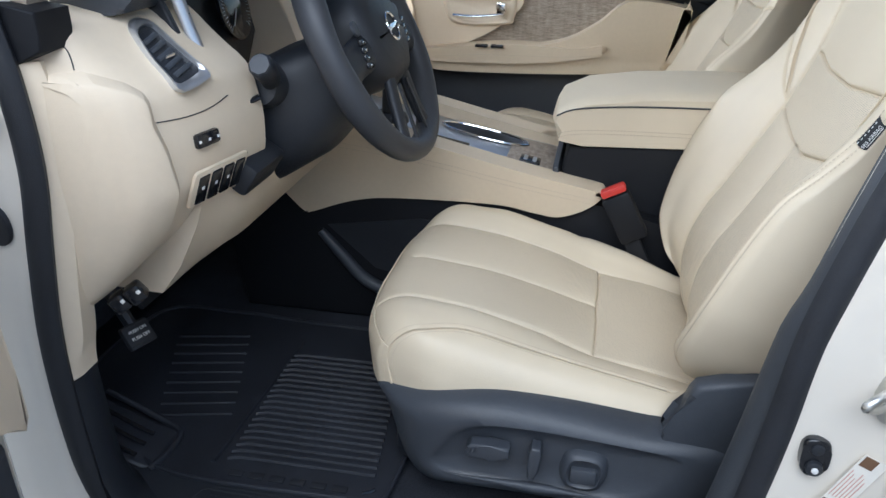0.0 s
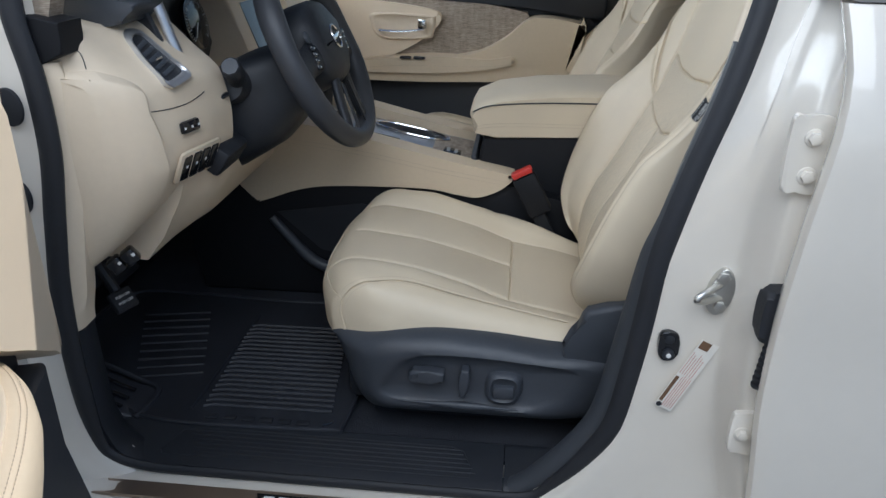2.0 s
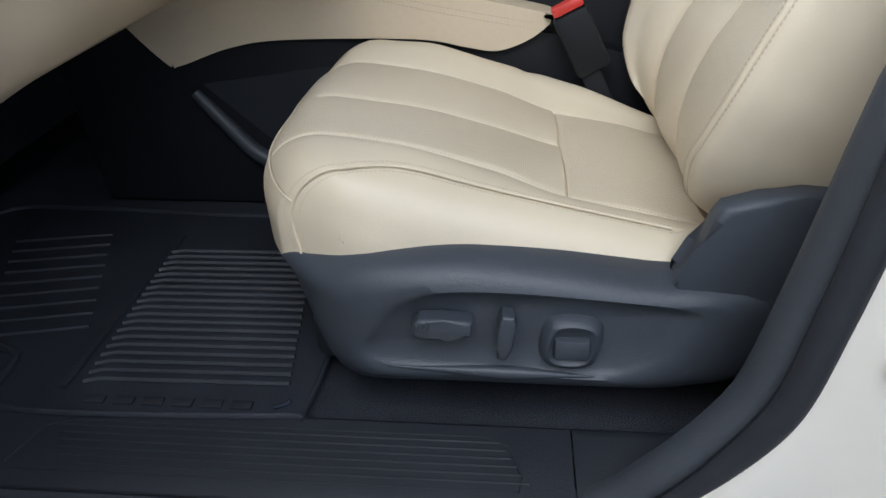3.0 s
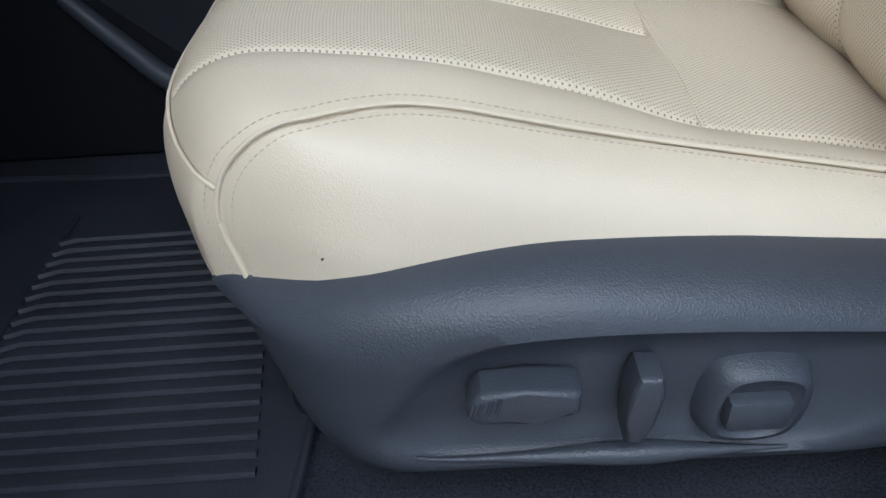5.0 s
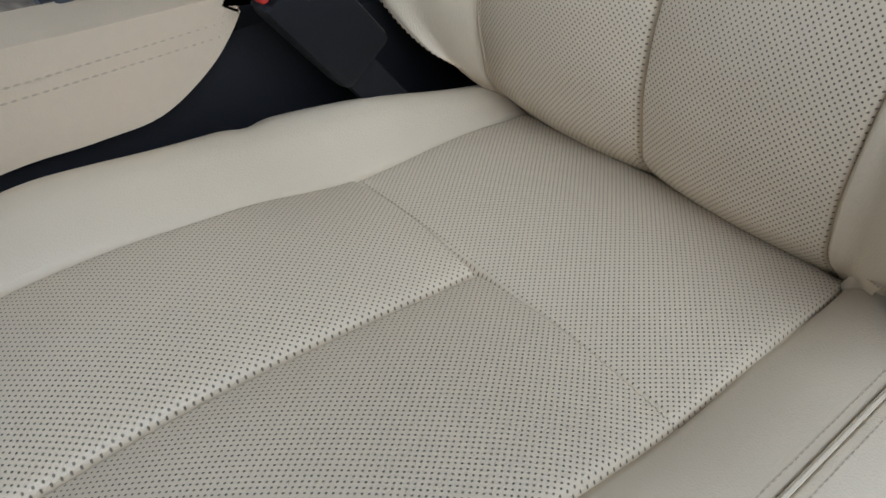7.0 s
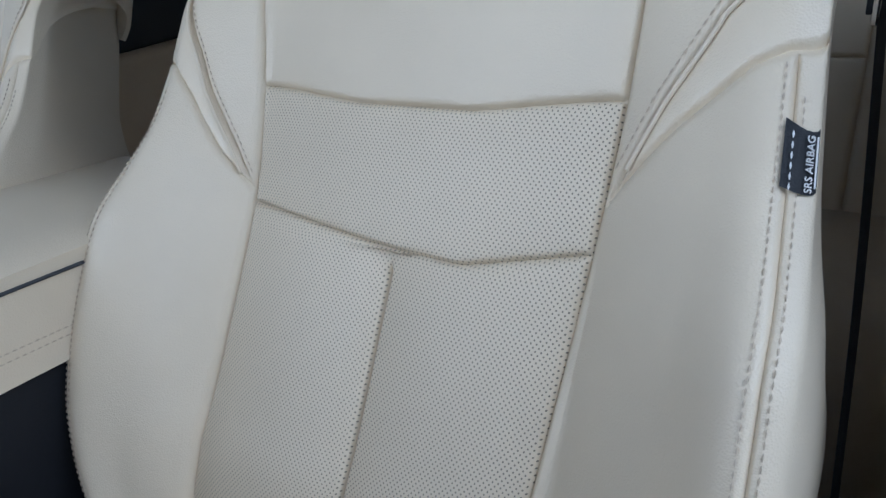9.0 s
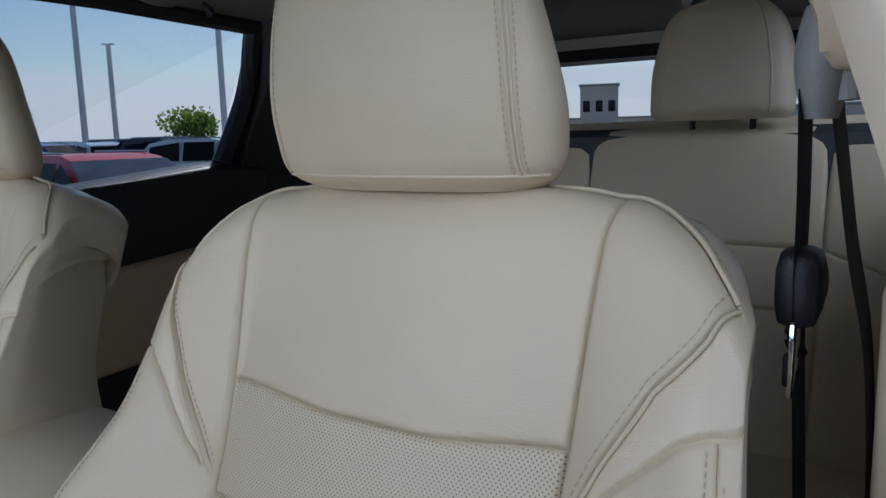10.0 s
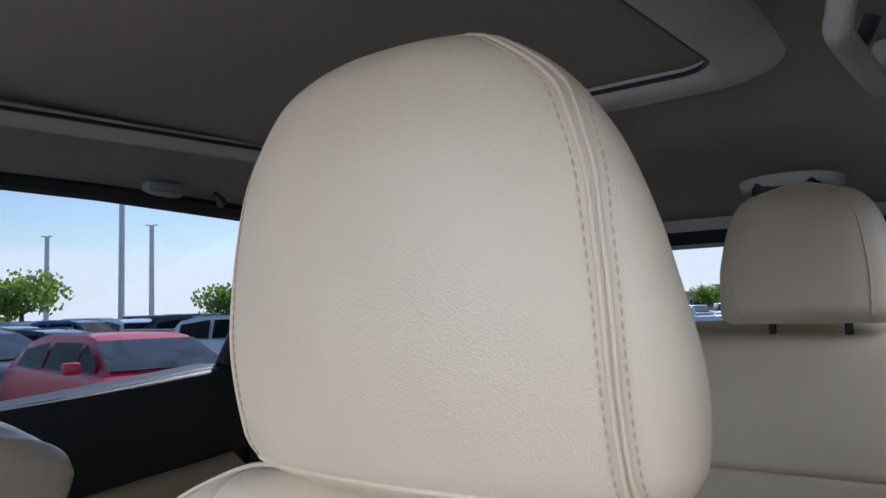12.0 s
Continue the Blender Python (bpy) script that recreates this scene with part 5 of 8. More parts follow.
# dark corner block, oak inlay with its silver line, sky-greyed panel and the black cap
part("corner_block", slab([(-0.483, 1.205), (-0.417, 1.204), (-0.358, 1.194), (-0.360, 1.172), (-0.360, 1.152), (-0.408, 1.132), (-0.483, 1.11)], "xz", -0.792, -0.735, 0.003), M_DEEP, dash)
part("oak_inlay", slab([(-0.391, 1.180), (-0.381, 1.186), (-0.374, 1.155), (-0.380, 1.146), (-0.394, 1.150)], "xz", -0.766, -0.738, 0.002), M_WOOD, dash)
part("oak_inlay", slab([(-0.483, 1.205), (-0.438, 1.206), (-0.384, 1.1965), (-0.379, 1.214), (-0.373, 1.228), (-0.433, 1.213), (-0.483, 1.213)], "xz", -0.770, -0.735, 0.001), M_WOOD, dash, "grey oak veneer dashboard inlay")
part("silver_trim", tube([(-0.483, -0.771, 1.2045), (-0.440, -0.771, 1.2045), (-0.385, -0.771, 1.1945)], 0.0016, 6), M_SILVER, dash)
# the sky's reflection at the dashboard's end, put into this panel's grey
part("pillar_foot", slab([(-0.498, 1.222), (-0.433, 1.222), (-0.378, 1.236), (-0.366, 1.250), (-0.358, 1.30), (-0.498, 1.30)], "xz", -0.765, -0.70, 0.006), M_TRIM_GREY, dash, "pale grey panel by the windscreen pillar, sky reflection in its colour")
part("cluster_cap", slab(spline([(-0.428, 1.178), (-0.350, 1.174), (-0.330, 1.186), (-0.312, 1.206), (-0.36, 1.214), (-0.41, 1.236), (-0.428, 1.242), (-0.446, 1.235), (-0.436, 1.205)], 60, True), "xz", -0.672, -0.575, 0.006), M_CHARCOAL, dash, "black cap beside the instrument hood")
rows = []
for y in steps((-0.60, 0.72, 30)):
    k = smooth(-0.60, -0.50, y) * (1 - smooth(0.55, 0.70, y))
    rows.append([(-0.98, y, 1.10), (-0.98, y, 1.135), (-0.80, y, 1.19 + 0.02 * k), (-0.62, y, 1.225 + 0.025 * k), (-0.50, y, 1.236 + 0.024 * k), (-0.41, y, 1.236 + 0.02 * k), (-0.385, y, 1.222 + 0.01 * k), (-0.40, y, 1.205), (-0.55, y, 1.18), (-0.7, y, 1.12)])
part("upper_pad", loft(rows), M_BLACK_HIDE, dash, "black stitched upper dashboard pad", 50)

# instrument hood over the cluster
rows = []
for i in range(37):
    u = -1 + 2 * i / 36
    y = -0.395 + 0.228 * math.copysign(1 - (1 - abs(u)) ** 1.7, u)
    end_k = (1 - abs(u) ** 9) ** 0.45
    k = 1 - abs(u) ** 2.4
    ring = [(-0.455, 1.262), (-0.425, 1.236), (-0.370, 1.207 + 0.055 * k), (-0.322, 1.205 + 0.062 * k), (-0.272, 1.231 + 0.044 * k), (-0.240, 1.268 + 0.016 * k), (-0.246, 1.292 + 0.010 * k), (-0.275, 1.306 + 0.010 * k), (-0.36, 1.312 + 0.006 * k), (-0.44, 1.298)]
    cx, cz = -0.345, 1.26 + 0.03 * k
    s2 = 0.72 + 0.28 * end_k
    rows.append([(cx + (x - cx) * s2, y, cz + (z - cz) * s2) for x, z in spline(ring, 44, True)])
hood = part("instrument_hood", loft(rows), M_HOOD, dash, "black leather instrument hood with pale stitching", 60)
for off in (0.0, 0.009):
    pts = [(x - off * 0.6, -0.6125, z + off) for x, z in spline([(-0.385, 1.219), (-0.355, 1.2155), (-0.322, 1.2155), (-0.292, 1.230), (-0.266, 1.255), (-0.256, 1.280)], 50)]
    part("stitching", stitches(pts, 0.0062, 0.0046, 0.0008), M_THREAD_PALE, hood, "pale double stitching")
# cluster recess with the gauge
part("cluster_housing", slab([(-0.60, 1.02), (-0.42, 1.02), (-0.40, 1.08), (-0.43, 1.215), (-0.60, 1.215)], "xz", -0.60, -0.19, 0.004), M_BLACK, dash)
gm = frame_matrix((-0.408, -0.50, 1.120), (0, 1, 0), (-0.20, 0, 0.98))
for name, y, r in (("speed_gauge", -0.515, 0.052), ("rev_gauge", -0.275, 0.052)):
    c = Vector((-0.3985, y, 1.128))
    axis = Vector((0.98, 0, 0.20))
    face = part(name, disc(c, axis, r, 0.006, 48, 0.001), M_BLACK_GLOSS, dash, "round black gauge with white scale marks")
    gm = frame_matrix(c + axis * 0.0068, (0, 1, 0), (-0.20, 0, 0.98))
    bm = bmesh.new()
    for i in range(37):
        a = radians(225 - 270 * i / 36)
        long = 0.011 if i % 4 == 0 else 0.006
        for rr in (r * 0.90 - long / 2,):
            b2 = box((0, 0, 0), (long, 0.0014 if i % 4 == 0 else 0.0008, 0.0006))
            bmesh.ops.transform(b2, verts=b2.verts[:], matrix=gm @ Matrix.Rotation(a, 4, "Z") @ Matrix.Translation((rr, 0, 0)))
            tmp = bpy.data.meshes.new("tmp")
            b2.to_mesh(tmp)
            b2.free()
            bm.from_mesh(tmp)
            bpy.data.meshes.remove(tmp)
    part("scale_marks", bm, M_WHITE, face)
    bm = box((0.018, 0, 0.0012), (0.036, 0.0022, 0.001))
    bmesh.ops.transform(bm, verts=bm.verts[:], matrix=gm @ Matrix.Rotation(radians(228), 4, "Z"))
    part("needle", bm, M_WHITE, face)
# silver blade beside the cluster
blade = spline([(-0.330, -0.582, 1.215), (-0.318, -0.582, 1.19), (-0.306, -0.582, 1.15), (-0.290, -0.582, 1.105), (-0.272, -0.580, 1.062), (-0.266, -0.572, 1.052)], 28)
part("silver_trim", tube(blade, [0.0095 - 0.003 * i / 27 for i in range(28)], 10, flat=0.35, up=(0.8, -1, 0.35)), M_SILVER, dash, "satin silver trim blade")
part("blade_foot", tube(spline([(-0.268, -0.574, 1.056), (-0.252, -0.556, 1.046), (-0.238, -0.540, 1.050)], 10), 0.006, 10, flat=0.7), M_BLACK_GLOSS, dash)
part("cluster_surround", slab([(-0.43, 1.04), (-0.275, 1.055), (-0.335, 1.195), (-0.45, 1.20)], "xz", -0.600, -0.588, 0.004), M_BLACK, dash)
# lower cover under the column
rows = []
for y in steps((-0.66, -0.17, 20)):
    k = smooth(-0.66, -0.52, y)
    rows.append([(-0.60, y, 0.80), (-0.36 + 0.02 * k, y, 0.79 + 0.02 * k), (-0.325 + 0.03 * k, y, 0.835), (-0.29 + 0.03 * k, y, 0.90), (-0.27 + 0.02 * k, y, 0.955), (-0.30, y, 0.99), (-0.60, y, 1.0)])
part("knee_panel", loft(rows), M_BEIGE, dash, "beige lower knee panel", 50)
part("column_gap", box((-0.262, -0.545, 0.955), (0.06, 0.10, 0.05), 0.008, euler(0, 35, 0)), M_BLACK, dash)
# release levers under the end panel
for i, (x, y, z) in enumerate(((-0.372, -0.735, 0.816), (-0.350, -0.730, 0.830))):
    lever = part("release_lever", box((x, y, z), (0.024, 0.024, 0.026), 0.005, euler(0, -35, 25)), M_BLACK_GLOSS, dash, "black release lever with a white sign")
    part("bar", box((x + 0.012, y - 0.012, z + 0.008), (0.005, 0.003, 0.005), 0.0008, euler(0, -35, 25)), M_WHITE, lever)

# centre stack
stack = part("dash_centre", slab([(-0.62, 0.86), (-0.30, 0.88), (-0.29, 0.95), (-0.33, 1.05), (-0.385, 1.20), (-0.62, 1.22)], "xz", -0.165, 0.165, 0.012), M_BEIGE, dash)
part("stack_bezel", slab([(-0.345, 1.035), (-0.330, 1.03), (-0.385, 1.195), (-0.402, 1.195)], "xz", -0.14, 0.14, 0.003), M_SILVER, dash, "silver centre stack bezel")
part("display", slab([(-0.337, 1.045), (-0.326, 1.048), (-0.366, 1.150), (-0.376, 1.150)], "xz", -0.105, 0.105, 0.002), M_SCREEN, dash, "glossy infotainment display")
for y0, y1 in ((-0.155, -0.01), (0.01, 0.155)):
    v = part("air_vent", slab([(-0.372, 1.165), (-0.360, 1.165), (-0.380, 1.222), (-0.392, 1.222)], "xz", y0, y1, 0.003), M_SILVER, dash, "silver framed centre air vent")
    part("vent_throat", slab([(-0.366, 1.170), (-0.3590, 1.170), (-0.3760, 1.217), (-0.384, 1.217)], "xz", y0 + 0.008, y1 - 0.008, 0.001), M_BLACK, v)
    for i in range(4):
        z = 1.174 + i * 0.012
        part("slat", box((-0.360 - 0.0042 * i, (y0 + y1) / 2, z), (0.012, abs(y1 - y0) - 0.01, 0.003), 0.001), M_BLACK, v)
for i in range(4):
    part("stack_button", box((-0.318 + 0.002 * i, -0.105 + i * 0.07, 1.012), (0.012, 0.052, 0.018), 0.003, euler(0, -20, 0)), M_SILVER, dash)
# passenger half with its own vent and oak band
rows = []
for y in steps((0.165, 0.72, 20)):
    k = smooth(0.60, 0.72, y)
    rows.append([(-0.62, y, 0.84), (-0.36 - 0.06 * k, y, 0.80), (-0.300 - 0.08 * k, y, 0.90), (-0.300 - 0.09 * k, y, 1.02), (-0.335 - 0.09 * k, y, 1.10), (-0.38 - 0.08 * k, y, 1.205), (-0.62, y, 1.22)])
part("glovebox_panel", loft(rows), M_BEIGE, dash, "beige glovebox panel", 50)
part("oak_inlay", slab([(-0.42, 1.185), (-0.378, 1.172), (-0.372, 1.182), (-0.392, 1.205), (-0.42, 1.21)], "xz", 0.20, 0.72, 0.003), M_WOOD, dash)
v = part("air_vent", slab(spline([(0.655, 1.06), (0.648, 1.10), (0.66, 1.14), (0.69, 1.155), (0.705, 1.12), (0.70, 1.07), (0.68, 1.05)], 32, True), "yz", -0.44, -0.372, 0.006), M_BLACK_GLOSS, dash, "black passenger air vent")
for i in range(5):
    part("slat", box((-0.370, 0.678, 1.072 + i * 0.016), (0.006, 0.042, 0.004), 0.001), M_SILVER, v)

# steering column, stalk and wheel
WC, AX = Vector((-0.118, -0.39, 1.108)), Vector((math.cos(radians(25)), 0, math.sin(radians(25))))
UPW = Vector((-math.sin(radians(25)), 0, math.cos(radians(25))))
SIDE = Vector((0, 1, 0))


def on_wheel(out, u, d):
    """A place by the wheel: share to its right, up, and towards the driver."""
    return WC + SIDE * out + UPW * u + AX * d


column = thing("steering_column", "black steering column shroud with a stalk", "steering column", tuple(WC - AX * 0.2))
rows = []
for d, hw, hu, lo in ((-0.32, 0.105, 0.05, 0.12), (-0.22, 0.108, 0.055, 0.125), (-0.13, 0.104, 0.056, 0.115), (-0.085, 0.090, 0.052, 0.095), (-0.06, 0.075, 0.045, 0.075)):
    ring = []
    for k in range(40):
        th = 2 * math.pi * k / 40
        c, s = math.cos(th), math.sin(th)
        ring.append(on_wheel(hw * math.copysign(abs(c) ** 0.6, c), (hu if s > 0 else lo) * math.copysign(abs(s) ** 0.6, s) - 0.012, d))
    rows.append(ring)
shroud = part("column_shroud", loft(rows), M_BLACK, column, "", 50)
part("stalk_boot", tube([on_wheel(-0.085, 0.005, -0.14), on_wheel(-0.118, 0.008, -0.14), on_wheel(-0.128, 0.010, -0.138)], [0.034, 0.031, 0.026], 20, up=(1, 0, 0)), M_BLACK, column)
stalk = part("turn_stalk", tube([on_wheel(-0.12, 0.012, -0.120), on_wheel(-0.150, 0.024, -0.105), on_wheel(-0.172, 0.034, -0.096), on_wheel(-0.176, 0.036, -0.095)], [0.015, 0.0165, 0.0175, 0.014], 12, up=(1, 0, 0)), M_BLACK, column, "black indicator stalk")
part("stalk_tip", tube([on_wheel(-0.175, 0.0355, -0.095), on_wheel(-0.1785, 0.037, -0.094)], [0.0155, 0.014], 8, up=(1, 0, 0)), M_CHARCOAL, stalk)
part("stalk_boot", tube([on_wheel(0.085, 0.005, -0.14), on_wheel(0.128, 0.010, -0.138)], [0.032, 0.026], 20, up=(1, 0, 0)), M_BLACK, column)
part("wiper_stalk", tube([on_wheel(0.12, 0.012, -0.138), on_wheel(0.19, 0.030, -0.124)], [0.011, 0.014], 12, up=(1, 0, 0)), M_BLACK, column)

wheel = thing("steering_wheel", "black leather steering wheel with silver-edged spokes", "steering wheel", tuple(WC))
R = 0.176
path = [on_wheel(R * math.sin(t), R * math.cos(t), 0) for t in (2 * math.pi * k / 96 for k in range(96))]
thick = []
for k in range(96):
    t = 2 * math.pi * k / 96
    grip = max(math.exp(-((abs(((t + math.pi) % (2 * math.pi)) - math.pi) - 1.95) / 0.35) ** 2), math.exp(-((abs(((t + math.pi) % (2 * math.pi)) - math.pi) - 1.15) / 0.3) ** 2))
    thick.append(0.0178 + 0.0020 * grip)
rim = part("rim", tube(path, thick, 18, True, 1.12, tuple(AX)), M_BLACK_HIDE, wheel, "black leather wrapped wheel rim")
inner = [on_wheel((R - 0.017) * math.sin(t), (R - 0.017) * math.cos(t), 0.002) for t in (math.pi * 2 * k / 160 for k in range(28, 60))]
for s in (1, -1):
    inner = [on_wheel(s * (R - 0.0196) * math.sin(t), (R - 0.0196) * math.cos(t), 0.003) for t in steps((1.15, 2.0, 40))]
    part("stitching", stitches(inner, 0.006, 0.0044, 0.0010), M_BLACK, rim)
hub = []
for k, d in ((1.0, -0.055), (1.04, -0.02), (1.0, 0.012), (0.90, 0.026), (0.70, 0.034), (0.02, 0.038)):
    ring = []
    for q in range(48):
        th = 2 * math.pi * q / 48
        c, s = math.cos(th), math.sin(th)
        ring.append(on_wheel(0.088 * k * math.copysign(abs(c) ** 0.75, c) * (1 - 0.14 * max(0, -s)), 0.080 * k * math.copysign(abs(s) ** 0.75, s) + (0.008 if s < 0 else 0.0), d))
    hub.append(ring)
hub = part("hub_pad", loft(hub), M_BLACK, wheel, "black airbag pad with a round emblem", 60)
bm = bmesh.new()
add_tube(bm, [on_wheel(0.0205 * math.sin(t), 0.0205 * math.cos(t) + 0.004, 0.0385) for t in (2 * math.pi * k / 40 for k in range(40))], 0.0022, 8, True, up=tuple(AX))
emblem = part("emblem", bm, M_CHROME, hub, "plain chrome ring and bar emblem")
bar = box((0, 0, 0), (0.050, 0.009, 0.003), 0.001)
bmesh.ops.transform(bar, verts=bar.verts[:], matrix=frame_matrix(on_wheel(0, 0.004, 0.0395), SIDE, UPW))
part("emblem_bar", bar, M_CHROME, emblem)
for s in (-1, 1):
    rows = []
    for out, u, d, h, w in ((0.055, -0.008, 0.008, 0.030, 0.012), (0.085, -0.010, 0.010, 0.028, 0.013), (0.12, -0.014, 0.006, 0.026, 0.012), (0.155, -0.022, 0.002, 0.028, 0.011), (0.170, -0.026, 0.0, 0.030, 0.009)):
        rows.append([on_wheel(s * out, u + h * math.cos(t), d + w * math.sin(t)) for t in (2 * math.pi * k / 20 for k in range(20))])
    spoke = part("spoke", loft(rows), M_BLACK, wheel, "", 60)
    for i in range(4):
        b2 = box((0, 0, 0), (0.022, 0.0085, 0.005), 0.002)
        bmesh.ops.transform(b2, verts=b2.verts[:], matrix=frame_matrix(on_wheel(s * 0.102, 0.004 - i * 0.0108, 0.0215 - 0.0012 * i), (0, 1, 0.12 * s), UPW))
        key = part("spoke_button", b2, M_BLACK_GLOSS, spoke)
        b3 = box((0, 0, 0), (0.006, 0.0016, 0.0006))
        bmesh.ops.transform(b3, verts=b3.verts[:], matrix=frame_matrix(on_wheel(s * 0.102, 0.004 - i * 0.0108, 0.0243 - 0.0012 * i), (0, 1, 0.12 * s), UPW))
        part("bar", b3, M_WHITE, key)
    part("spoke_toggle", disc(on_wheel(s * 0.100, 0.024, 0.018), AX, 0.011, 0.004, 24, 0.002), M_CHARCOAL, spoke)
    rows = []
    for u, out, d in ((-0.055, 0.034, 0.012), (-0.09, 0.042, 0.006), (-0.125, 0.050, 0.002), (-0.158, 0.062, 0.0)):
        rows.append([on_wheel(s * out + 0.014 * math.cos(t), u, d + 0.009 * math.sin(t)) for t in (2 * math.pi * k / 16 for k in range(16))])
    low = part("lower_spoke", loft(rows), M_BLACK, wheel, "", 60)
    part("spoke_blade", tube([on_wheel(s * 0.020 + s * 0.010 * i / 6, -0.075 - 0.014 * i, 0.016 - 0.001 * i) for i in range(7)], 0.004, 8, flat=0.6), M_BLACK, low, "")
part("paddle_tag", box(on_wheel(0.118, -0.03, -0.045), (0.02, 0.022, 0.03), 0.004), M_YELLOW, wheel, "yellow warning tag")

# parking brake pedal
pedal = thing("parking_brake_pedal", "black rubber parking brake pedal under the dashboard", "pedal", (-0.45, -0.62, 0.69))
pm = frame_matrix((-0.437, -0.630, 0.693), (0.30, 0.95, -0.02), (-0.55, 0.18, 0.80))
b = box((0, 0, 0), (0.048, 0.040, 0.012), 0.004)
bmesh.ops.transform(b, verts=b.verts[:], matrix=pm)
pad = part("pedal_pad", b, M_RUBBER, pedal)
for words, v in (("PUSH ON", 0.0065), ("PUSH OFF", -0.005)):
    part("lettering", text_mesh(words, 0.0074, pm @ Matrix.Translation((0, v, 0.0064)), 0.0004), M_WHITE, pad)
for v in (0.016, -0.0145):
    b = box((0, v, 0.0065), (0.042, 0.0025, 0.002), 0.0005)
    bmesh.ops.transform(b, verts=b.verts[:], matrix=pm)
    part("tread", b, M_RUBBER, pad)
part("pedal_arm", tube([(-0.445, -0.626, 0.697), (-0.50, -0.61, 0.78), (-0.52, -0.60, 0.86)], 0.010, 8), M_BLACK, pedal)
brake = thing("brake_pedal", "black brake pedal in the footwell", "pedal", (-0.60, -0.36, 0.62))
b = box((0, 0, 0), (0.105, 0.06, 0.015), 0.005)
bmesh.ops.transform(b, verts=b.verts[:], matrix=frame_matrix((-0.60, -0.36, 0.62), (0, 1, 0), (-0.6, 0, 0.8)))
part("pedal_pad", b, M_RUBBER, brake)
part("pedal_arm", tube([(-0.615, -0.36, 0.63), (-0.68, -0.36, 0.75), (-0.70, -0.36, 0.88)], 0.010, 8), M_BLACK, brake)

# rubber mat
mat = thing("floor_mat", "black ribbed rubber floor mat in the driver's footwell", "floor mat", (-0.30, -0.45, 0.478))
outline = spline([(-0.035, -0.672), (-0.06, -0.690), (-0.30, -0.700), (-0.40, -0.690), (-0.45, -0.665), (-0.52, -0.60), (-0.66, -0.56), (-0.66, -0.25), (-0.50, -0.215), (-0.30, -0.225), (-0.10, -0.225), (-0.035, -0.25), (-0.025, -0.45)], 90, True)
base = part("mat_base", slab(outline, "xy", 0.4775, 0.487, 0.003), M_MAT, mat)
part("mat_rim", tube([(x, y, 0.4885) for x, y in outline], 0.004, 8, True), M_MAT, mat)
for i in range(19):
    y = -0.640 + i * 0.0165
    x0 = -0.288 - 0.0006 * i
    rib = [(x0 - 0.018, y - 0.007, 0.4885), (x0, y, 0.4885), (-0.063 - 0.002 * i, y + 0.004, 0.4885)]
    part("rib", tube(rib, 0.0042, 6), M_MAT, base)
for i in range(9):
    part("rib", tube([(-0.475 - 0.012 * i, -0.57 + 0.03 * i, 0.4882), (-0.350 - 0.010 * i, -0.54 + 0.03 * i, 0.4882)], 0.0030, 6), M_MAT, base)
part("mat_panel", tube([(-0.325, -0.66, 0.489), (-0.315, -0.30, 0.489)], 0.0045, 6), M_MAT, base)
for i in range(6):
    part("bar", box((-0.278 + i * 0.034, -0.676, 0.4885), (0.024, 0.013, 0.003), 0.001), M_RUBBER, base)
part("bar", tube([(-0.072, -0.678, 0.489), (-0.060, -0.672, 0.489), (-0.055, -0.666, 0.489)], 0.003, 6), M_BLACK_GLOSS, base)
# ribbed footrest in the outer corner
rest = thing("foot_rest", "black moulded foot rest beside the sill", "foot rest", (-0.46, -0.66, 0.49))
part("rest_body", slab([(-0.60, 0.478), (-0.415, 0.478), (-0.420, 0.487), (-0.47, 0.502), (-0.60, 0.56)], "xz", -0.695, -0.60, 0.006), M_MAT, rest)
for i in range(3):
    y = -0.682 + 0.026 * i
    part("rib", tube([(-0.445, y, 0.500), (-0.475, y + 0.002, 0.509), (-0.565, y + 0.006, 0.5495)], 0.0045, 8, flat=0.6), M_BLACK_GLOSS, rest)
part("rim", tube(spline([(-0.415, -0.697, 0.488), (-0.405, -0.65, 0.489), (-0.412, -0.605, 0.490), (-0.46, -0.585, 0.494), (-0.56, -0.575, 0.53)], 30), 0.0055, 8), M_MAT, rest)

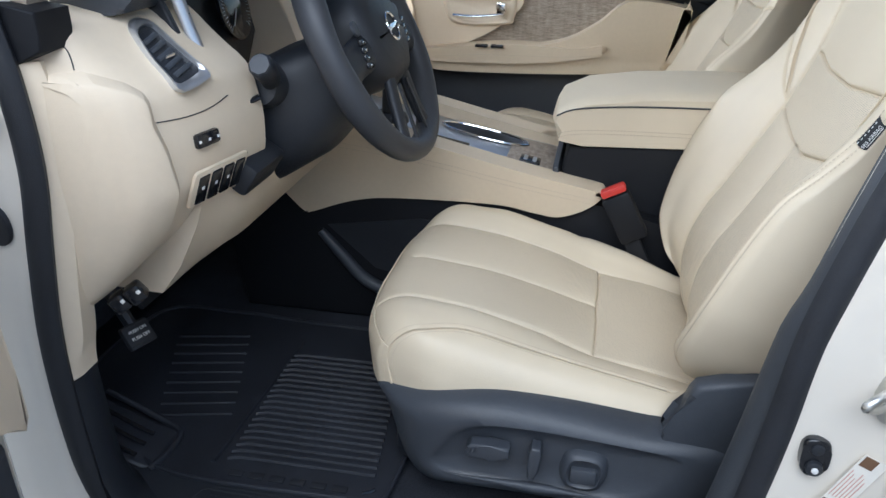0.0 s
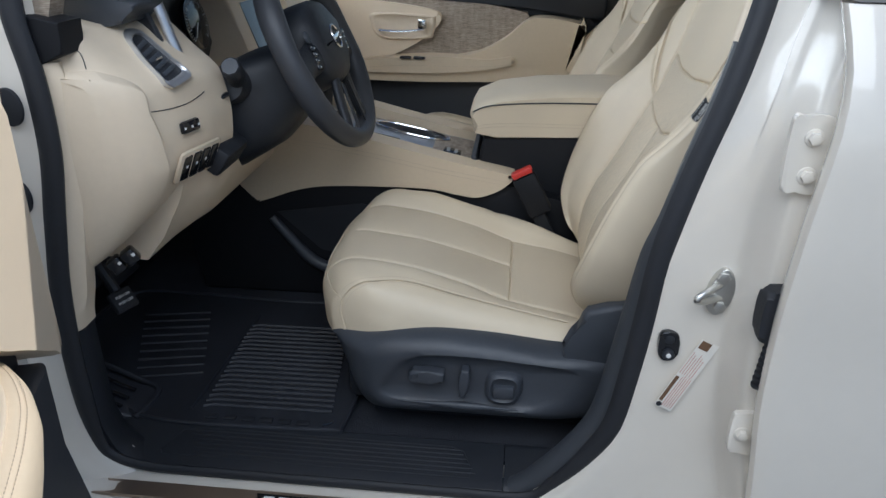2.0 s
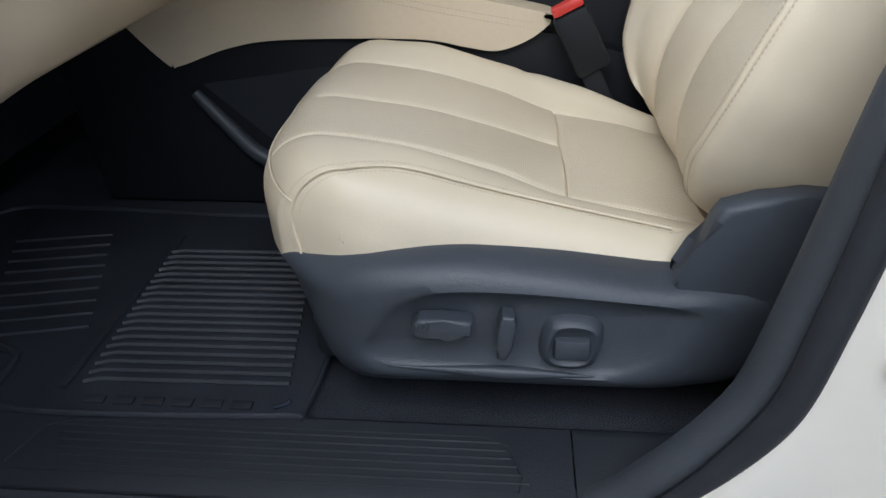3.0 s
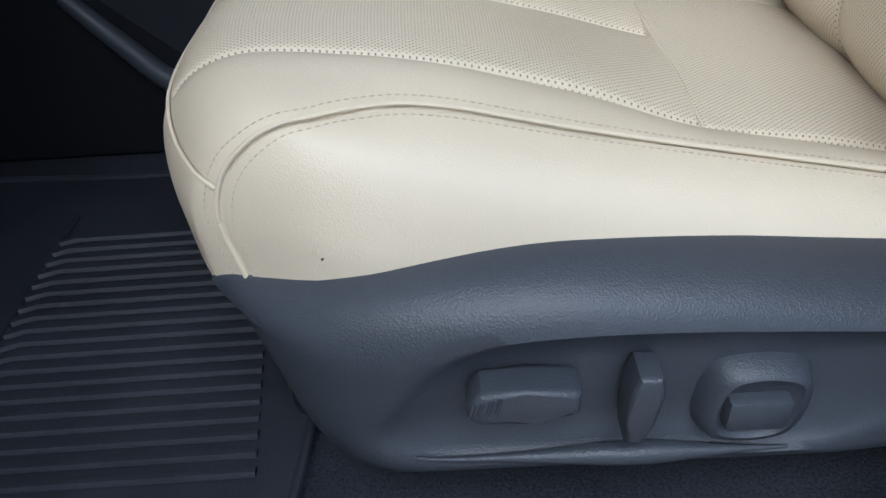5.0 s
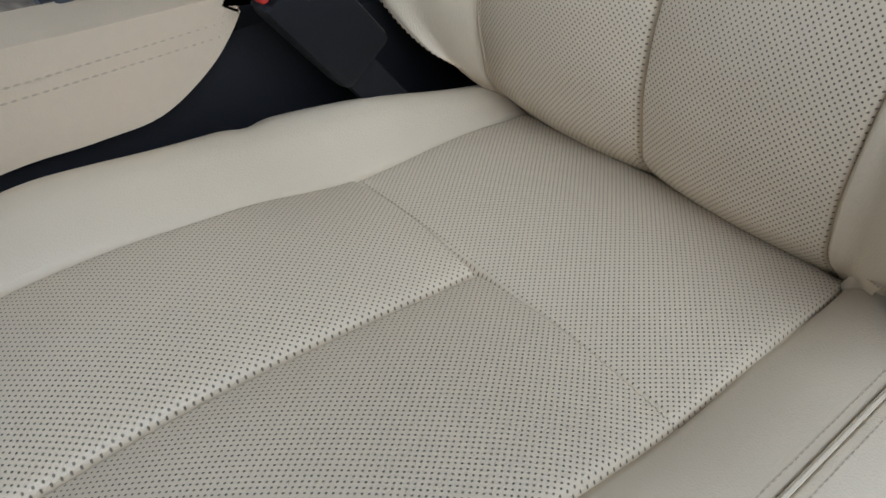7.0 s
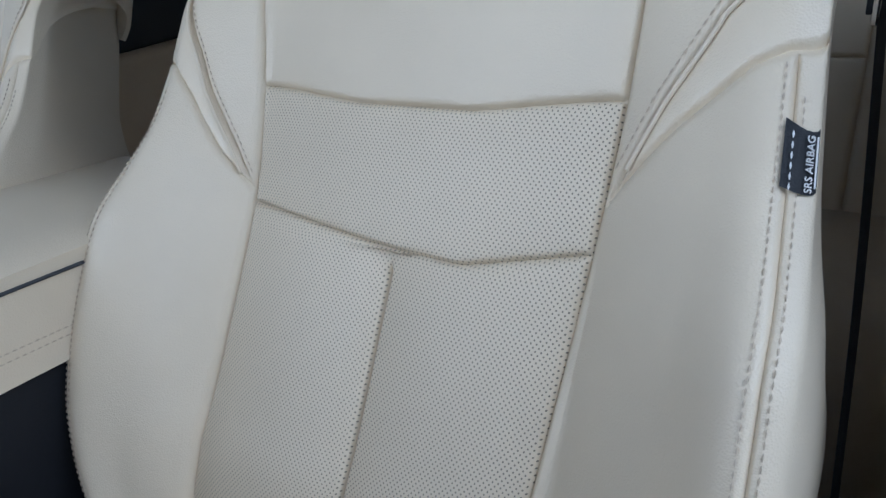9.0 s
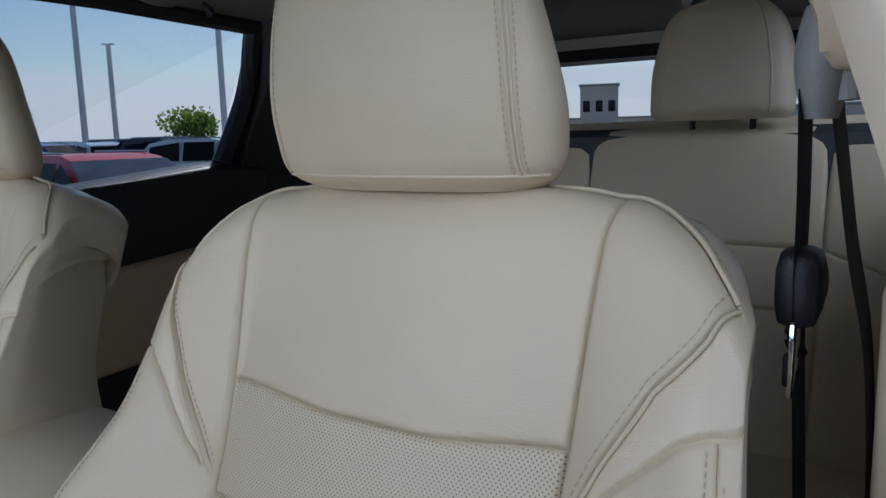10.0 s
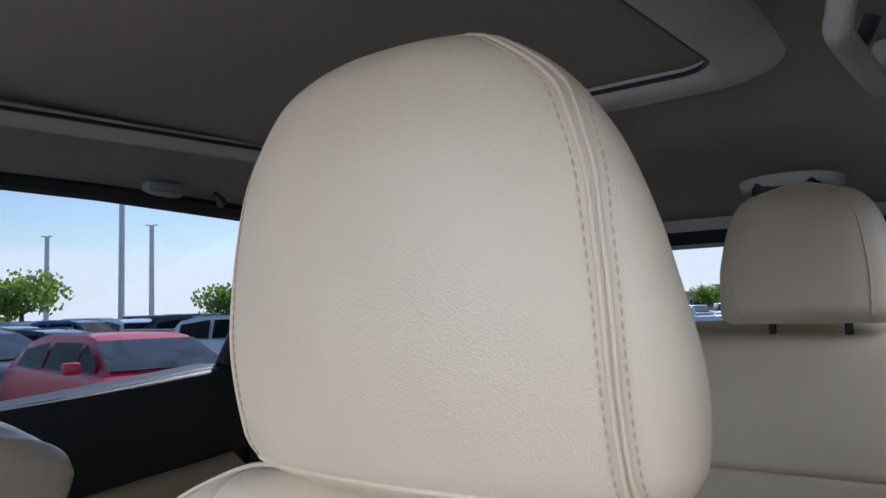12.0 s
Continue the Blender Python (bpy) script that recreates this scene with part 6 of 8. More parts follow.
# ---- centre console ----
con = thing("centre_console", "beige and silver centre console between the front seats", "console", (0.0, -0.01, 0.48))
LOWER = [(-0.50, 0.478), (0.60, 0.478), (0.60, 0.70), (0.42, 0.73), (0.25, 0.775), (0.10, 0.79), (-0.15, 0.79), (-0.33, 0.74), (-0.42, 0.80), (-0.56, 0.86)]
for s, y in ((-1, -0.160), (1, 0.140)):
    tun = part("tunnel_panel", slab(LOWER, "xz", y, y - s * 0.10, 0.008), M_DEEP, con, "black plastic lower console panel")
    panel = [(-0.410, 0.800), (-0.395, 0.775), (-0.345, 0.724), (-0.325, 0.722), (-0.24, 0.752), (-0.15, 0.765), (0.043, 0.768), (0.12, 0.757), (0.165, 0.752), (0.205, 0.765), (0.232, 0.783), (0.246, 0.800), (0.236, 0.808), (0.12, 0.831), (-0.04, 0.868), (-0.14, 0.892), (-0.22, 0.905), (-0.30, 0.925), (-0.40, 0.95), (-0.46, 0.92)]
    side = part("side_panel", slab(spline(panel, 120, True), "xz", y + s * 0.014, y - s * 0.045, 0.012), M_BEIGE_SOFT, con, "beige padded console side with stitching", 50)
    line = spline([(-0.36, y + s * 0.0145, 0.885), (-0.27, y + s * 0.0145, 0.872), (-0.18, y + s * 0.0145, 0.862), (-0.06, y + s * 0.0145, 0.843), (0.08, y + s * 0.0145, 0.816), (0.232, y + s * 0.0135, 0.792)], 70)
    part("stitching", stitches(line, 0.006, 0.0044, 0.0008), M_THREAD, side)
    part("stitching", stitches([(x, yy, z - 0.009) for x, yy, z in line], 0.006, 0.0044, 0.0008), M_THREAD, side)
pocket = [(-0.312, 0.678), (-0.27, 0.628), (-0.22, 0.574), (-0.16, 0.552), (-0.10, 0.562), (-0.05, 0.594)]
part("pocket_lip", tube([(x, -0.168, z) for x, z in spline(pocket, 40)], [0.006 + 0.008 * math.sin(math.pi * (i + 6) / 52) for i in range(40)], 10), M_CHARCOAL, con, "dark grey storage pocket edge")
part("pocket_back", slab([(-0.30, 0.69), (-0.20, 0.60), (-0.10, 0.58), (0.0, 0.62), (0.05, 0.70), (-0.1, 0.72)], "xz", -0.1615, -0.158, 0.0), M_BLACK, con)
zt = lambda x: 0.847 - 0.20 * (x + 0.06) if x > -0.1 else 0.855 - 0.25 * (x + 0.1)
deck = []
for x in steps((-0.34, 0.150, 20)):
    deck.append([(x, -0.125, zt(x) - 0.06), (x, -0.125, zt(x) - 0.004), (x, -0.118, zt(x)), (x, 0.098, zt(x)), (x, 0.105, zt(x) - 0.004), (x, 0.105, zt(x) - 0.06)])
deck = part("deck", loft(deck), M_SILVER, con, "satin silver console deck", 40)
part("oak_inlay", slab([(0.045, -0.10), (0.146, -0.10), (0.146, 0.085), (0.045, 0.085)], "xy", 0.80, 0.801, 0.0), M_WOOD, deck)
tilt_deck = euler(0, 11.3, 0)
part("oak_inlay", box((0.098, -0.01, zt(0.098) + 0.0012), (0.095, 0.19, 0.002), 0.0006, tilt_deck), M_WOOD, deck)
bm = bmesh.new()
cup = spline([(-0.10, 0.045, 0), (-0.07, 0.020, 0), (0.0, 0.012, 0), (0.06, 0.022, 0), (0.085, 0.045, 0), (0.06, 0.068, 0), (0.0, 0.078, 0), (-0.07, 0.070, 0)], 60, True)
on_deck = lambda x, y, h: (x, y, zt(x) + h)
add_loft(bm, [[on_deck(-0.005 + (x + 0.005) * k, 0.045 + (y - 0.045) * k, h) for x, y, _ in cup] for k, h in ((1.0, 0.0032), (0.93, 0.0034), (0.5, 0.0032), (0.02, 0.0032))])
cups = part("cup_holder", bm, M_BLACK, con, "black oval cup holder")
part("cup_rim", tube([on_deck(x, y, 0.004) for x, y, _ in cup], 0.0028, 8, True), M_CHROME, cups)
part("gear_slot", box((-0.10, -0.065, zt(-0.10) + 0.001), (0.15, 0.045, 0.008), 0.003, tilt_deck), M_BLACK_GLOSS, con)
part("tray", box((-0.065, -0.082, zt(-0.065) + 0.002), (0.115, 0.028, 0.007), 0.003, tilt_deck), M_BRONZE, con, "bronze toned shift surround")
usb = part("usb_socket", box((0.098, -0.045, zt(0.098) + 0.003), (0.042, 0.040, 0.006), 0.003, tilt_deck), M_BLACK_GLOSS, con, "black socket panel with two ports")
for dx in (-0.009, 0.009):
    part("port", box((0.098 + dx, -0.045, zt(0.098 + dx) + 0.0062), (0.008, 0.026, 0.002), 0.0005, tilt_deck), M_SILVER, usb)
part("shift_boot", disc((-0.20, -0.045, zt(-0.20)), (0, 0, 1), 0.045, 0.02, 28, 0.015), M_BLACK_HIDE, con)
part("shift_lever", tube([(-0.20, -0.045, zt(-0.20)), (-0.195, -0.045, zt(-0.20) + 0.07), (-0.185, -0.045, zt(-0.20) + 0.10)], [0.010, 0.012, 0.020], 14), M_BLACK_HIDE, con)
part("start_button", disc((-0.285, -0.11, 0.915), (0.7, -0.3, 0.6), 0.017, 0.010, 28, 0.003), M_SILVER, con, "round silver start button")
for y in (-0.126, 0.106):
    part("deck_rim", tube([(x, y, zt(x) + 0.004) for x in steps((-0.30, 0.15, 14))], 0.0055, 8), M_BEIGE_SOFT, con)
part("deck_end", slab([(0.148, 0.70), (0.162, 0.70), (0.166, 0.80), (0.158, 0.835), (0.148, 0.832)], "xz", -0.122, 0.102, 0.004), M_GREY, con)
rear = [(0.16, 0.48), (0.60, 0.48), (0.62, 0.90), (0.60, 0.905), (0.175, 0.875), (0.165, 0.83)]
part("console_bin", slab(rear, "xz", -0.118, 0.098, 0.010), M_DEEP, con, "black console bin under the armrest")
rows = []
for y in steps((-0.128, 0.108, 18)):
    t = (y + 0.01) / 0.118
    r = math.sqrt(max(0.0, 1 - abs(t) ** 4))
    k = 0.008 * (1 - r)
    rows.append([(0.145 + k * 2, y, 0.905), (0.140 + k, y, 0.925), (0.150 + k, y, 0.945 - k), (0.20, y, 0.968 - k * 1.5), (0.30, y, 0.982 - k * 1.5), (0.45, y, 0.988 - k * 1.5), (0.60, y, 0.985 - k), (0.625, y, 0.96), (0.62, y, 0.885 + k), (0.45, y, 0.880 + k), (0.20, y, 0.872 + k), (0.155, y, 0.880 + k)])
arm = part("armrest", loft(rows), M_LEATHER, con, "ivory leather armrest lid", 60)
part("armrest_gap", tube(spline([(0.150, -0.1285, 0.935), (0.19, -0.1290, 0.950), (0.30, -0.1290, 0.959), (0.45, -0.129, 0.962), (0.60, -0.129, 0.962)], 40), 0.0016, 6), M_BLACK, arm)
line = spline([(0.150, -0.1283, 0.895), (0.17, -0.1285, 0.906), (0.24, -0.1285, 0.912), (0.40, -0.1285, 0.914), (0.60, -0.1285, 0.914)], 50)
part("stitching", stitches(line, 0.006, 0.0044, 0.0008), M_THREAD, arm)
part("stitching", stitches([(x, y, z - 0.007) for x, y, z in line], 0.006, 0.0044, 0.0008), M_THREAD, arm)

# seat belt buckles
for y0, s in ((-0.200, 1), (0.175, -1)):
    buckle = thing("seat_belt_buckle", "black seat belt buckle with a red button", "buckle", (0.30, y0, 0.62), "belt buckles")
    lean = euler(0, -28, 0)
    part("buckle_body", box((0.288, y0, 0.775), (0.052, 0.030, 0.095), 0.007, lean), M_DEEP, buckle)
    part("release_button", box((0.263, y0, 0.824), (0.046, 0.024, 0.014), 0.004, lean), M_RED, buckle, "red release button")
    part("buckle_stalk", box((0.325, y0, 0.69), (0.03, 0.012, 0.12), 0.004, lean), M_DEEP, buckle)

# ---- doors, roof lining, rear cabin ----
# driver's door, standing wide
TH = radians(68)
D0, DZ = Vector((-0.32, -1.005, 0)), 0.065
DA, DN = Vector((math.cos(TH), -math.sin(TH), 0)), Vector((math.sin(TH), math.cos(TH), 0))
door = thing("driver_door", "open white driver's door with beige lining and oak trim", "car door", tuple(D0 + Vector((0, 0, 0.3))))


def on_door(along, z, out=0.0):
    """A place on the open door's lining: distance from the hinge edge, height, and how far it stands out to the cabin."""
    p = D0 + DA * along + DN * out
    return (p.x, p.y, z + DZ)


def door_slab(outline, d0, d1, bevel, name, material, parent, label="", segments=3):
    bm = slab(outline, "xz", d0, d1, bevel, segments)
    for v in bm.verts:
        v.co = Vector(on_door(v.co.x, v.co.z, v.co.y))
    return part(name, bm, material, parent, label)


shell = door_slab([(-0.12, 0.40), (-0.07, 0.30), (0.98, 0.30), (1.02, 0.55), (1.0, 1.16), (0.0, 1.17), (-0.12, 1.12)], -0.15, -0.055, 0.02, "door_shell", M_PAINT, door, "white painted door shell")
door_slab([(-0.085, 0.43), (-0.06, 0.41), (0.96, 0.41), (0.98, 0.80), (0.5, 0.80), (0.0, 0.745), (0.012, 0.62), (-0.04, 0.52)], -0.055, -0.004, 0.008, "lower_lining", M_GREY, door, "dark grey lower door lining")
door_slab(spline([(-0.030, 0.752), (0.011, 0.766), (0.15, 0.848), (0.314, 0.930), (0.6, 0.95), (0.97, 0.96), (0.98, 1.0), (0.96, 1.13), (0.5, 1.118), (0.08, 1.105), (-0.01, 1.085), (-0.020, 0.93)], 90, True), -0.05, 0.010, 0.010, "upper_lining", M_BEIGE, door, "beige upper door lining")
door_slab([(-0.012, 1.098), (0.06, 1.118), (0.25, 1.12), (0.95, 1.135), (0.95, 1.165), (0.20, 1.165), (0.0, 1.155)], -0.045, 0.008, 0.005, "oak_inlay", M_WOOD, door, "grey oak veneer door inlay")
door_slab([(-0.01, 1.16), (0.96, 1.166), (0.96, 1.205), (0.02, 1.205)], -0.06, 0.014, 0.012, "window_ledge", M_BLACK, door)
door_slab([(0.0, 0.73), (0.97, 0.73), (0.97, 0.98), (0.30, 0.96), (0.0, 0.80)], -0.055, -0.036, 0.0, "pull_recess", M_BLACK, door)
keys = door_slab([(0.105, 0.965), (0.155, 0.965), (0.155, 1.06), (0.105, 1.06)], 0.004, 0.0085, 0.0, "seat_memory_panel", M_BEIGE, door)
for i, word in enumerate(("SET", "1", "2")):
    z = 1.040 - 0.026 * i
    b = door_slab([(0.114, z - 0.010), (0.144, z - 0.010), (0.144, z + 0.010), (0.114, z + 0.010)], 0.008, 0.016, 0.003, "memory_button", M_BLACK_GLOSS, keys, "black seat memory button")
    m = frame_matrix(on_door(0.129, z, 0.0165), -DA, (0, 0, 1))
    part("lettering", text_mesh(word, 0.011, m, 0.0003), M_WHITE, b)
ARM = spline([(0.115, -0.045), (0.120, -0.012), (0.150, 0.012), (0.195, 0.032), (0.25, 0.045), (0.345, 0.053), (0.60, 0.058), (0.82, 0.050), (0.87, 0.02), (0.87, -0.045), (0.6, -0.05), (0.3, -0.05)], 110, True)


def arm_ring(inset, z):
    """The armrest's plan drawn in by a margin, at a height."""
    out = []
    m = len(ARM)
    for i in range(m):
        (a0, d0), (a1, d1) = ARM[i - 1], ARM[(i + 1) % m]
        run = math.hypot(a1 - a0, d1 - d0)
        nx, ny = (d1 - d0) / run, -(a1 - a0) / run
        out.append(on_door(ARM[i][0] + nx * inset, z, ARM[i][1] + ny * inset))
    return out


arm = part("armrest", loft([arm_ring(0.020, 0.70), arm_ring(0.006, 0.76), arm_ring(0.0, 0.795), arm_ring(0.001, 0.812), arm_ring(0.006, 0.823), arm_ring(0.014, 0.829), arm_ring(0.024, 0.830)]), M_BEIGE_SOFT, door, "beige stitched door armrest", 60)
plate = part("switch_plate", loft([arm_ring(0.0235, 0.826), arm_ring(0.0245, 0.8335), arm_ring(0.027, 0.8345), arm_ring(0.030, 0.834)]), M_BEIGE, arm, "beige plate with the window switches", 60)
for inset, z in ((0.008, 0.8262), (0.013, 0.8292)):
    part("stitching", stitches(arm_ring(inset, z)[2:70], 0.006, 0.0044, 0.0007), M_THREAD, arm)
for a, d, w, l in ((0.165, -0.024, 0.024, 0.014), (0.190, -0.022, 0.020, 0.016), (0.236, -0.020, 0.022, 0.024), (0.282, -0.018, 0.022, 0.024), (0.328, -0.018, 0.022, 0.024)):
    b = box(on_door(a, 0.838, d), (l, w, 0.012), 0.004, euler(0, 0, -68))
    key = part("window_switch", b, M_BLACK_GLOSS, plate, "black window switch")
    part("bar", box(on_door(a, 0.8442, d), (0.004, 0.004, 0.0006), 0.0, euler(0, 0, -68)), M_WHITE, key)
bm = bmesh.new()
f = bm.faces.new([bm.verts.new(on_door(a, z, d)) for a, z, d in ((0.05, 1.20, -0.05), (0.96, 1.20, -0.05), (0.90, 1.52, 0.10), (0.62, 1.54, 0.11))])
bmesh.ops.solidify(bm, geom=[f], thickness=0.004)
pane = part("window_pane", bm, M_GLASS, door, "clear door window")
pane.visible_shadow = False
for p, q in (((0.04, 1.20, -0.05), (0.62, 1.55, 0.11)), ((0.62, 1.55, 0.11), (0.92, 1.53, 0.10)), ((0.92, 1.53, 0.10), (0.98, 1.20, -0.05))):
    part("window_frame", tube([on_door(*p), on_door(*q)], 0.018, 8), M_BLACK, door)
part("lower_seal", tube([on_door(a, z, -0.03) for a, z in ((-0.02, 0.62), (0.005, 0.46), (0.03, 0.385), (0.10, 0.36), (0.9, 0.36))], 0.011, 8), M_RUBBER, door)
bm = box((0, 0, 0), (0.20, 0.12, 0.15), 0.04, None, 4)
bmesh.ops.transform(bm, verts=bm.verts[:], matrix=Matrix.Translation(on_door(0.10, 1.23, -0.22)) @ Matrix.Rotation(-TH, 4, "Z"))
part("wing_mirror", bm, M_PAINT, door, "white painted wing mirror")

# passenger door lining
pdoor = thing("passenger_door", "closed passenger door lined in beige with oak trim", "car door", (0.0, 0.70, 0.4))
PY = 0.66


def far_slab(outline, y0, y1, bevel, name, material, parent, label="", n=0):
    return part(name, slab(spline(outline, n, True) if n else outline, "xz", y0, y1, bevel), material, parent, label, 50)


far_slab([(-0.64, 0.42), (0.58, 0.42), (0.60, 1.18), (-0.62, 1.13)], 0.69, 0.80, 0.01, "door_shell", M_BLACK, pdoor)
far_slab([(-0.60, 0.46), (0.56, 0.46), (0.56, 0.90), (-0.56, 0.86)], 0.665, 0.70, 0.01, "lower_lining", M_GREY, pdoor, "dark grey lower door lining")
far_slab([(-0.60, 1.125), (-0.37, 1.150), (0.10, 1.168), (0.50, 1.188), (0.50, 1.03), (0.44, 1.06), (0.24, 1.075), (-0.2, 1.10)], 0.655, 0.70, 0.012, "window_ledge", M_BLACK, pdoor, "black upper door ledge")
far_slab([(-0.62, 1.105), (-0.40, 1.120), (-0.1, 1.105), (0.10, 1.085), (0.24, 1.062), (0.262, 1.052), (0.26, 1.00), (0.18, 0.93), (0.05, 0.90), (-0.20, 0.87), (-0.26, 0.87), (-0.4, 1.0)], 0.657, 0.70, 0.006, "oak_inlay", M_WOOD, pdoor, "grey oak veneer door inlay", 110)
far_slab([(-0.62, 1.075), (-0.42, 1.098), (-0.20, 1.085), (-0.03, 1.062), (-0.005, 1.035), (-0.03, 1.00), (-0.10, 0.95), (-0.22, 0.90), (-0.34, 0.89), (-0.62, 0.92)], 0.640, 0.70, 0.012, "upper_lining", M_BEIGE, pdoor, "beige upper door lining", 100)
far_slab([(-0.28, 0.878), (-0.10, 0.912), (0.02, 0.925), (0.12, 0.945), (0.20, 0.990), (0.26, 1.040), (0.32, 1.050), (0.42, 1.035), (0.435, 1.02), (0.40, 0.88), (0.30, 0.862), (0.0, 0.850), (-0.22, 0.850), (-0.27, 0.862)], 0.600, 0.70, 0.022, "armrest", M_BEIGE_SOFT, pdoor, "beige padded door armrest", 120)
far_slab([(-0.30, 0.905), (-0.05, 0.930), (0.14, 0.925), (0.22, 0.935), (0.20, 0.905), (0.0, 0.880), (-0.28, 0.880)], 0.585, 0.66, 0.012, "armrest_top", M_BEIGE_SOFT, pdoor, "", 80)
for x in (-0.108, -0.065):
    part("window_switch", box((x, 0.585, 0.925), (0.036, 0.018, 0.008), 0.003), M_BLACK_GLOSS, pdoor, "black window switch")
part("stitching", stitches(spline([(-0.26, 0.569, 0.892), (-0.1, 0.5685, 0.904), (0.1, 0.569, 0.905), (0.20, 0.57, 0.912)], 50), 0.006, 0.0044, 0.0008), M_THREAD, pdoor)
cupo = spline([(-0.20, 1.045), (-0.05, 1.042), (-0.035, 1.03), (-0.04, 0.995), (-0.055, 0.98), (-0.15, 0.975), (-0.195, 0.985), (-0.21, 1.015)], 60, True)
cc = (-0.12, 1.011)
rings = [[(cc[0] + (x - cc[0]) * k, y, cc[1] + (z - cc[1]) * k) for x, z in cupo] for k, y in ((1.16, 0.642), (1.12, 0.634), (1.0, 0.632), (0.92, 0.637), (0.88, 0.639), (0.02, 0.6395))]
cupp = part("handle_cup", loft(rings), M_BEIGE, pdoor, "", 60)
part("door_handle", tube(spline([(-0.195, 0.618, 1.000), (-0.14, 0.612, 0.998), (-0.09, 0.614, 1.001), (-0.055, 0.618, 1.006)], 20), [0.0055] * 20, 10, flat=0.8), M_CHROME, cupp, "chrome inner door handle")
part("lock_knob", box((-0.062, 0.620, 1.022), (0.028, 0.020, 0.030), 0.006), M_CHROME, cupp)
bm = bmesh.new()
f = bm.faces.new([bm.verts.new(p) for p in ((-0.50, 0.74, 1.13), (0.55, 0.74, 1.18), (0.50, 0.64, 1.54), (0.0, 0.64, 1.50), (-0.25, 0.66, 1.36))])
bmesh.ops.solidify(bm, geom=[f], thickness=0.004)
part("window_pane", bm, M_GLASS, pdoor, "clear passenger window").visible_shadow = False
wm = thing("wing_mirror", "white wing mirror outside the passenger window", "wing mirror", (-0.42, 0.95, 1.15))
bm = box((-0.43, 0.98, 1.22), (0.12, 0.22, 0.15), 0.05, None, 4)
part("mirror_housing", bm, M_PAINT, wm)
part("mirror_glass", box((-0.366, 0.98, 1.22), (0.006, 0.19, 0.12), 0.002), M_CHROME, wm)
part("mirror_foot", box((-0.44, 0.86, 1.15), (0.06, 0.14, 0.04), 0.012), M_BLACK, wm)
part("mirror_foot", box((-0.46, 0.80, 1.14), (0.12, 0.06, 0.05), 0.012), M_BLACK, wm)

# far side B-pillar and rear passenger door with its window
def far_pillar(name, x_low, x_high, wide, z0, z1, material, label=""):
    rows = []
    for i in range(13):
        t = i / 12
        z = z0 + (z1 - z0) * t
        x = x_low + (x_high - x_low) * t
        y = curve_at([(0.4, 0.71), (1.15, 0.70), (1.35, 0.66), (1.56, 0.60)], z)
        rows.append([(x - wide / 2, y + 0.07, z), (x - wide / 2, y + 0.01, z), (x - wide / 2 + 0.02, y, z), (x + wide / 2 - 0.02, y, z), (x + wide / 2, y + 0.01, z), (x + wide / 2, y + 0.07, z)])
    return part(name, loft(rows), material, car, label, 50)


far_pillar("pillar_trim_lower", 0.50, 0.56, 0.12, 0.47, 1.19, M_BLACK)
far_pillar("pillar_trim_upper", 0.56, 0.66, 0.10, 1.19, 1.58, M_BEIGE, "ivory upper pillar trim")
rdoor = thing("rear_passenger_door", "closed rear passenger door with a dark ledge", "car door", (1.0, 0.72, 0.4))
far_slab([(0.62, 0.42), (1.55, 0.42), (1.62, 0.9), (1.40, 1.22), (1.30, 1.235), (0.94, 1.20), (0.62, 1.185)], 0.70, 0.80, 0.01, "door_shell", M_BLACK, rdoor)
far_slab([(0.62, 0.80), (1.30, 0.84), (1.36, 1.0), (1.30, 1.06), (0.62, 1.0)], 0.655, 0.71, 0.02, "armrest", M_BEIGE_SOFT, rdoor, "beige rear door armrest")
far_slab([(0.60, 1.0), (1.40, 1.06), (1.42, 1.215), (1.30, 1.233), (0.94, 1.199), (0.60, 1.185)], 0.675, 0.72, 0.012, "window_ledge", M_BLACK, rdoor, "black rear door ledge")
part("window_frame", tube(spline([(1.30, 0.70, 1.23), (1.352, 0.695, 1.33), (1.384, 0.685, 1.42), (1.392, 0.665, 1.53)], 20), 0.022, 8), M_BLACK, rdoor)
part("window_frame", tube([(0.60, 0.655, 1.565), (1.0, 0.652, 1.560), (1.40, 0.66, 1.545)], 0.020, 8), M_BLACK, rdoor)
bm = bmesh.new()
f = bm.faces.new([bm.verts.new(p) for p in ((0.62, 0.735, 1.18), (1.30, 0.735, 1.225), (1.39, 0.66, 1.545), (0.66, 0.65, 1.57))])
bmesh.ops.solidify(bm, geom=[f], thickness=0.004)
part("window_pane", bm, M_TINT, rdoor, "lightly tinted rear window").visible_shadow = False
part("c_pillar_trim", loft([[(1.33 + d, y, z), (1.36 + d, y - 0.05, z), (1.72 + d, y - 0.07, z), (1.78 + d, y + 0.06, z)] for z, y, d in ((0.9, 0.74, 0.0), (1.18, 0.74, -0.01), (1.25, 0.735, 0.0), (1.40, 0.71, 0.06), (1.58, 0.64, 0.07))]), M_BLACK, car, "dark rear pillar trim")
for s in (1, -1):
    part("quarter_trim", slab([(1.5, 0.48), (2.42, 0.48), (2.42, 1.18), (2.10, 1.19), (1.75, 1.24), (1.5, 1.20)], "xz", s * 0.72, s * 0.80, 0.02), M_BLACK, car)
    part("d_pillar_trim", loft([[(2.28 - d, s * (0.56 - 0.0 * d), z), (2.22 - d, s * 0.62, z), (2.0 - d, s * 0.68, z), (2.35 - d, s * 0.72, z)] for z, d in ((1.16, -0.08), (1.3, 0.0), (1.58, 0.16))]), M_BLACK, car)
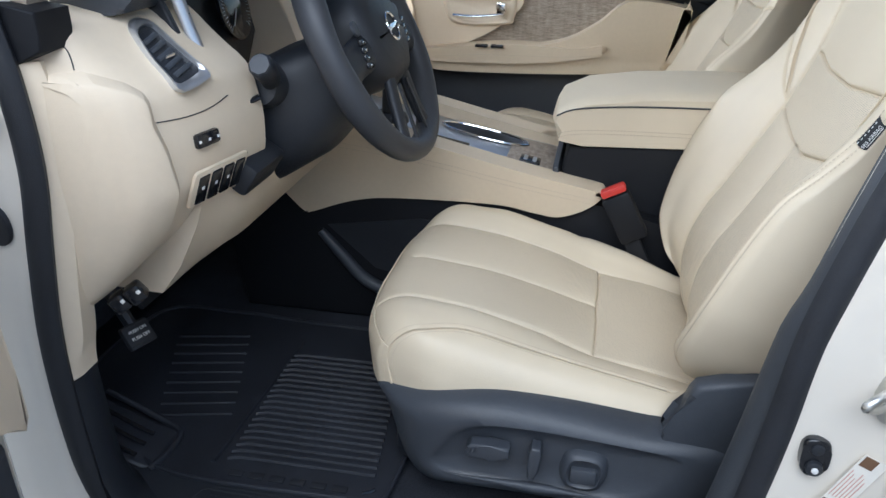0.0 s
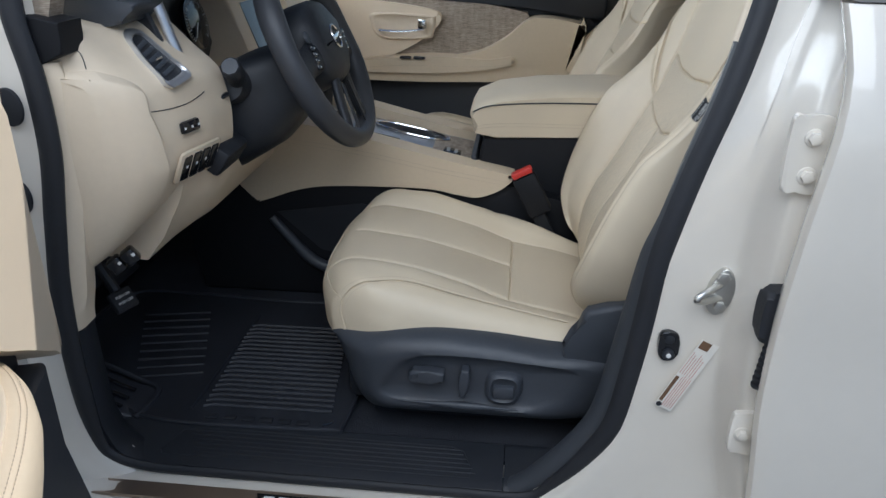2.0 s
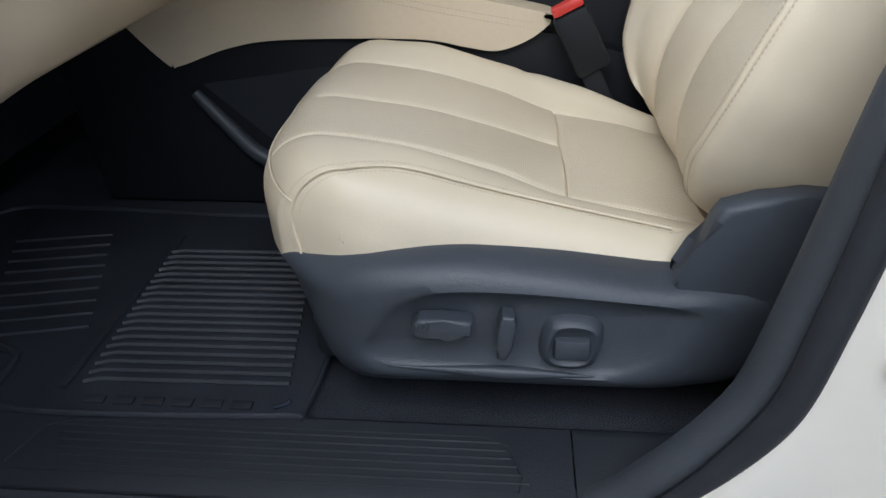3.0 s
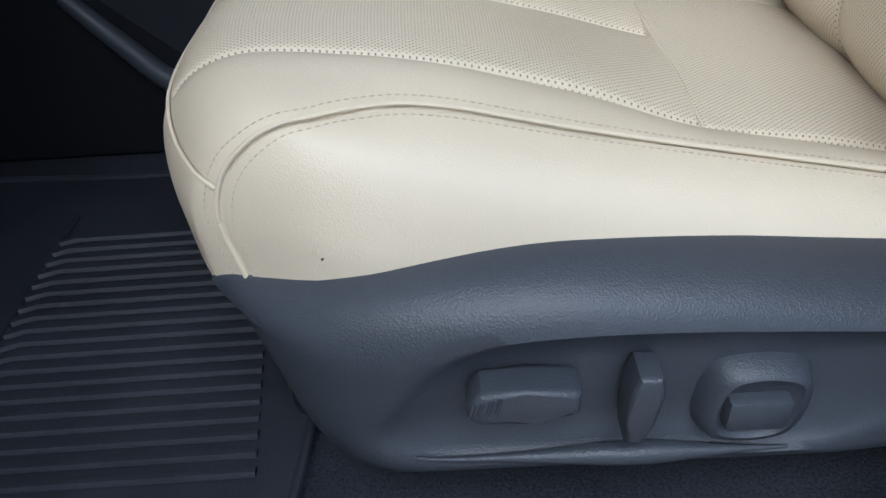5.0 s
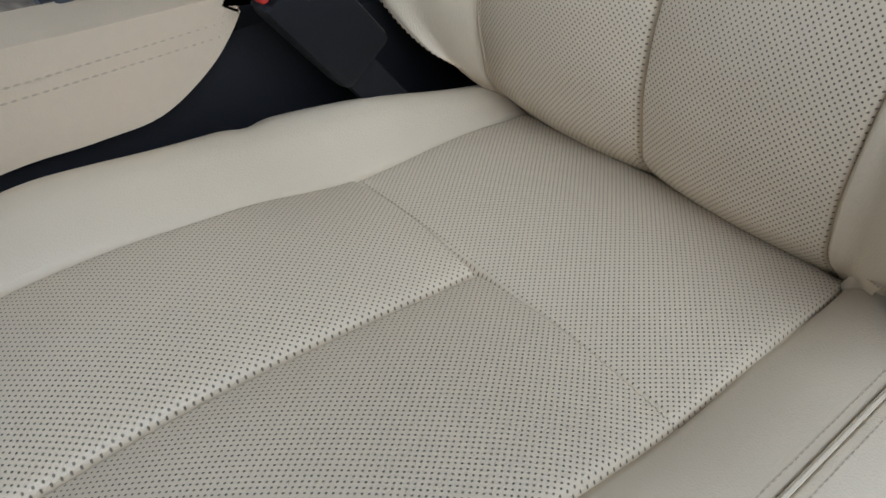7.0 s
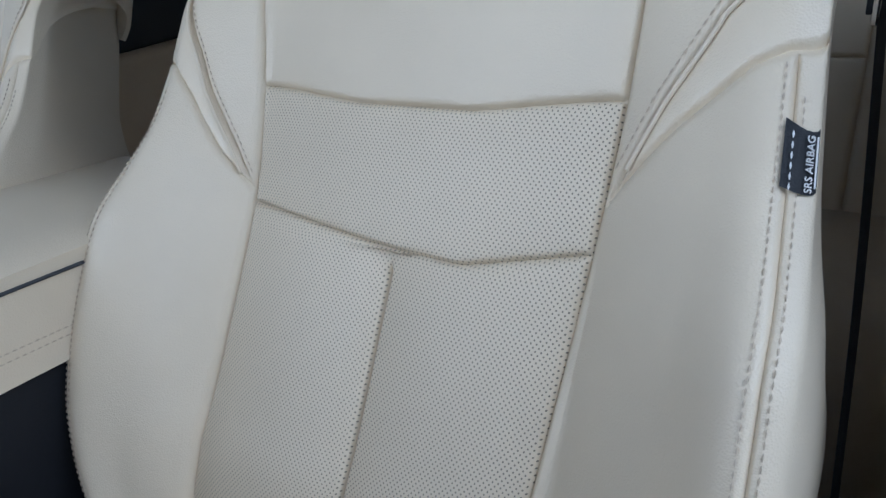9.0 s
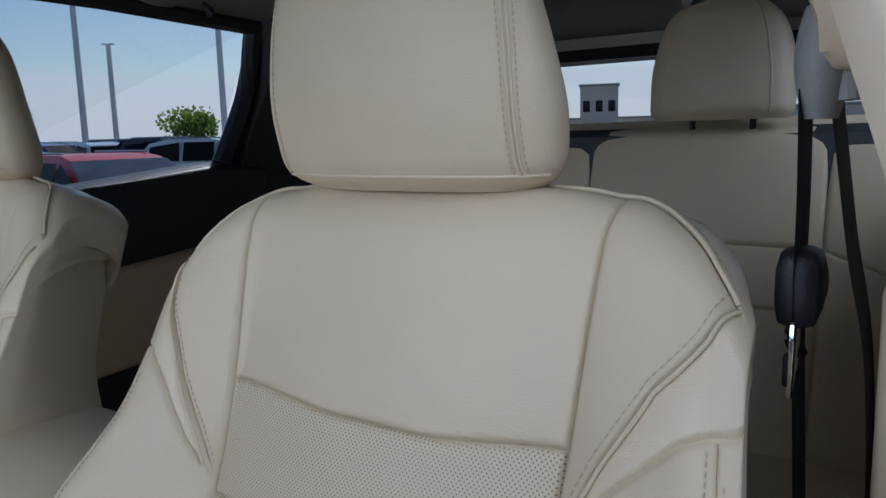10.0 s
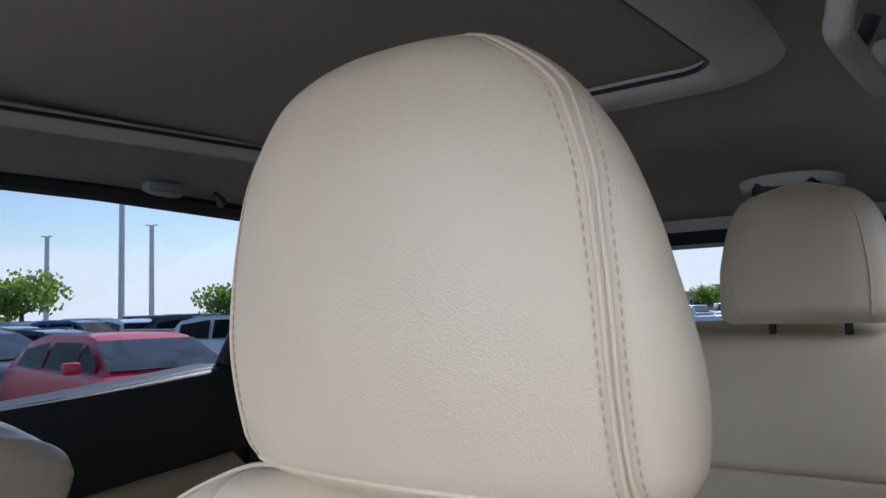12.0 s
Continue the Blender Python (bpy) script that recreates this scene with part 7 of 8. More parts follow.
# near side rear quarter inside
part("quarter_lining", slab([(0.62, 0.47), (1.55, 0.47), (1.6, 1.2), (0.62, 1.2)], "xz", -0.70, -0.82, 0.01), M_BEIGE_SOFT, car, "beige lining of the rear door")

# roof lining with the sunroof blind
HEAD = [(-0.12, 1.50), (0.1, 1.555), (0.4, 1.592), (0.9, 1.605), (1.3, 1.600), (1.8, 1.575), (2.1, 1.545), (2.22, 1.515)]
head_z = lambda x, y: curve_at(HEAD, x) - 0.045 * max(0.0, (abs(y) - 0.42) / 0.24) ** 2
roof = thing("headliner", "pale cloth headliner with a closed sunroof blind", "headliner", (0.9, 0.0, 1.6))
bm = bmesh.new()
xs, ys = steps((-0.12, 0.22, 6), (0.22, 1.20, 16), (1.20, 2.22, 16)), steps((-0.66, -0.365, 7), (-0.365, 0.365, 12), (0.365, 0.66, 7))
grid = [[bm.verts.new((x, y, head_z(x, y))) for y in ys] for x in xs]
for i in range(len(xs) - 1):
    for j in range(len(ys) - 1):
        if 0.219 < xs[i] < 1.199 and -0.366 < ys[j] < 0.364:
            continue
        bm.faces.new((grid[i][j], grid[i + 1][j], grid[i + 1][j + 1], grid[i][j + 1]))
bmesh.ops.solidify(bm, geom=bm.faces[:], thickness=-0.012)
part("lining", bm, M_HEADLINER, roof, "", 50)
part("sunroof_blind", slab([(0.20, -0.38), (1.215, -0.38), (1.215, 0.38), (0.20, 0.38)], "xy", 1.612, 1.622, 0.0), M_SHADE, roof, "grey cloth sunroof blind")


def roof_ring(off, lift, corner=0.055, n=8):
    """A rounded rectangle round the sunroof, set off outwards and lifted from the lining."""
    r = max(corner + off, 0.012)
    out = []
    for cx, cy, a0 in ((1.20 - corner, 0.365 - corner, 0), (0.22 + corner, 0.365 - corner, 90), (0.22 + corner, -0.365 + corner, 180), (1.20 - corner, -0.365 + corner, 270)):
        for k in range(n + 1):
            th = radians(a0 + 90 * k / n)
            x, y = cx + r * math.cos(th), cy + r * math.sin(th)
            out.append((x, y, head_z(x, y) + lift))
    return out


lip = [roof_ring(o, z) for o, z in ((0.075, 0.004), (0.07, -0.0015), (0.05, -0.006), (0.02, -0.010), (0.004, -0.009), (-0.006, -0.002), (-0.008, 0.010))]
part("sunroof_frame", loft(lip, False), M_HEADLINER, roof, "moulded frame of the sunroof", 60)
part("sunroof_rim", tube(roof_ring(-0.009, 0.002), 0.0038, 8, True, 0.8), M_BLACK, roof, "dark rubber sunroof rim")
grab = thing("grab_handle", "pale grey grab handle hanging over the rear door", "grab handle", (1.07, -0.53, 1.57), "grab handles")
part("handle_bar", tube(spline([(0.95, -0.525, 1.580), (0.965, -0.515, 1.553), (0.99, -0.512, 1.545), (1.14, -0.518, 1.542), (1.165, -0.522, 1.550), (1.18, -0.528, 1.578)], 36), [0.011] * 36, 12, flat=1.2), M_HEADLINER, grab)
for x in (0.95, 1.178):
    part("handle_base", box((x, -0.527, 1.580), (0.034, 0.030, 0.022), 0.009), M_HEADLINER, grab)
part("coat_hook", tube(spline([(1.04, -0.53, 1.575), (1.045, -0.52, 1.556), (1.04, -0.512, 1.551)], 10), 0.007, 8), M_GREY, grab)
for y, s in ((0.60, 1),):
    grab = thing("grab_handle", "folded grab handle on the roof lining", "grab handle", (1.1, y, 1.57), "grab handles")
    part("handle_base", box((1.095, y, 1.567), (0.075, 0.03, 0.02), 0.008), M_TRIM_GREY, grab)
    part("handle_bar", tube(spline([(1.06, y, 1.562), (1.075, y - s * 0.010, 1.556), (1.115, y - s * 0.010, 1.556), (1.13, y, 1.562)], 16), 0.006, 10), M_TRIM_GREY, grab)
    part("coat_hook", tube(spline([(1.20, y, 1.568), (1.215, y - s * 0.01, 1.553), (1.205, y - s * 0.015, 1.547)], 10), 0.008, 8), M_GREY, grab)
# belt outlet in the rear of the roof
outlet = thing("roof_belt_outlet", "roof mounted outlet of the middle seat belt", "belt outlet", (1.95, -0.27, 1.555))
oval = lambda k, z, dx=0.0: [(1.91 + dx + 0.085 * k * math.cos(radians(a)), -0.28 + 0.095 * k * math.sin(radians(a)) * (1 - 0.12 * math.cos(radians(a))), z) for a in range(0, 360, 10)]
part("outlet_cover", loft([oval(1.0, 1.576), oval(1.0, 1.563), oval(0.96, 1.554), oval(0.86, 1.549), oval(0.70, 1.550, -0.005), oval(0.62, 1.556, -0.008)]), M_HEADLINER, outlet, "pale moulded oval cover", 60)
part("outlet_slot", slab([(1.835, -0.33), (1.85, -0.342), (1.92, -0.335), (1.93, -0.32), (1.93, -0.24), (1.92, -0.225), (1.85, -0.218), (1.835, -0.23)], "xy", 1.536, 1.562, 0.004), M_BLACK, outlet)
part("tongue", box((1.845, -0.28, 1.530), (0.018, 0.062, 0.040), 0.006), M_BLACK, outlet)
part("header_trim", slab([(2.14, 1.475), (2.17, 1.52), (2.24, 1.53), (2.22, 1.47)], "xz", -0.62, 0.62, 0.01), M_BLACK, car, "dark tailgate header")

# ---- rear bench ----
bench = thing("rear_bench", "ivory leather rear bench with raised headrests", "rear seat", (1.5, 0.0, 0.48))
BR0, BRD, BRN = Vector((1.455, 0, 0.70)), Vector((0.25, 0, 0.968)), Vector((-0.968, 0, 0.25))


def bench_point(a, b, deep):
    top = 0.61
    edge = 0.05 * smooth(top - 0.045, top + 0.03, b) ** 2 * 1.6
    side = 0.02 * smooth(0.66, 0.72, abs(a)) ** 2
    e = 0.014 * math.sin(math.pi * min(max((abs(a) - 0.10) / 0.44, 0), 1)) - edge - side - deep
    p = BR0 + BRD * b + BRN * e
    return (p.x, a, p.z)


skin = Skin(steps((-0.72, 0.72, 96)), steps((-0.05, 0.64, 60)))
for y in (-0.54, -0.10, 0.10, 0.54):
    skin.seam((y, -0.05), (y, 0.62), 0.006, 0.005)
for p, q in (((-0.54, 0.385), (-0.10, 0.385)), ((-0.54, 0.275), (-0.10, 0.275)), ((0.10, 0.385), (0.54, 0.385)), ((0.10, 0.275), (0.54, 0.275)), ((-0.69, 0.33), (-0.54, 0.385)), ((0.54, 0.385), (0.69, 0.33))):
    skin.seam(p, q, 0.005, 0.005)
made = skin.panels(bench_point, lambda a, b: "centre" if abs(a) < 0.10 else ("wing_right" if a > 0 else "wing_left") if abs(a) > 0.54 else "left" if a < 0 else "right")
for zone in sorted(made):
    part("backrest_panel", made[zone], M_LEATHER, bench, "", 60)
part("back_shell", slab([(1.50, 0.60), (1.60, 0.60), (1.70, 1.27), (1.64, 1.285), (1.60, 1.27)], "xz", -0.69, 0.69, 0.02), M_GREY, bench)
rows = []
for y in steps((-0.69, 0.69, 24)):
    t = 0.02 * (abs(y) / 0.69) ** 4
    rows.append([(0.98, y, 0.50), (0.955 + t, y, 0.66), (0.975 + t, y, 0.735 - t), (1.03, y, 0.765 - t), (1.25, y, 0.755 - t), (1.52, y, 0.72), (1.52, y, 0.50)])
part("bench_cushion", loft(rows), M_LEATHER, bench, "ivory leather bench cushion", 60)


def rear_headrest(y0, wide=0.128):
    rings = []
    for i in range(29):
        v = 0.5 - 0.5 * math.cos(math.pi * i / 28)
        z = 1.298 + 0.222 * v
        hw = curve_at([(0.0, wide * 0.90), (0.06, wide * 0.99), (0.3, wide), (0.6, wide * 0.92), (0.8, wide * 0.80), (0.92, wide * 0.60), (1.0, wide * 0.10)], v)
        f0 = curve_at([(0.0, 1.57), (0.1, 1.555), (0.5, 1.56), (0.85, 1.575), (1.0, 1.61)], v)
        f1 = curve_at([(0.0, 1.63), (0.3, 1.66), (0.7, 1.66), (1.0, 1.62)], v)
        ring = []
        for k in range(48):
            th = 2 * math.pi * k / 48
            c, s = math.cos(th), math.sin(th)
            ring.append(((f0 + f1) / 2 - (f1 - f0) / 2 * math.copysign(abs(c) ** 0.55, c), y0 + hw * math.copysign(abs(s) ** 0.6, s), z))
        rings.append(ring)
    head = part("headrest", loft(rings), M_LEATHER, bench, "ivory leather rear headrest", 60)
    for side in (5, 43):
        part("piping", tube([(ring[side][0] - 0.0006, ring[side][1], ring[side][2]) for ring in rings[3:-1]], 0.0016, 6), M_LEATHER, head)
    for w in (-0.055, 0.055):
        part("headrest_post", tube([(1.615, y0 + w, 1.24), (1.615, y0 + w, 1.31)], 0.006, 10, up=(1, 0, 0)), M_BLACK, head)
    return head


rear_headrest(-0.352)
rear_headrest(0.36)
part("parcel_cover", slab([(1.66, -0.66), (2.36, -0.66), (2.36, 0.66), (1.66, 0.66)], "xy", 1.14, 1.15, 0.0), M_BLACK, car, "black luggage cover")

# driver's belt: guide at the pillar, webbing, tongue
belt = thing("seat_belt", "black driver's seat belt hanging from its pale grey guide", "seat belt", (0.50, -0.74, 1.3))
cover = spline([(0.585, 1.49), (0.575, 1.40), (0.583, 1.345), (0.60, 1.318), (0.63, 1.322), (0.645, 1.36), (0.66, 1.49)], 40, True)
bm = slab(cover, "xz", -0.711, -0.667, 0.010)
for v in bm.verts:
    v.co.y += 0.32 * max(0.0, v.co.z - 1.34)
part("height_adjuster", bm, M_BEIGE, belt, "ivory belt height adjuster")
part("adjuster_slot", box((0.618, -0.669, 1.372), (0.022, 0.012, 0.030), 0.003), M_BLACK, belt)
part("guide_tongue", box((0.622, -0.662, 1.358), (0.012, 0.008, 0.035), 0.003), M_BEIGE, belt)
rows = []
for i in range(13):
    t = i / 12
    z = 1.352 - 0.062 * t
    r = 0.010 + 0.014 * math.sin(math.pi * (0.15 + 0.75 * t))
    rows.append([(0.628 + r * 1.1 * math.cos(q), -0.664 + r * 0.62 * math.sin(q), z) for q in (2 * math.pi * k / 20 for k in range(20))])
guide = part("belt_guide", loft(rows), M_TRIM_GREY, belt, "pale grey plastic belt guide", 60)
for dx in (-0.010, 0.002, 0.013):
    part("guide_fold", tube([(0.628 + dx, -0.677, 1.335), (0.628 + dx, -0.679, 1.30)], [0.004, 0.006], 8), M_TRIM_GREY, guide)
part("webbing", tube(spline([(0.632, -0.655, 1.31), (0.640, -0.655, 1.25), (0.644, -0.655, 1.16), (0.632, -0.663, 1.02), (0.622, -0.668, 0.92), (0.600, -0.675, 0.74), (0.56, -0.69, 0.60)], 50), 0.0235, 8, flat=0.055, up=(0, 1, 0.05)), M_WEB, belt, "black belt webbing")
part("webbing", tube(spline([(0.640, -0.668, 1.32), (0.655, -0.680, 1.22), (0.665, -0.694, 1.12), (0.668, -0.70, 0.9)], 30), 0.0235, 8, flat=0.055, up=(0, 1, 0.05)), M_WEB, belt)
grip = []
for d, k in ((-0.013, 0.55), (-0.010, 0.92), (-0.004, 1.0), (0.004, 1.0), (0.010, 0.92), (0.013, 0.55)):
    ring = spline([(0.0, 0.027), (-0.018, 0.025), (-0.022, 0.010), (-0.020, -0.018), (-0.004, -0.020), (0.010, -0.012), (0.026, -0.006), (0.033, 0.004), (0.029, 0.015), (0.016, 0.025)], 36, True)
    grip.append([(0.645 + u * k, -0.655 + d, 1.186 + v * k) for u, v in ring])
tong = part("belt_tongue", loft(grip), M_BLACK, belt, "black belt tongue with a chrome blade", 60)
part("tongue_blade", box((0.630, -0.655, 1.146), (0.022, 0.004, 0.048), 0.003, euler(0, 4, 0)), M_CHROME, tong)
part("tongue_slot", box((0.630, -0.6515, 1.138), (0.010, 0.004, 0.020), 0.001), M_BLACK, tong)
for i in range(3):
    part("belt_fold", tube(spline([(0.643 + 0.005 * i, -0.655 + 0.003 * i, 1.17), (0.646 + 0.004 * i, -0.650, 1.155), (0.644 + 0.004 * i, -0.656, 1.142)], 8), 0.004, 6), M_WEB, belt)

# ---- the car park outside ----
def lot_z(x, y):
    return -0.30 * smooth(2.5, 8.0, math.hypot(x - 0.4, y))


def parked_car(paint, x, y, heading, tall, name="parked_car", label=""):
    """A parked car: lofted body and cabin, side windows, wheels, mirrors and lamps. It faces its own +x."""
    t = thing(name, label, "car", (0, 0, 0), "parked cars")
    L, W, H = 2.25, 0.90, tall
    body = []
    for u, z0, z1, w in ((-L, 0.45, 0.85, 0.80), (-L + 0.10, 0.30, 1.00, 0.86), (-1.5, 0.22, 1.04, W), (-0.5, 0.20, 1.02, W), (0.7, 0.20, 1.02, W), (1.4, 0.22, 0.98, W), (L - 0.25, 0.28, 0.84, 0.86), (L - 0.05, 0.36, 0.72, 0.78), (L, 0.42, 0.62, 0.70)):
        body.append([(u, -w, z0 + 0.08), (u, -w - 0.01, (z0 + z1) / 2), (u, -w + 0.03, z1 - 0.05), (u, -w + 0.12, z1), (u, w - 0.12, z1), (u, w - 0.03, z1 - 0.05), (u, w + 0.01, (z0 + z1) / 2), (u, w, z0 + 0.08), (u, w - 0.12, z0), (u, -w + 0.12, z0)])
    cabin = []
    for u, z, w in ((-L + 0.12, 1.0, 0.76), (-1.75, H * 0.93, 0.66), (-1.2, H, 0.62), (0.1, H, 0.62), (0.45, H * 0.965, 0.64), (1.22, 1.0, 0.78)):
        cabin.append([(u, -0.80, 0.98), (u, -w - 0.02, 0.4 + 0.6 * z), (u, -w + 0.05, z), (u, w - 0.05, z), (u, w + 0.02, 0.4 + 0.6 * z), (u, 0.80, 0.98)])
    m = Matrix.Translation((x, y, lot_z(x, y))) @ Matrix.Rotation(heading, 4, "Z")

    def put(nm, bm, mat, parent=t, angle=35):
        bmesh.ops.transform(bm, verts=bm.verts[:], matrix=m)
        return part(nm, bm, mat, parent, "", angle)

    put("body", loft(body), paint)
    put("cabin", loft(cabin), paint)
    for s in (-1, 1):
        for a, b in ((-1.70, -0.72), (-0.62, 0.35), (0.42, 0.98)):
            za, zb = (H - 0.09 if a > -1.3 else H * 0.87, H - 0.09 if b < 0.4 else 1.10)
            bm = bmesh.new()
            quad = [(a, 0.79, 1.03), (b, 0.79, 1.03), (b - 0.02, 0.665 if b < 0.4 else 0.76, zb), (a + 0.02, 0.665, za)]
            f = bm.faces.new([bm.verts.new((p, s * (q + 0.022), r)) for p, q, r in quad])
            bmesh.ops.solidify(bm, geom=[f], thickness=0.01)
            put("window", bm, M_DARKGLASS)
        for u in (-1.38, 1.40):
            w = put("wheel", disc((u, s * 0.80 - 0.10, 0.33), (0, 1, 0), 0.33, 0.20, 28, 0.03), M_RUBBER)
            put("rim", disc((u, s * 0.905, 0.33), (0, s, 0), 0.21, 0.01, 24, 0.006), M_SILVER, w)
        put("mirror", box((0.75, s * 0.98, 1.08), (0.14, 0.20, 0.14), 0.04), paint)
        put("headlight", box((L - 0.13, s * 0.62, 0.72), (0.22, 0.30, 0.10), 0.03), M_CHROME)
    for pts in (((0.50, 0.62, H * 0.945), (1.18, 0.74, 1.03)), ((-1.80, 0.60, H * 0.90), (-L + 0.16, 0.70, 1.03))):
        (u1, w1, z1), (u2, w2, z2) = pts
        bm = bmesh.new()
        k = 0.02 if u2 > u1 else -0.02
        f = bm.faces.new([bm.verts.new(p) for p in ((u1 + k, -w1, z1 + 0.012), (u1 + k, w1, z1 + 0.012), (u2 + k, w2, z2 + 0.012), (u2 + k, -w2, z2 + 0.012))])
        bmesh.ops.solidify(bm, geom=[f], thickness=0.01)
        put("windshield" if u2 > u1 else "rear_window", bm, M_DARKGLASS)
    for s in (-1, 1):
        put("roof_rail", tube([(-1.4, s * 0.55, H + 0.02), (0.2, s * 0.55, H + 0.02)], 0.016, 6), M_SILVER)
    return t


def ray_place(px, depth, aim=(0.184, -0.70)):
    """Ground spot seen at a share px across the rear view (0 to 1), at a distance."""
    ang = math.atan2(0.432 + 0.70, 1.827 - 0.184) - math.atan((px - 0.5) * 2 * math.tan(radians(30.5)))
    return aim[0] + depth * math.cos(ang), aim[1] + depth * math.sin(ang)


cx, cy = ray_place(0.112, 10.8)
parked_car(M_CAR_RED, cx, cy, radians(-97), 1.44, "parked_car", "red parked car with dark windows on the asphalt")
cx, cy = ray_place(0.245, 22.0)
parked_car(M_CAR_WHITE, cx, cy, radians(-70), 1.62, "parked_car", "white parked crossover in the row behind")
spots = [(0.015, 17, M_CAR_DARK, -60, 1.45), (0.205, 27, M_CAR_DARK, -40, 1.68), (0.165, 29, M_CAR_DARK, 110, 1.7), (0.05, 30, M_CAR_BLUE, -70, 1.6), (0.10, 32, M_CAR_WHITE, 80, 1.6), (-0.03, 24, M_CAR_SILVER, -60, 1.5), (-0.08, 15, M_CAR_DARK, -70, 1.5)]
words = {M_CAR_DARK: "dark navy", M_CAR_BLUE: "blue", M_CAR_WHITE: "white", M_CAR_SILVER: "silver"}
for px, d, paint, head, tall in spots:
    cx, cy = ray_place(px, d)
    parked_car(paint, cx, cy, radians(head), tall, "parked_car", words[paint] + " parked car in a far row")
# cars beside the passenger side and behind the tailgate
parked_car(M_CAR_DARK, -0.6, 5.6, radians(85), 1.62, "parked_car", "dark navy parked car beyond the passenger window")
parked_car(M_CAR_SILVER, -3.6, 6.2, radians(88), 1.45, "parked_car", "silver parked car beyond the passenger window")
random.seed(4)
far = []
for i in range(46):
    px = -0.1 + 1.15 * i / 45 + random.uniform(-0.01, 0.01)
    d = random.uniform(38, 75)
    far.append((px, d, random.choice((M_CAR_WHITE, M_CAR_WHITE, M_CAR_SILVER, M_CAR_DARK, M_CAR_BLUE))))
bms = {}
for px, d, paint in far:
    bm = bms.setdefault(paint.name, (paint, bmesh.new()))[1]
    cx, cy = ray_place(px, d)
    h = random.uniform(1.4, 1.8)
    turn = euler(0, 0, random.choice((-62, 118, 28)))
    add_box(bm, (cx, cy, -0.3 + 0.62), (4.4, 1.8, 0.75), 0.15, turn)
    add_box(bm, (cx, cy, -0.3 + h - 0.28), (2.4, 1.55, 0.56), 0.18, turn)
for name in sorted(bms):
    paint, bm = bms[name]
    single("far_parked_cars", bm, paint, "rows of far parked cars", "cars", kind="stuff")

# lamp poles
for px, d, tall in ((0.098, 62, 14.0), (0.133, 70, 9.6), (0.255, 58, 14.0), (0.915, 60, 8.0), (0.01, 75, 9.0)):
    cx, cy = ray_place(px, d)
    p = thing("light_pole", "tall white car park lamp pole", "lamp pole", (cx, cy, -0.3), "lamp poles")
    part("pole", tube([(cx, cy, -0.3), (cx, cy, tall - 0.3)], [0.24, 0.19], 12, up=(1, 0, 0)), M_POLE, p)
    part("base", disc((cx, cy, -0.3), (0, 0, 1), 0.42, 0.8, 20, 0.05), M_CONCRETE, p)
    for s in (-1, 1):
        part("lamp_head", box((cx + s * 0.30 * 0.6, cy - s * 0.30 * 0.8, tall - 0.25), (0.42, 0.30, 0.09), 0.03, euler(0, 0, -53)), M_POLE, p)


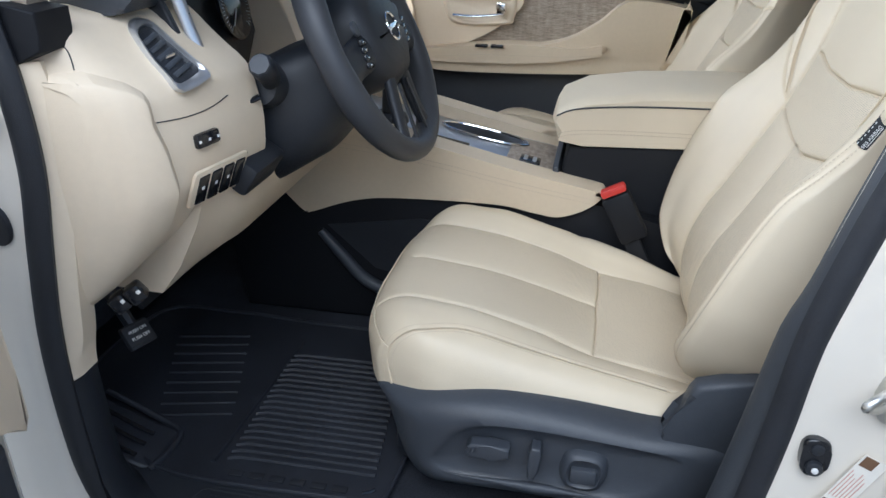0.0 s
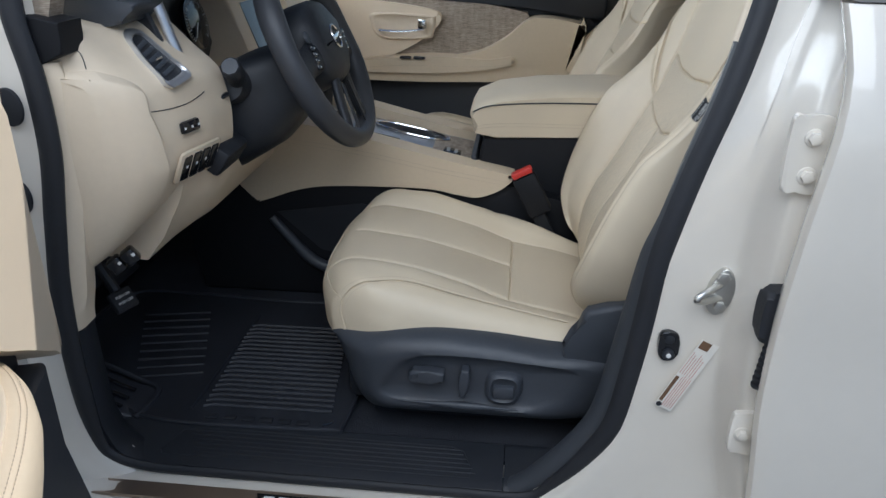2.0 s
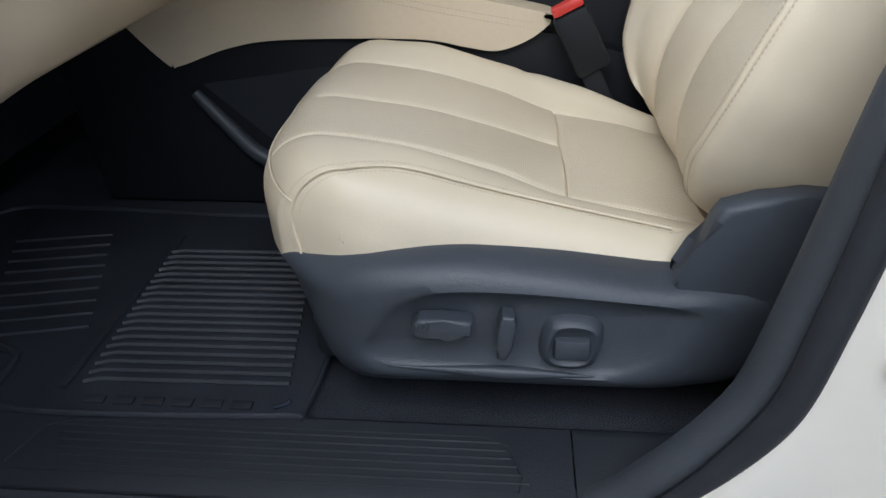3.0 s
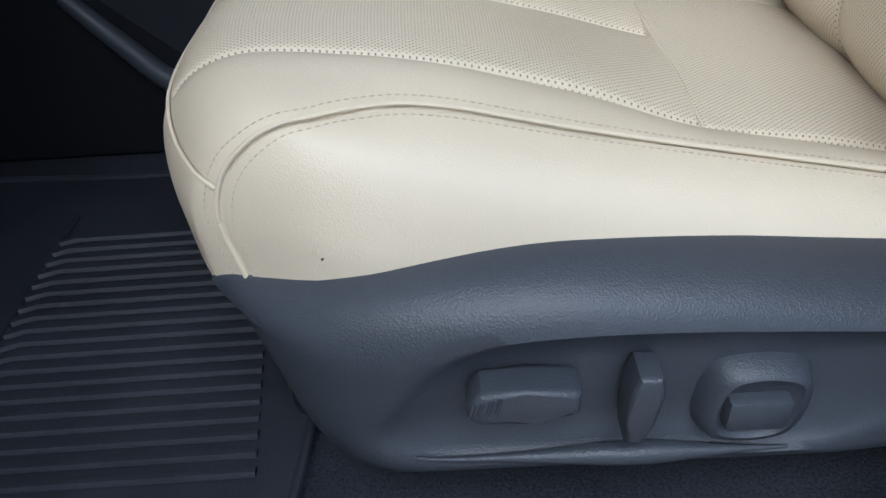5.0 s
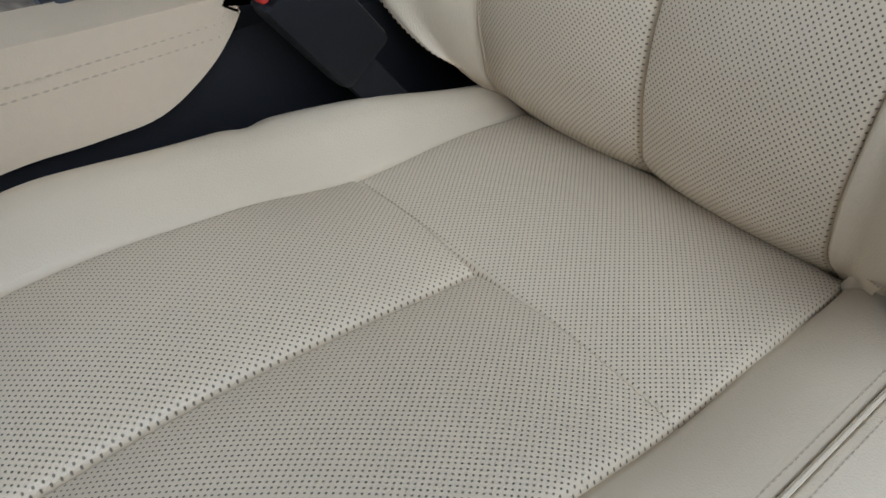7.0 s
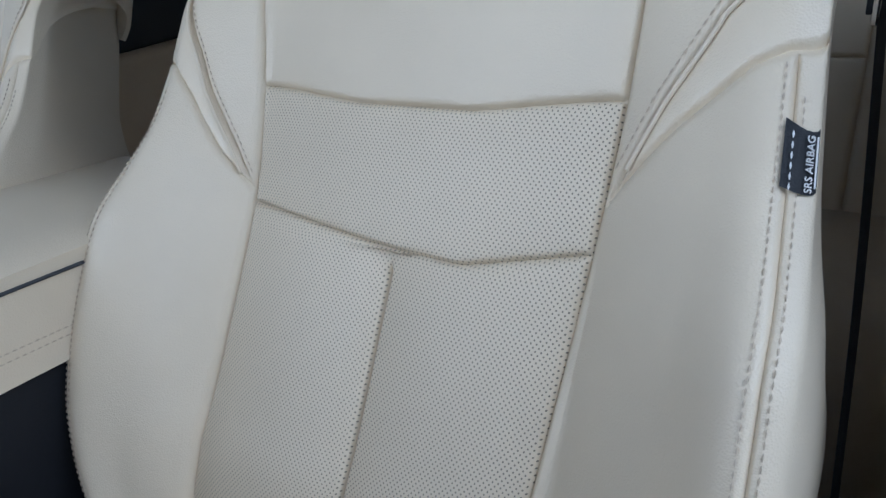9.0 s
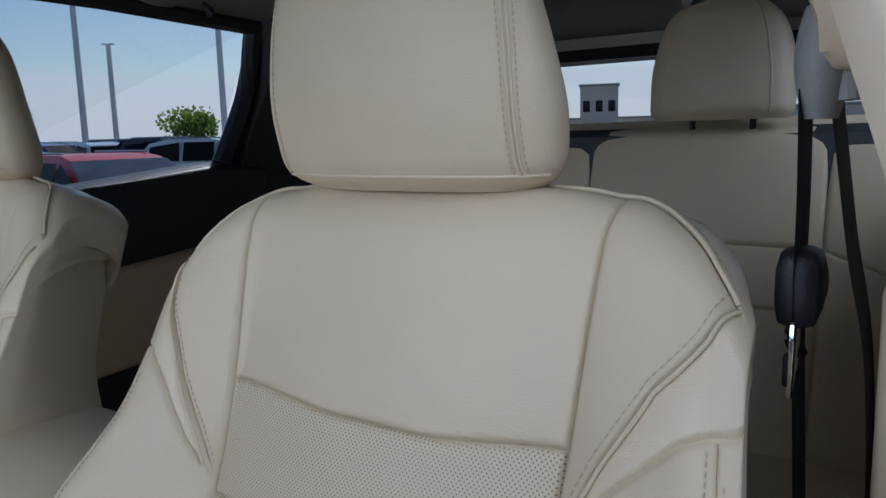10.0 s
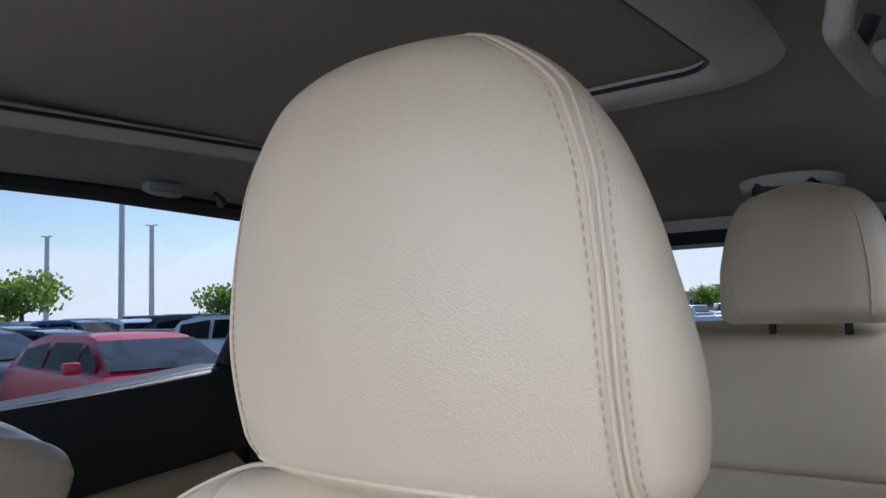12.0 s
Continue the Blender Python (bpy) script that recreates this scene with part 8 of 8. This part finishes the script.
def leafy_tree(x, y, tall, wide, seed):
    rng = random.Random(seed)
    t = thing("tree", "green broad-leaved tree at the edge of the car park", "tree", (x, y, -0.3), "trees")
    bm = tube([(x, y, -0.3), (x + 0.1, y, tall * 0.35), (x, y, tall * 0.6)], [0.22, 0.16, 0.08], 10, up=(1, 0, 0))
    for i in range(6):
        a = i * 1.05 + rng.random()
        add_tube(bm, [(x, y, tall * 0.38), (x + wide * 0.22 * math.cos(a), y + wide * 0.22 * math.sin(a), tall * 0.58), (x + wide * 0.36 * math.cos(a), y + wide * 0.36 * math.sin(a), tall * 0.72)], [0.10, 0.06, 0.02], 6, up=(1, 0, 0))
    part("trunk", bm, M_BARK, t)
    verts, faces = [], []
    lumps = [(rng.gauss(0, wide * 0.20), rng.gauss(0, wide * 0.20), tall * (0.62 + rng.uniform(-0.16, 0.22)), wide * rng.uniform(0.14, 0.24)) for _ in range(22)]
    for lx, ly, lz, lr in lumps:
        for _ in range(90):
            d = Vector((rng.gauss(0, 1), rng.gauss(0, 1), rng.gauss(0, 0.8))).normalized() * lr * rng.uniform(0.6, 1.05)
            c = Vector((x + lx, y + ly, lz)) + d
            q = Vector((rng.gauss(0, 1), rng.gauss(0, 1), rng.gauss(0, 1))).normalized()
            r = q.orthogonal().normalized() * rng.uniform(0.12, 0.24)
            u = q.cross(r) * 0.8
            n = len(verts)
            verts += [c - r, c - u, c + r, c + u]
            faces.append((n, n + 1, n + 2, n + 3))
    me = bpy.data.meshes.new("crown")
    me.from_pydata([tuple(v - Vector((x, y, -0.3))) for v in verts], [], faces)
    me.materials.append(M_LEAF)
    crown = new("crown", me)
    crown.parent = t
    return t


for px, d, tall, wide, seed in ((0.222, 78, 4.2, 5.6, 1), (-0.02, 62, 4.6, 7.0, 2), (-0.10, 70, 4.4, 6.0, 3), (0.765, 120, 3.6, 6.0, 5)):
    cx, cy = ray_place(px, d)
    leafy_tree(cx, cy, tall, wide, seed)


# far buildings behind the tailgate
def far_building(px, d, long, deep, tall, floors, bays, label, turn=0.0):
    cx, cy = ray_place(px, d)
    b = thing("building", label, "building", (cx, cy, -0.3))
    ang = math.atan2(cy + 0.7, cx - 0.18) + turn
    m = Matrix.Translation((cx, cy, -0.3)) @ Matrix.Rotation(ang, 4, "Z")
    bm = box((0, 0, tall / 2), (deep, long, tall), 0.05)
    bmesh.ops.transform(bm, verts=bm.verts[:], matrix=m)
    part("wall", bm, M_STUCCO, b)
    bm = box((0, 0, tall + 0.15), (deep + 0.5, long + 0.5, 0.4), 0.05)
    bmesh.ops.transform(bm, verts=bm.verts[:], matrix=m)
    part("roof", bm, M_CONCRETE, b)
    for i in range(floors):
        for j in range(bays):
            bm = box((-deep / 2 - 0.02, -long / 2 + long * (j + 0.5) / bays, 1.6 + (tall - 1.2) * i / floors), (0.12, long / bays * 0.55, (tall - 1.2) / floors * 0.5), 0.02)
            bmesh.ops.transform(bm, verts=bm.verts[:], matrix=m)
            part("window", bm, M_DARKGLASS, b)
    return b


far_building(0.672, 150, 7, 7, 9.5, 2, 3, "sand coloured tower of a far building")
far_building(0.72, 170, 46, 12, 3.6, 1, 9, "low sand coloured building in the distance")
far_building(0.96, 160, 60, 14, 4.6, 1, 10, "low sand coloured building in the distance", 0.2)
far_building(0.90, 190, 30, 14, 5.4, 1, 6, "low sand coloured building in the distance", -0.2)
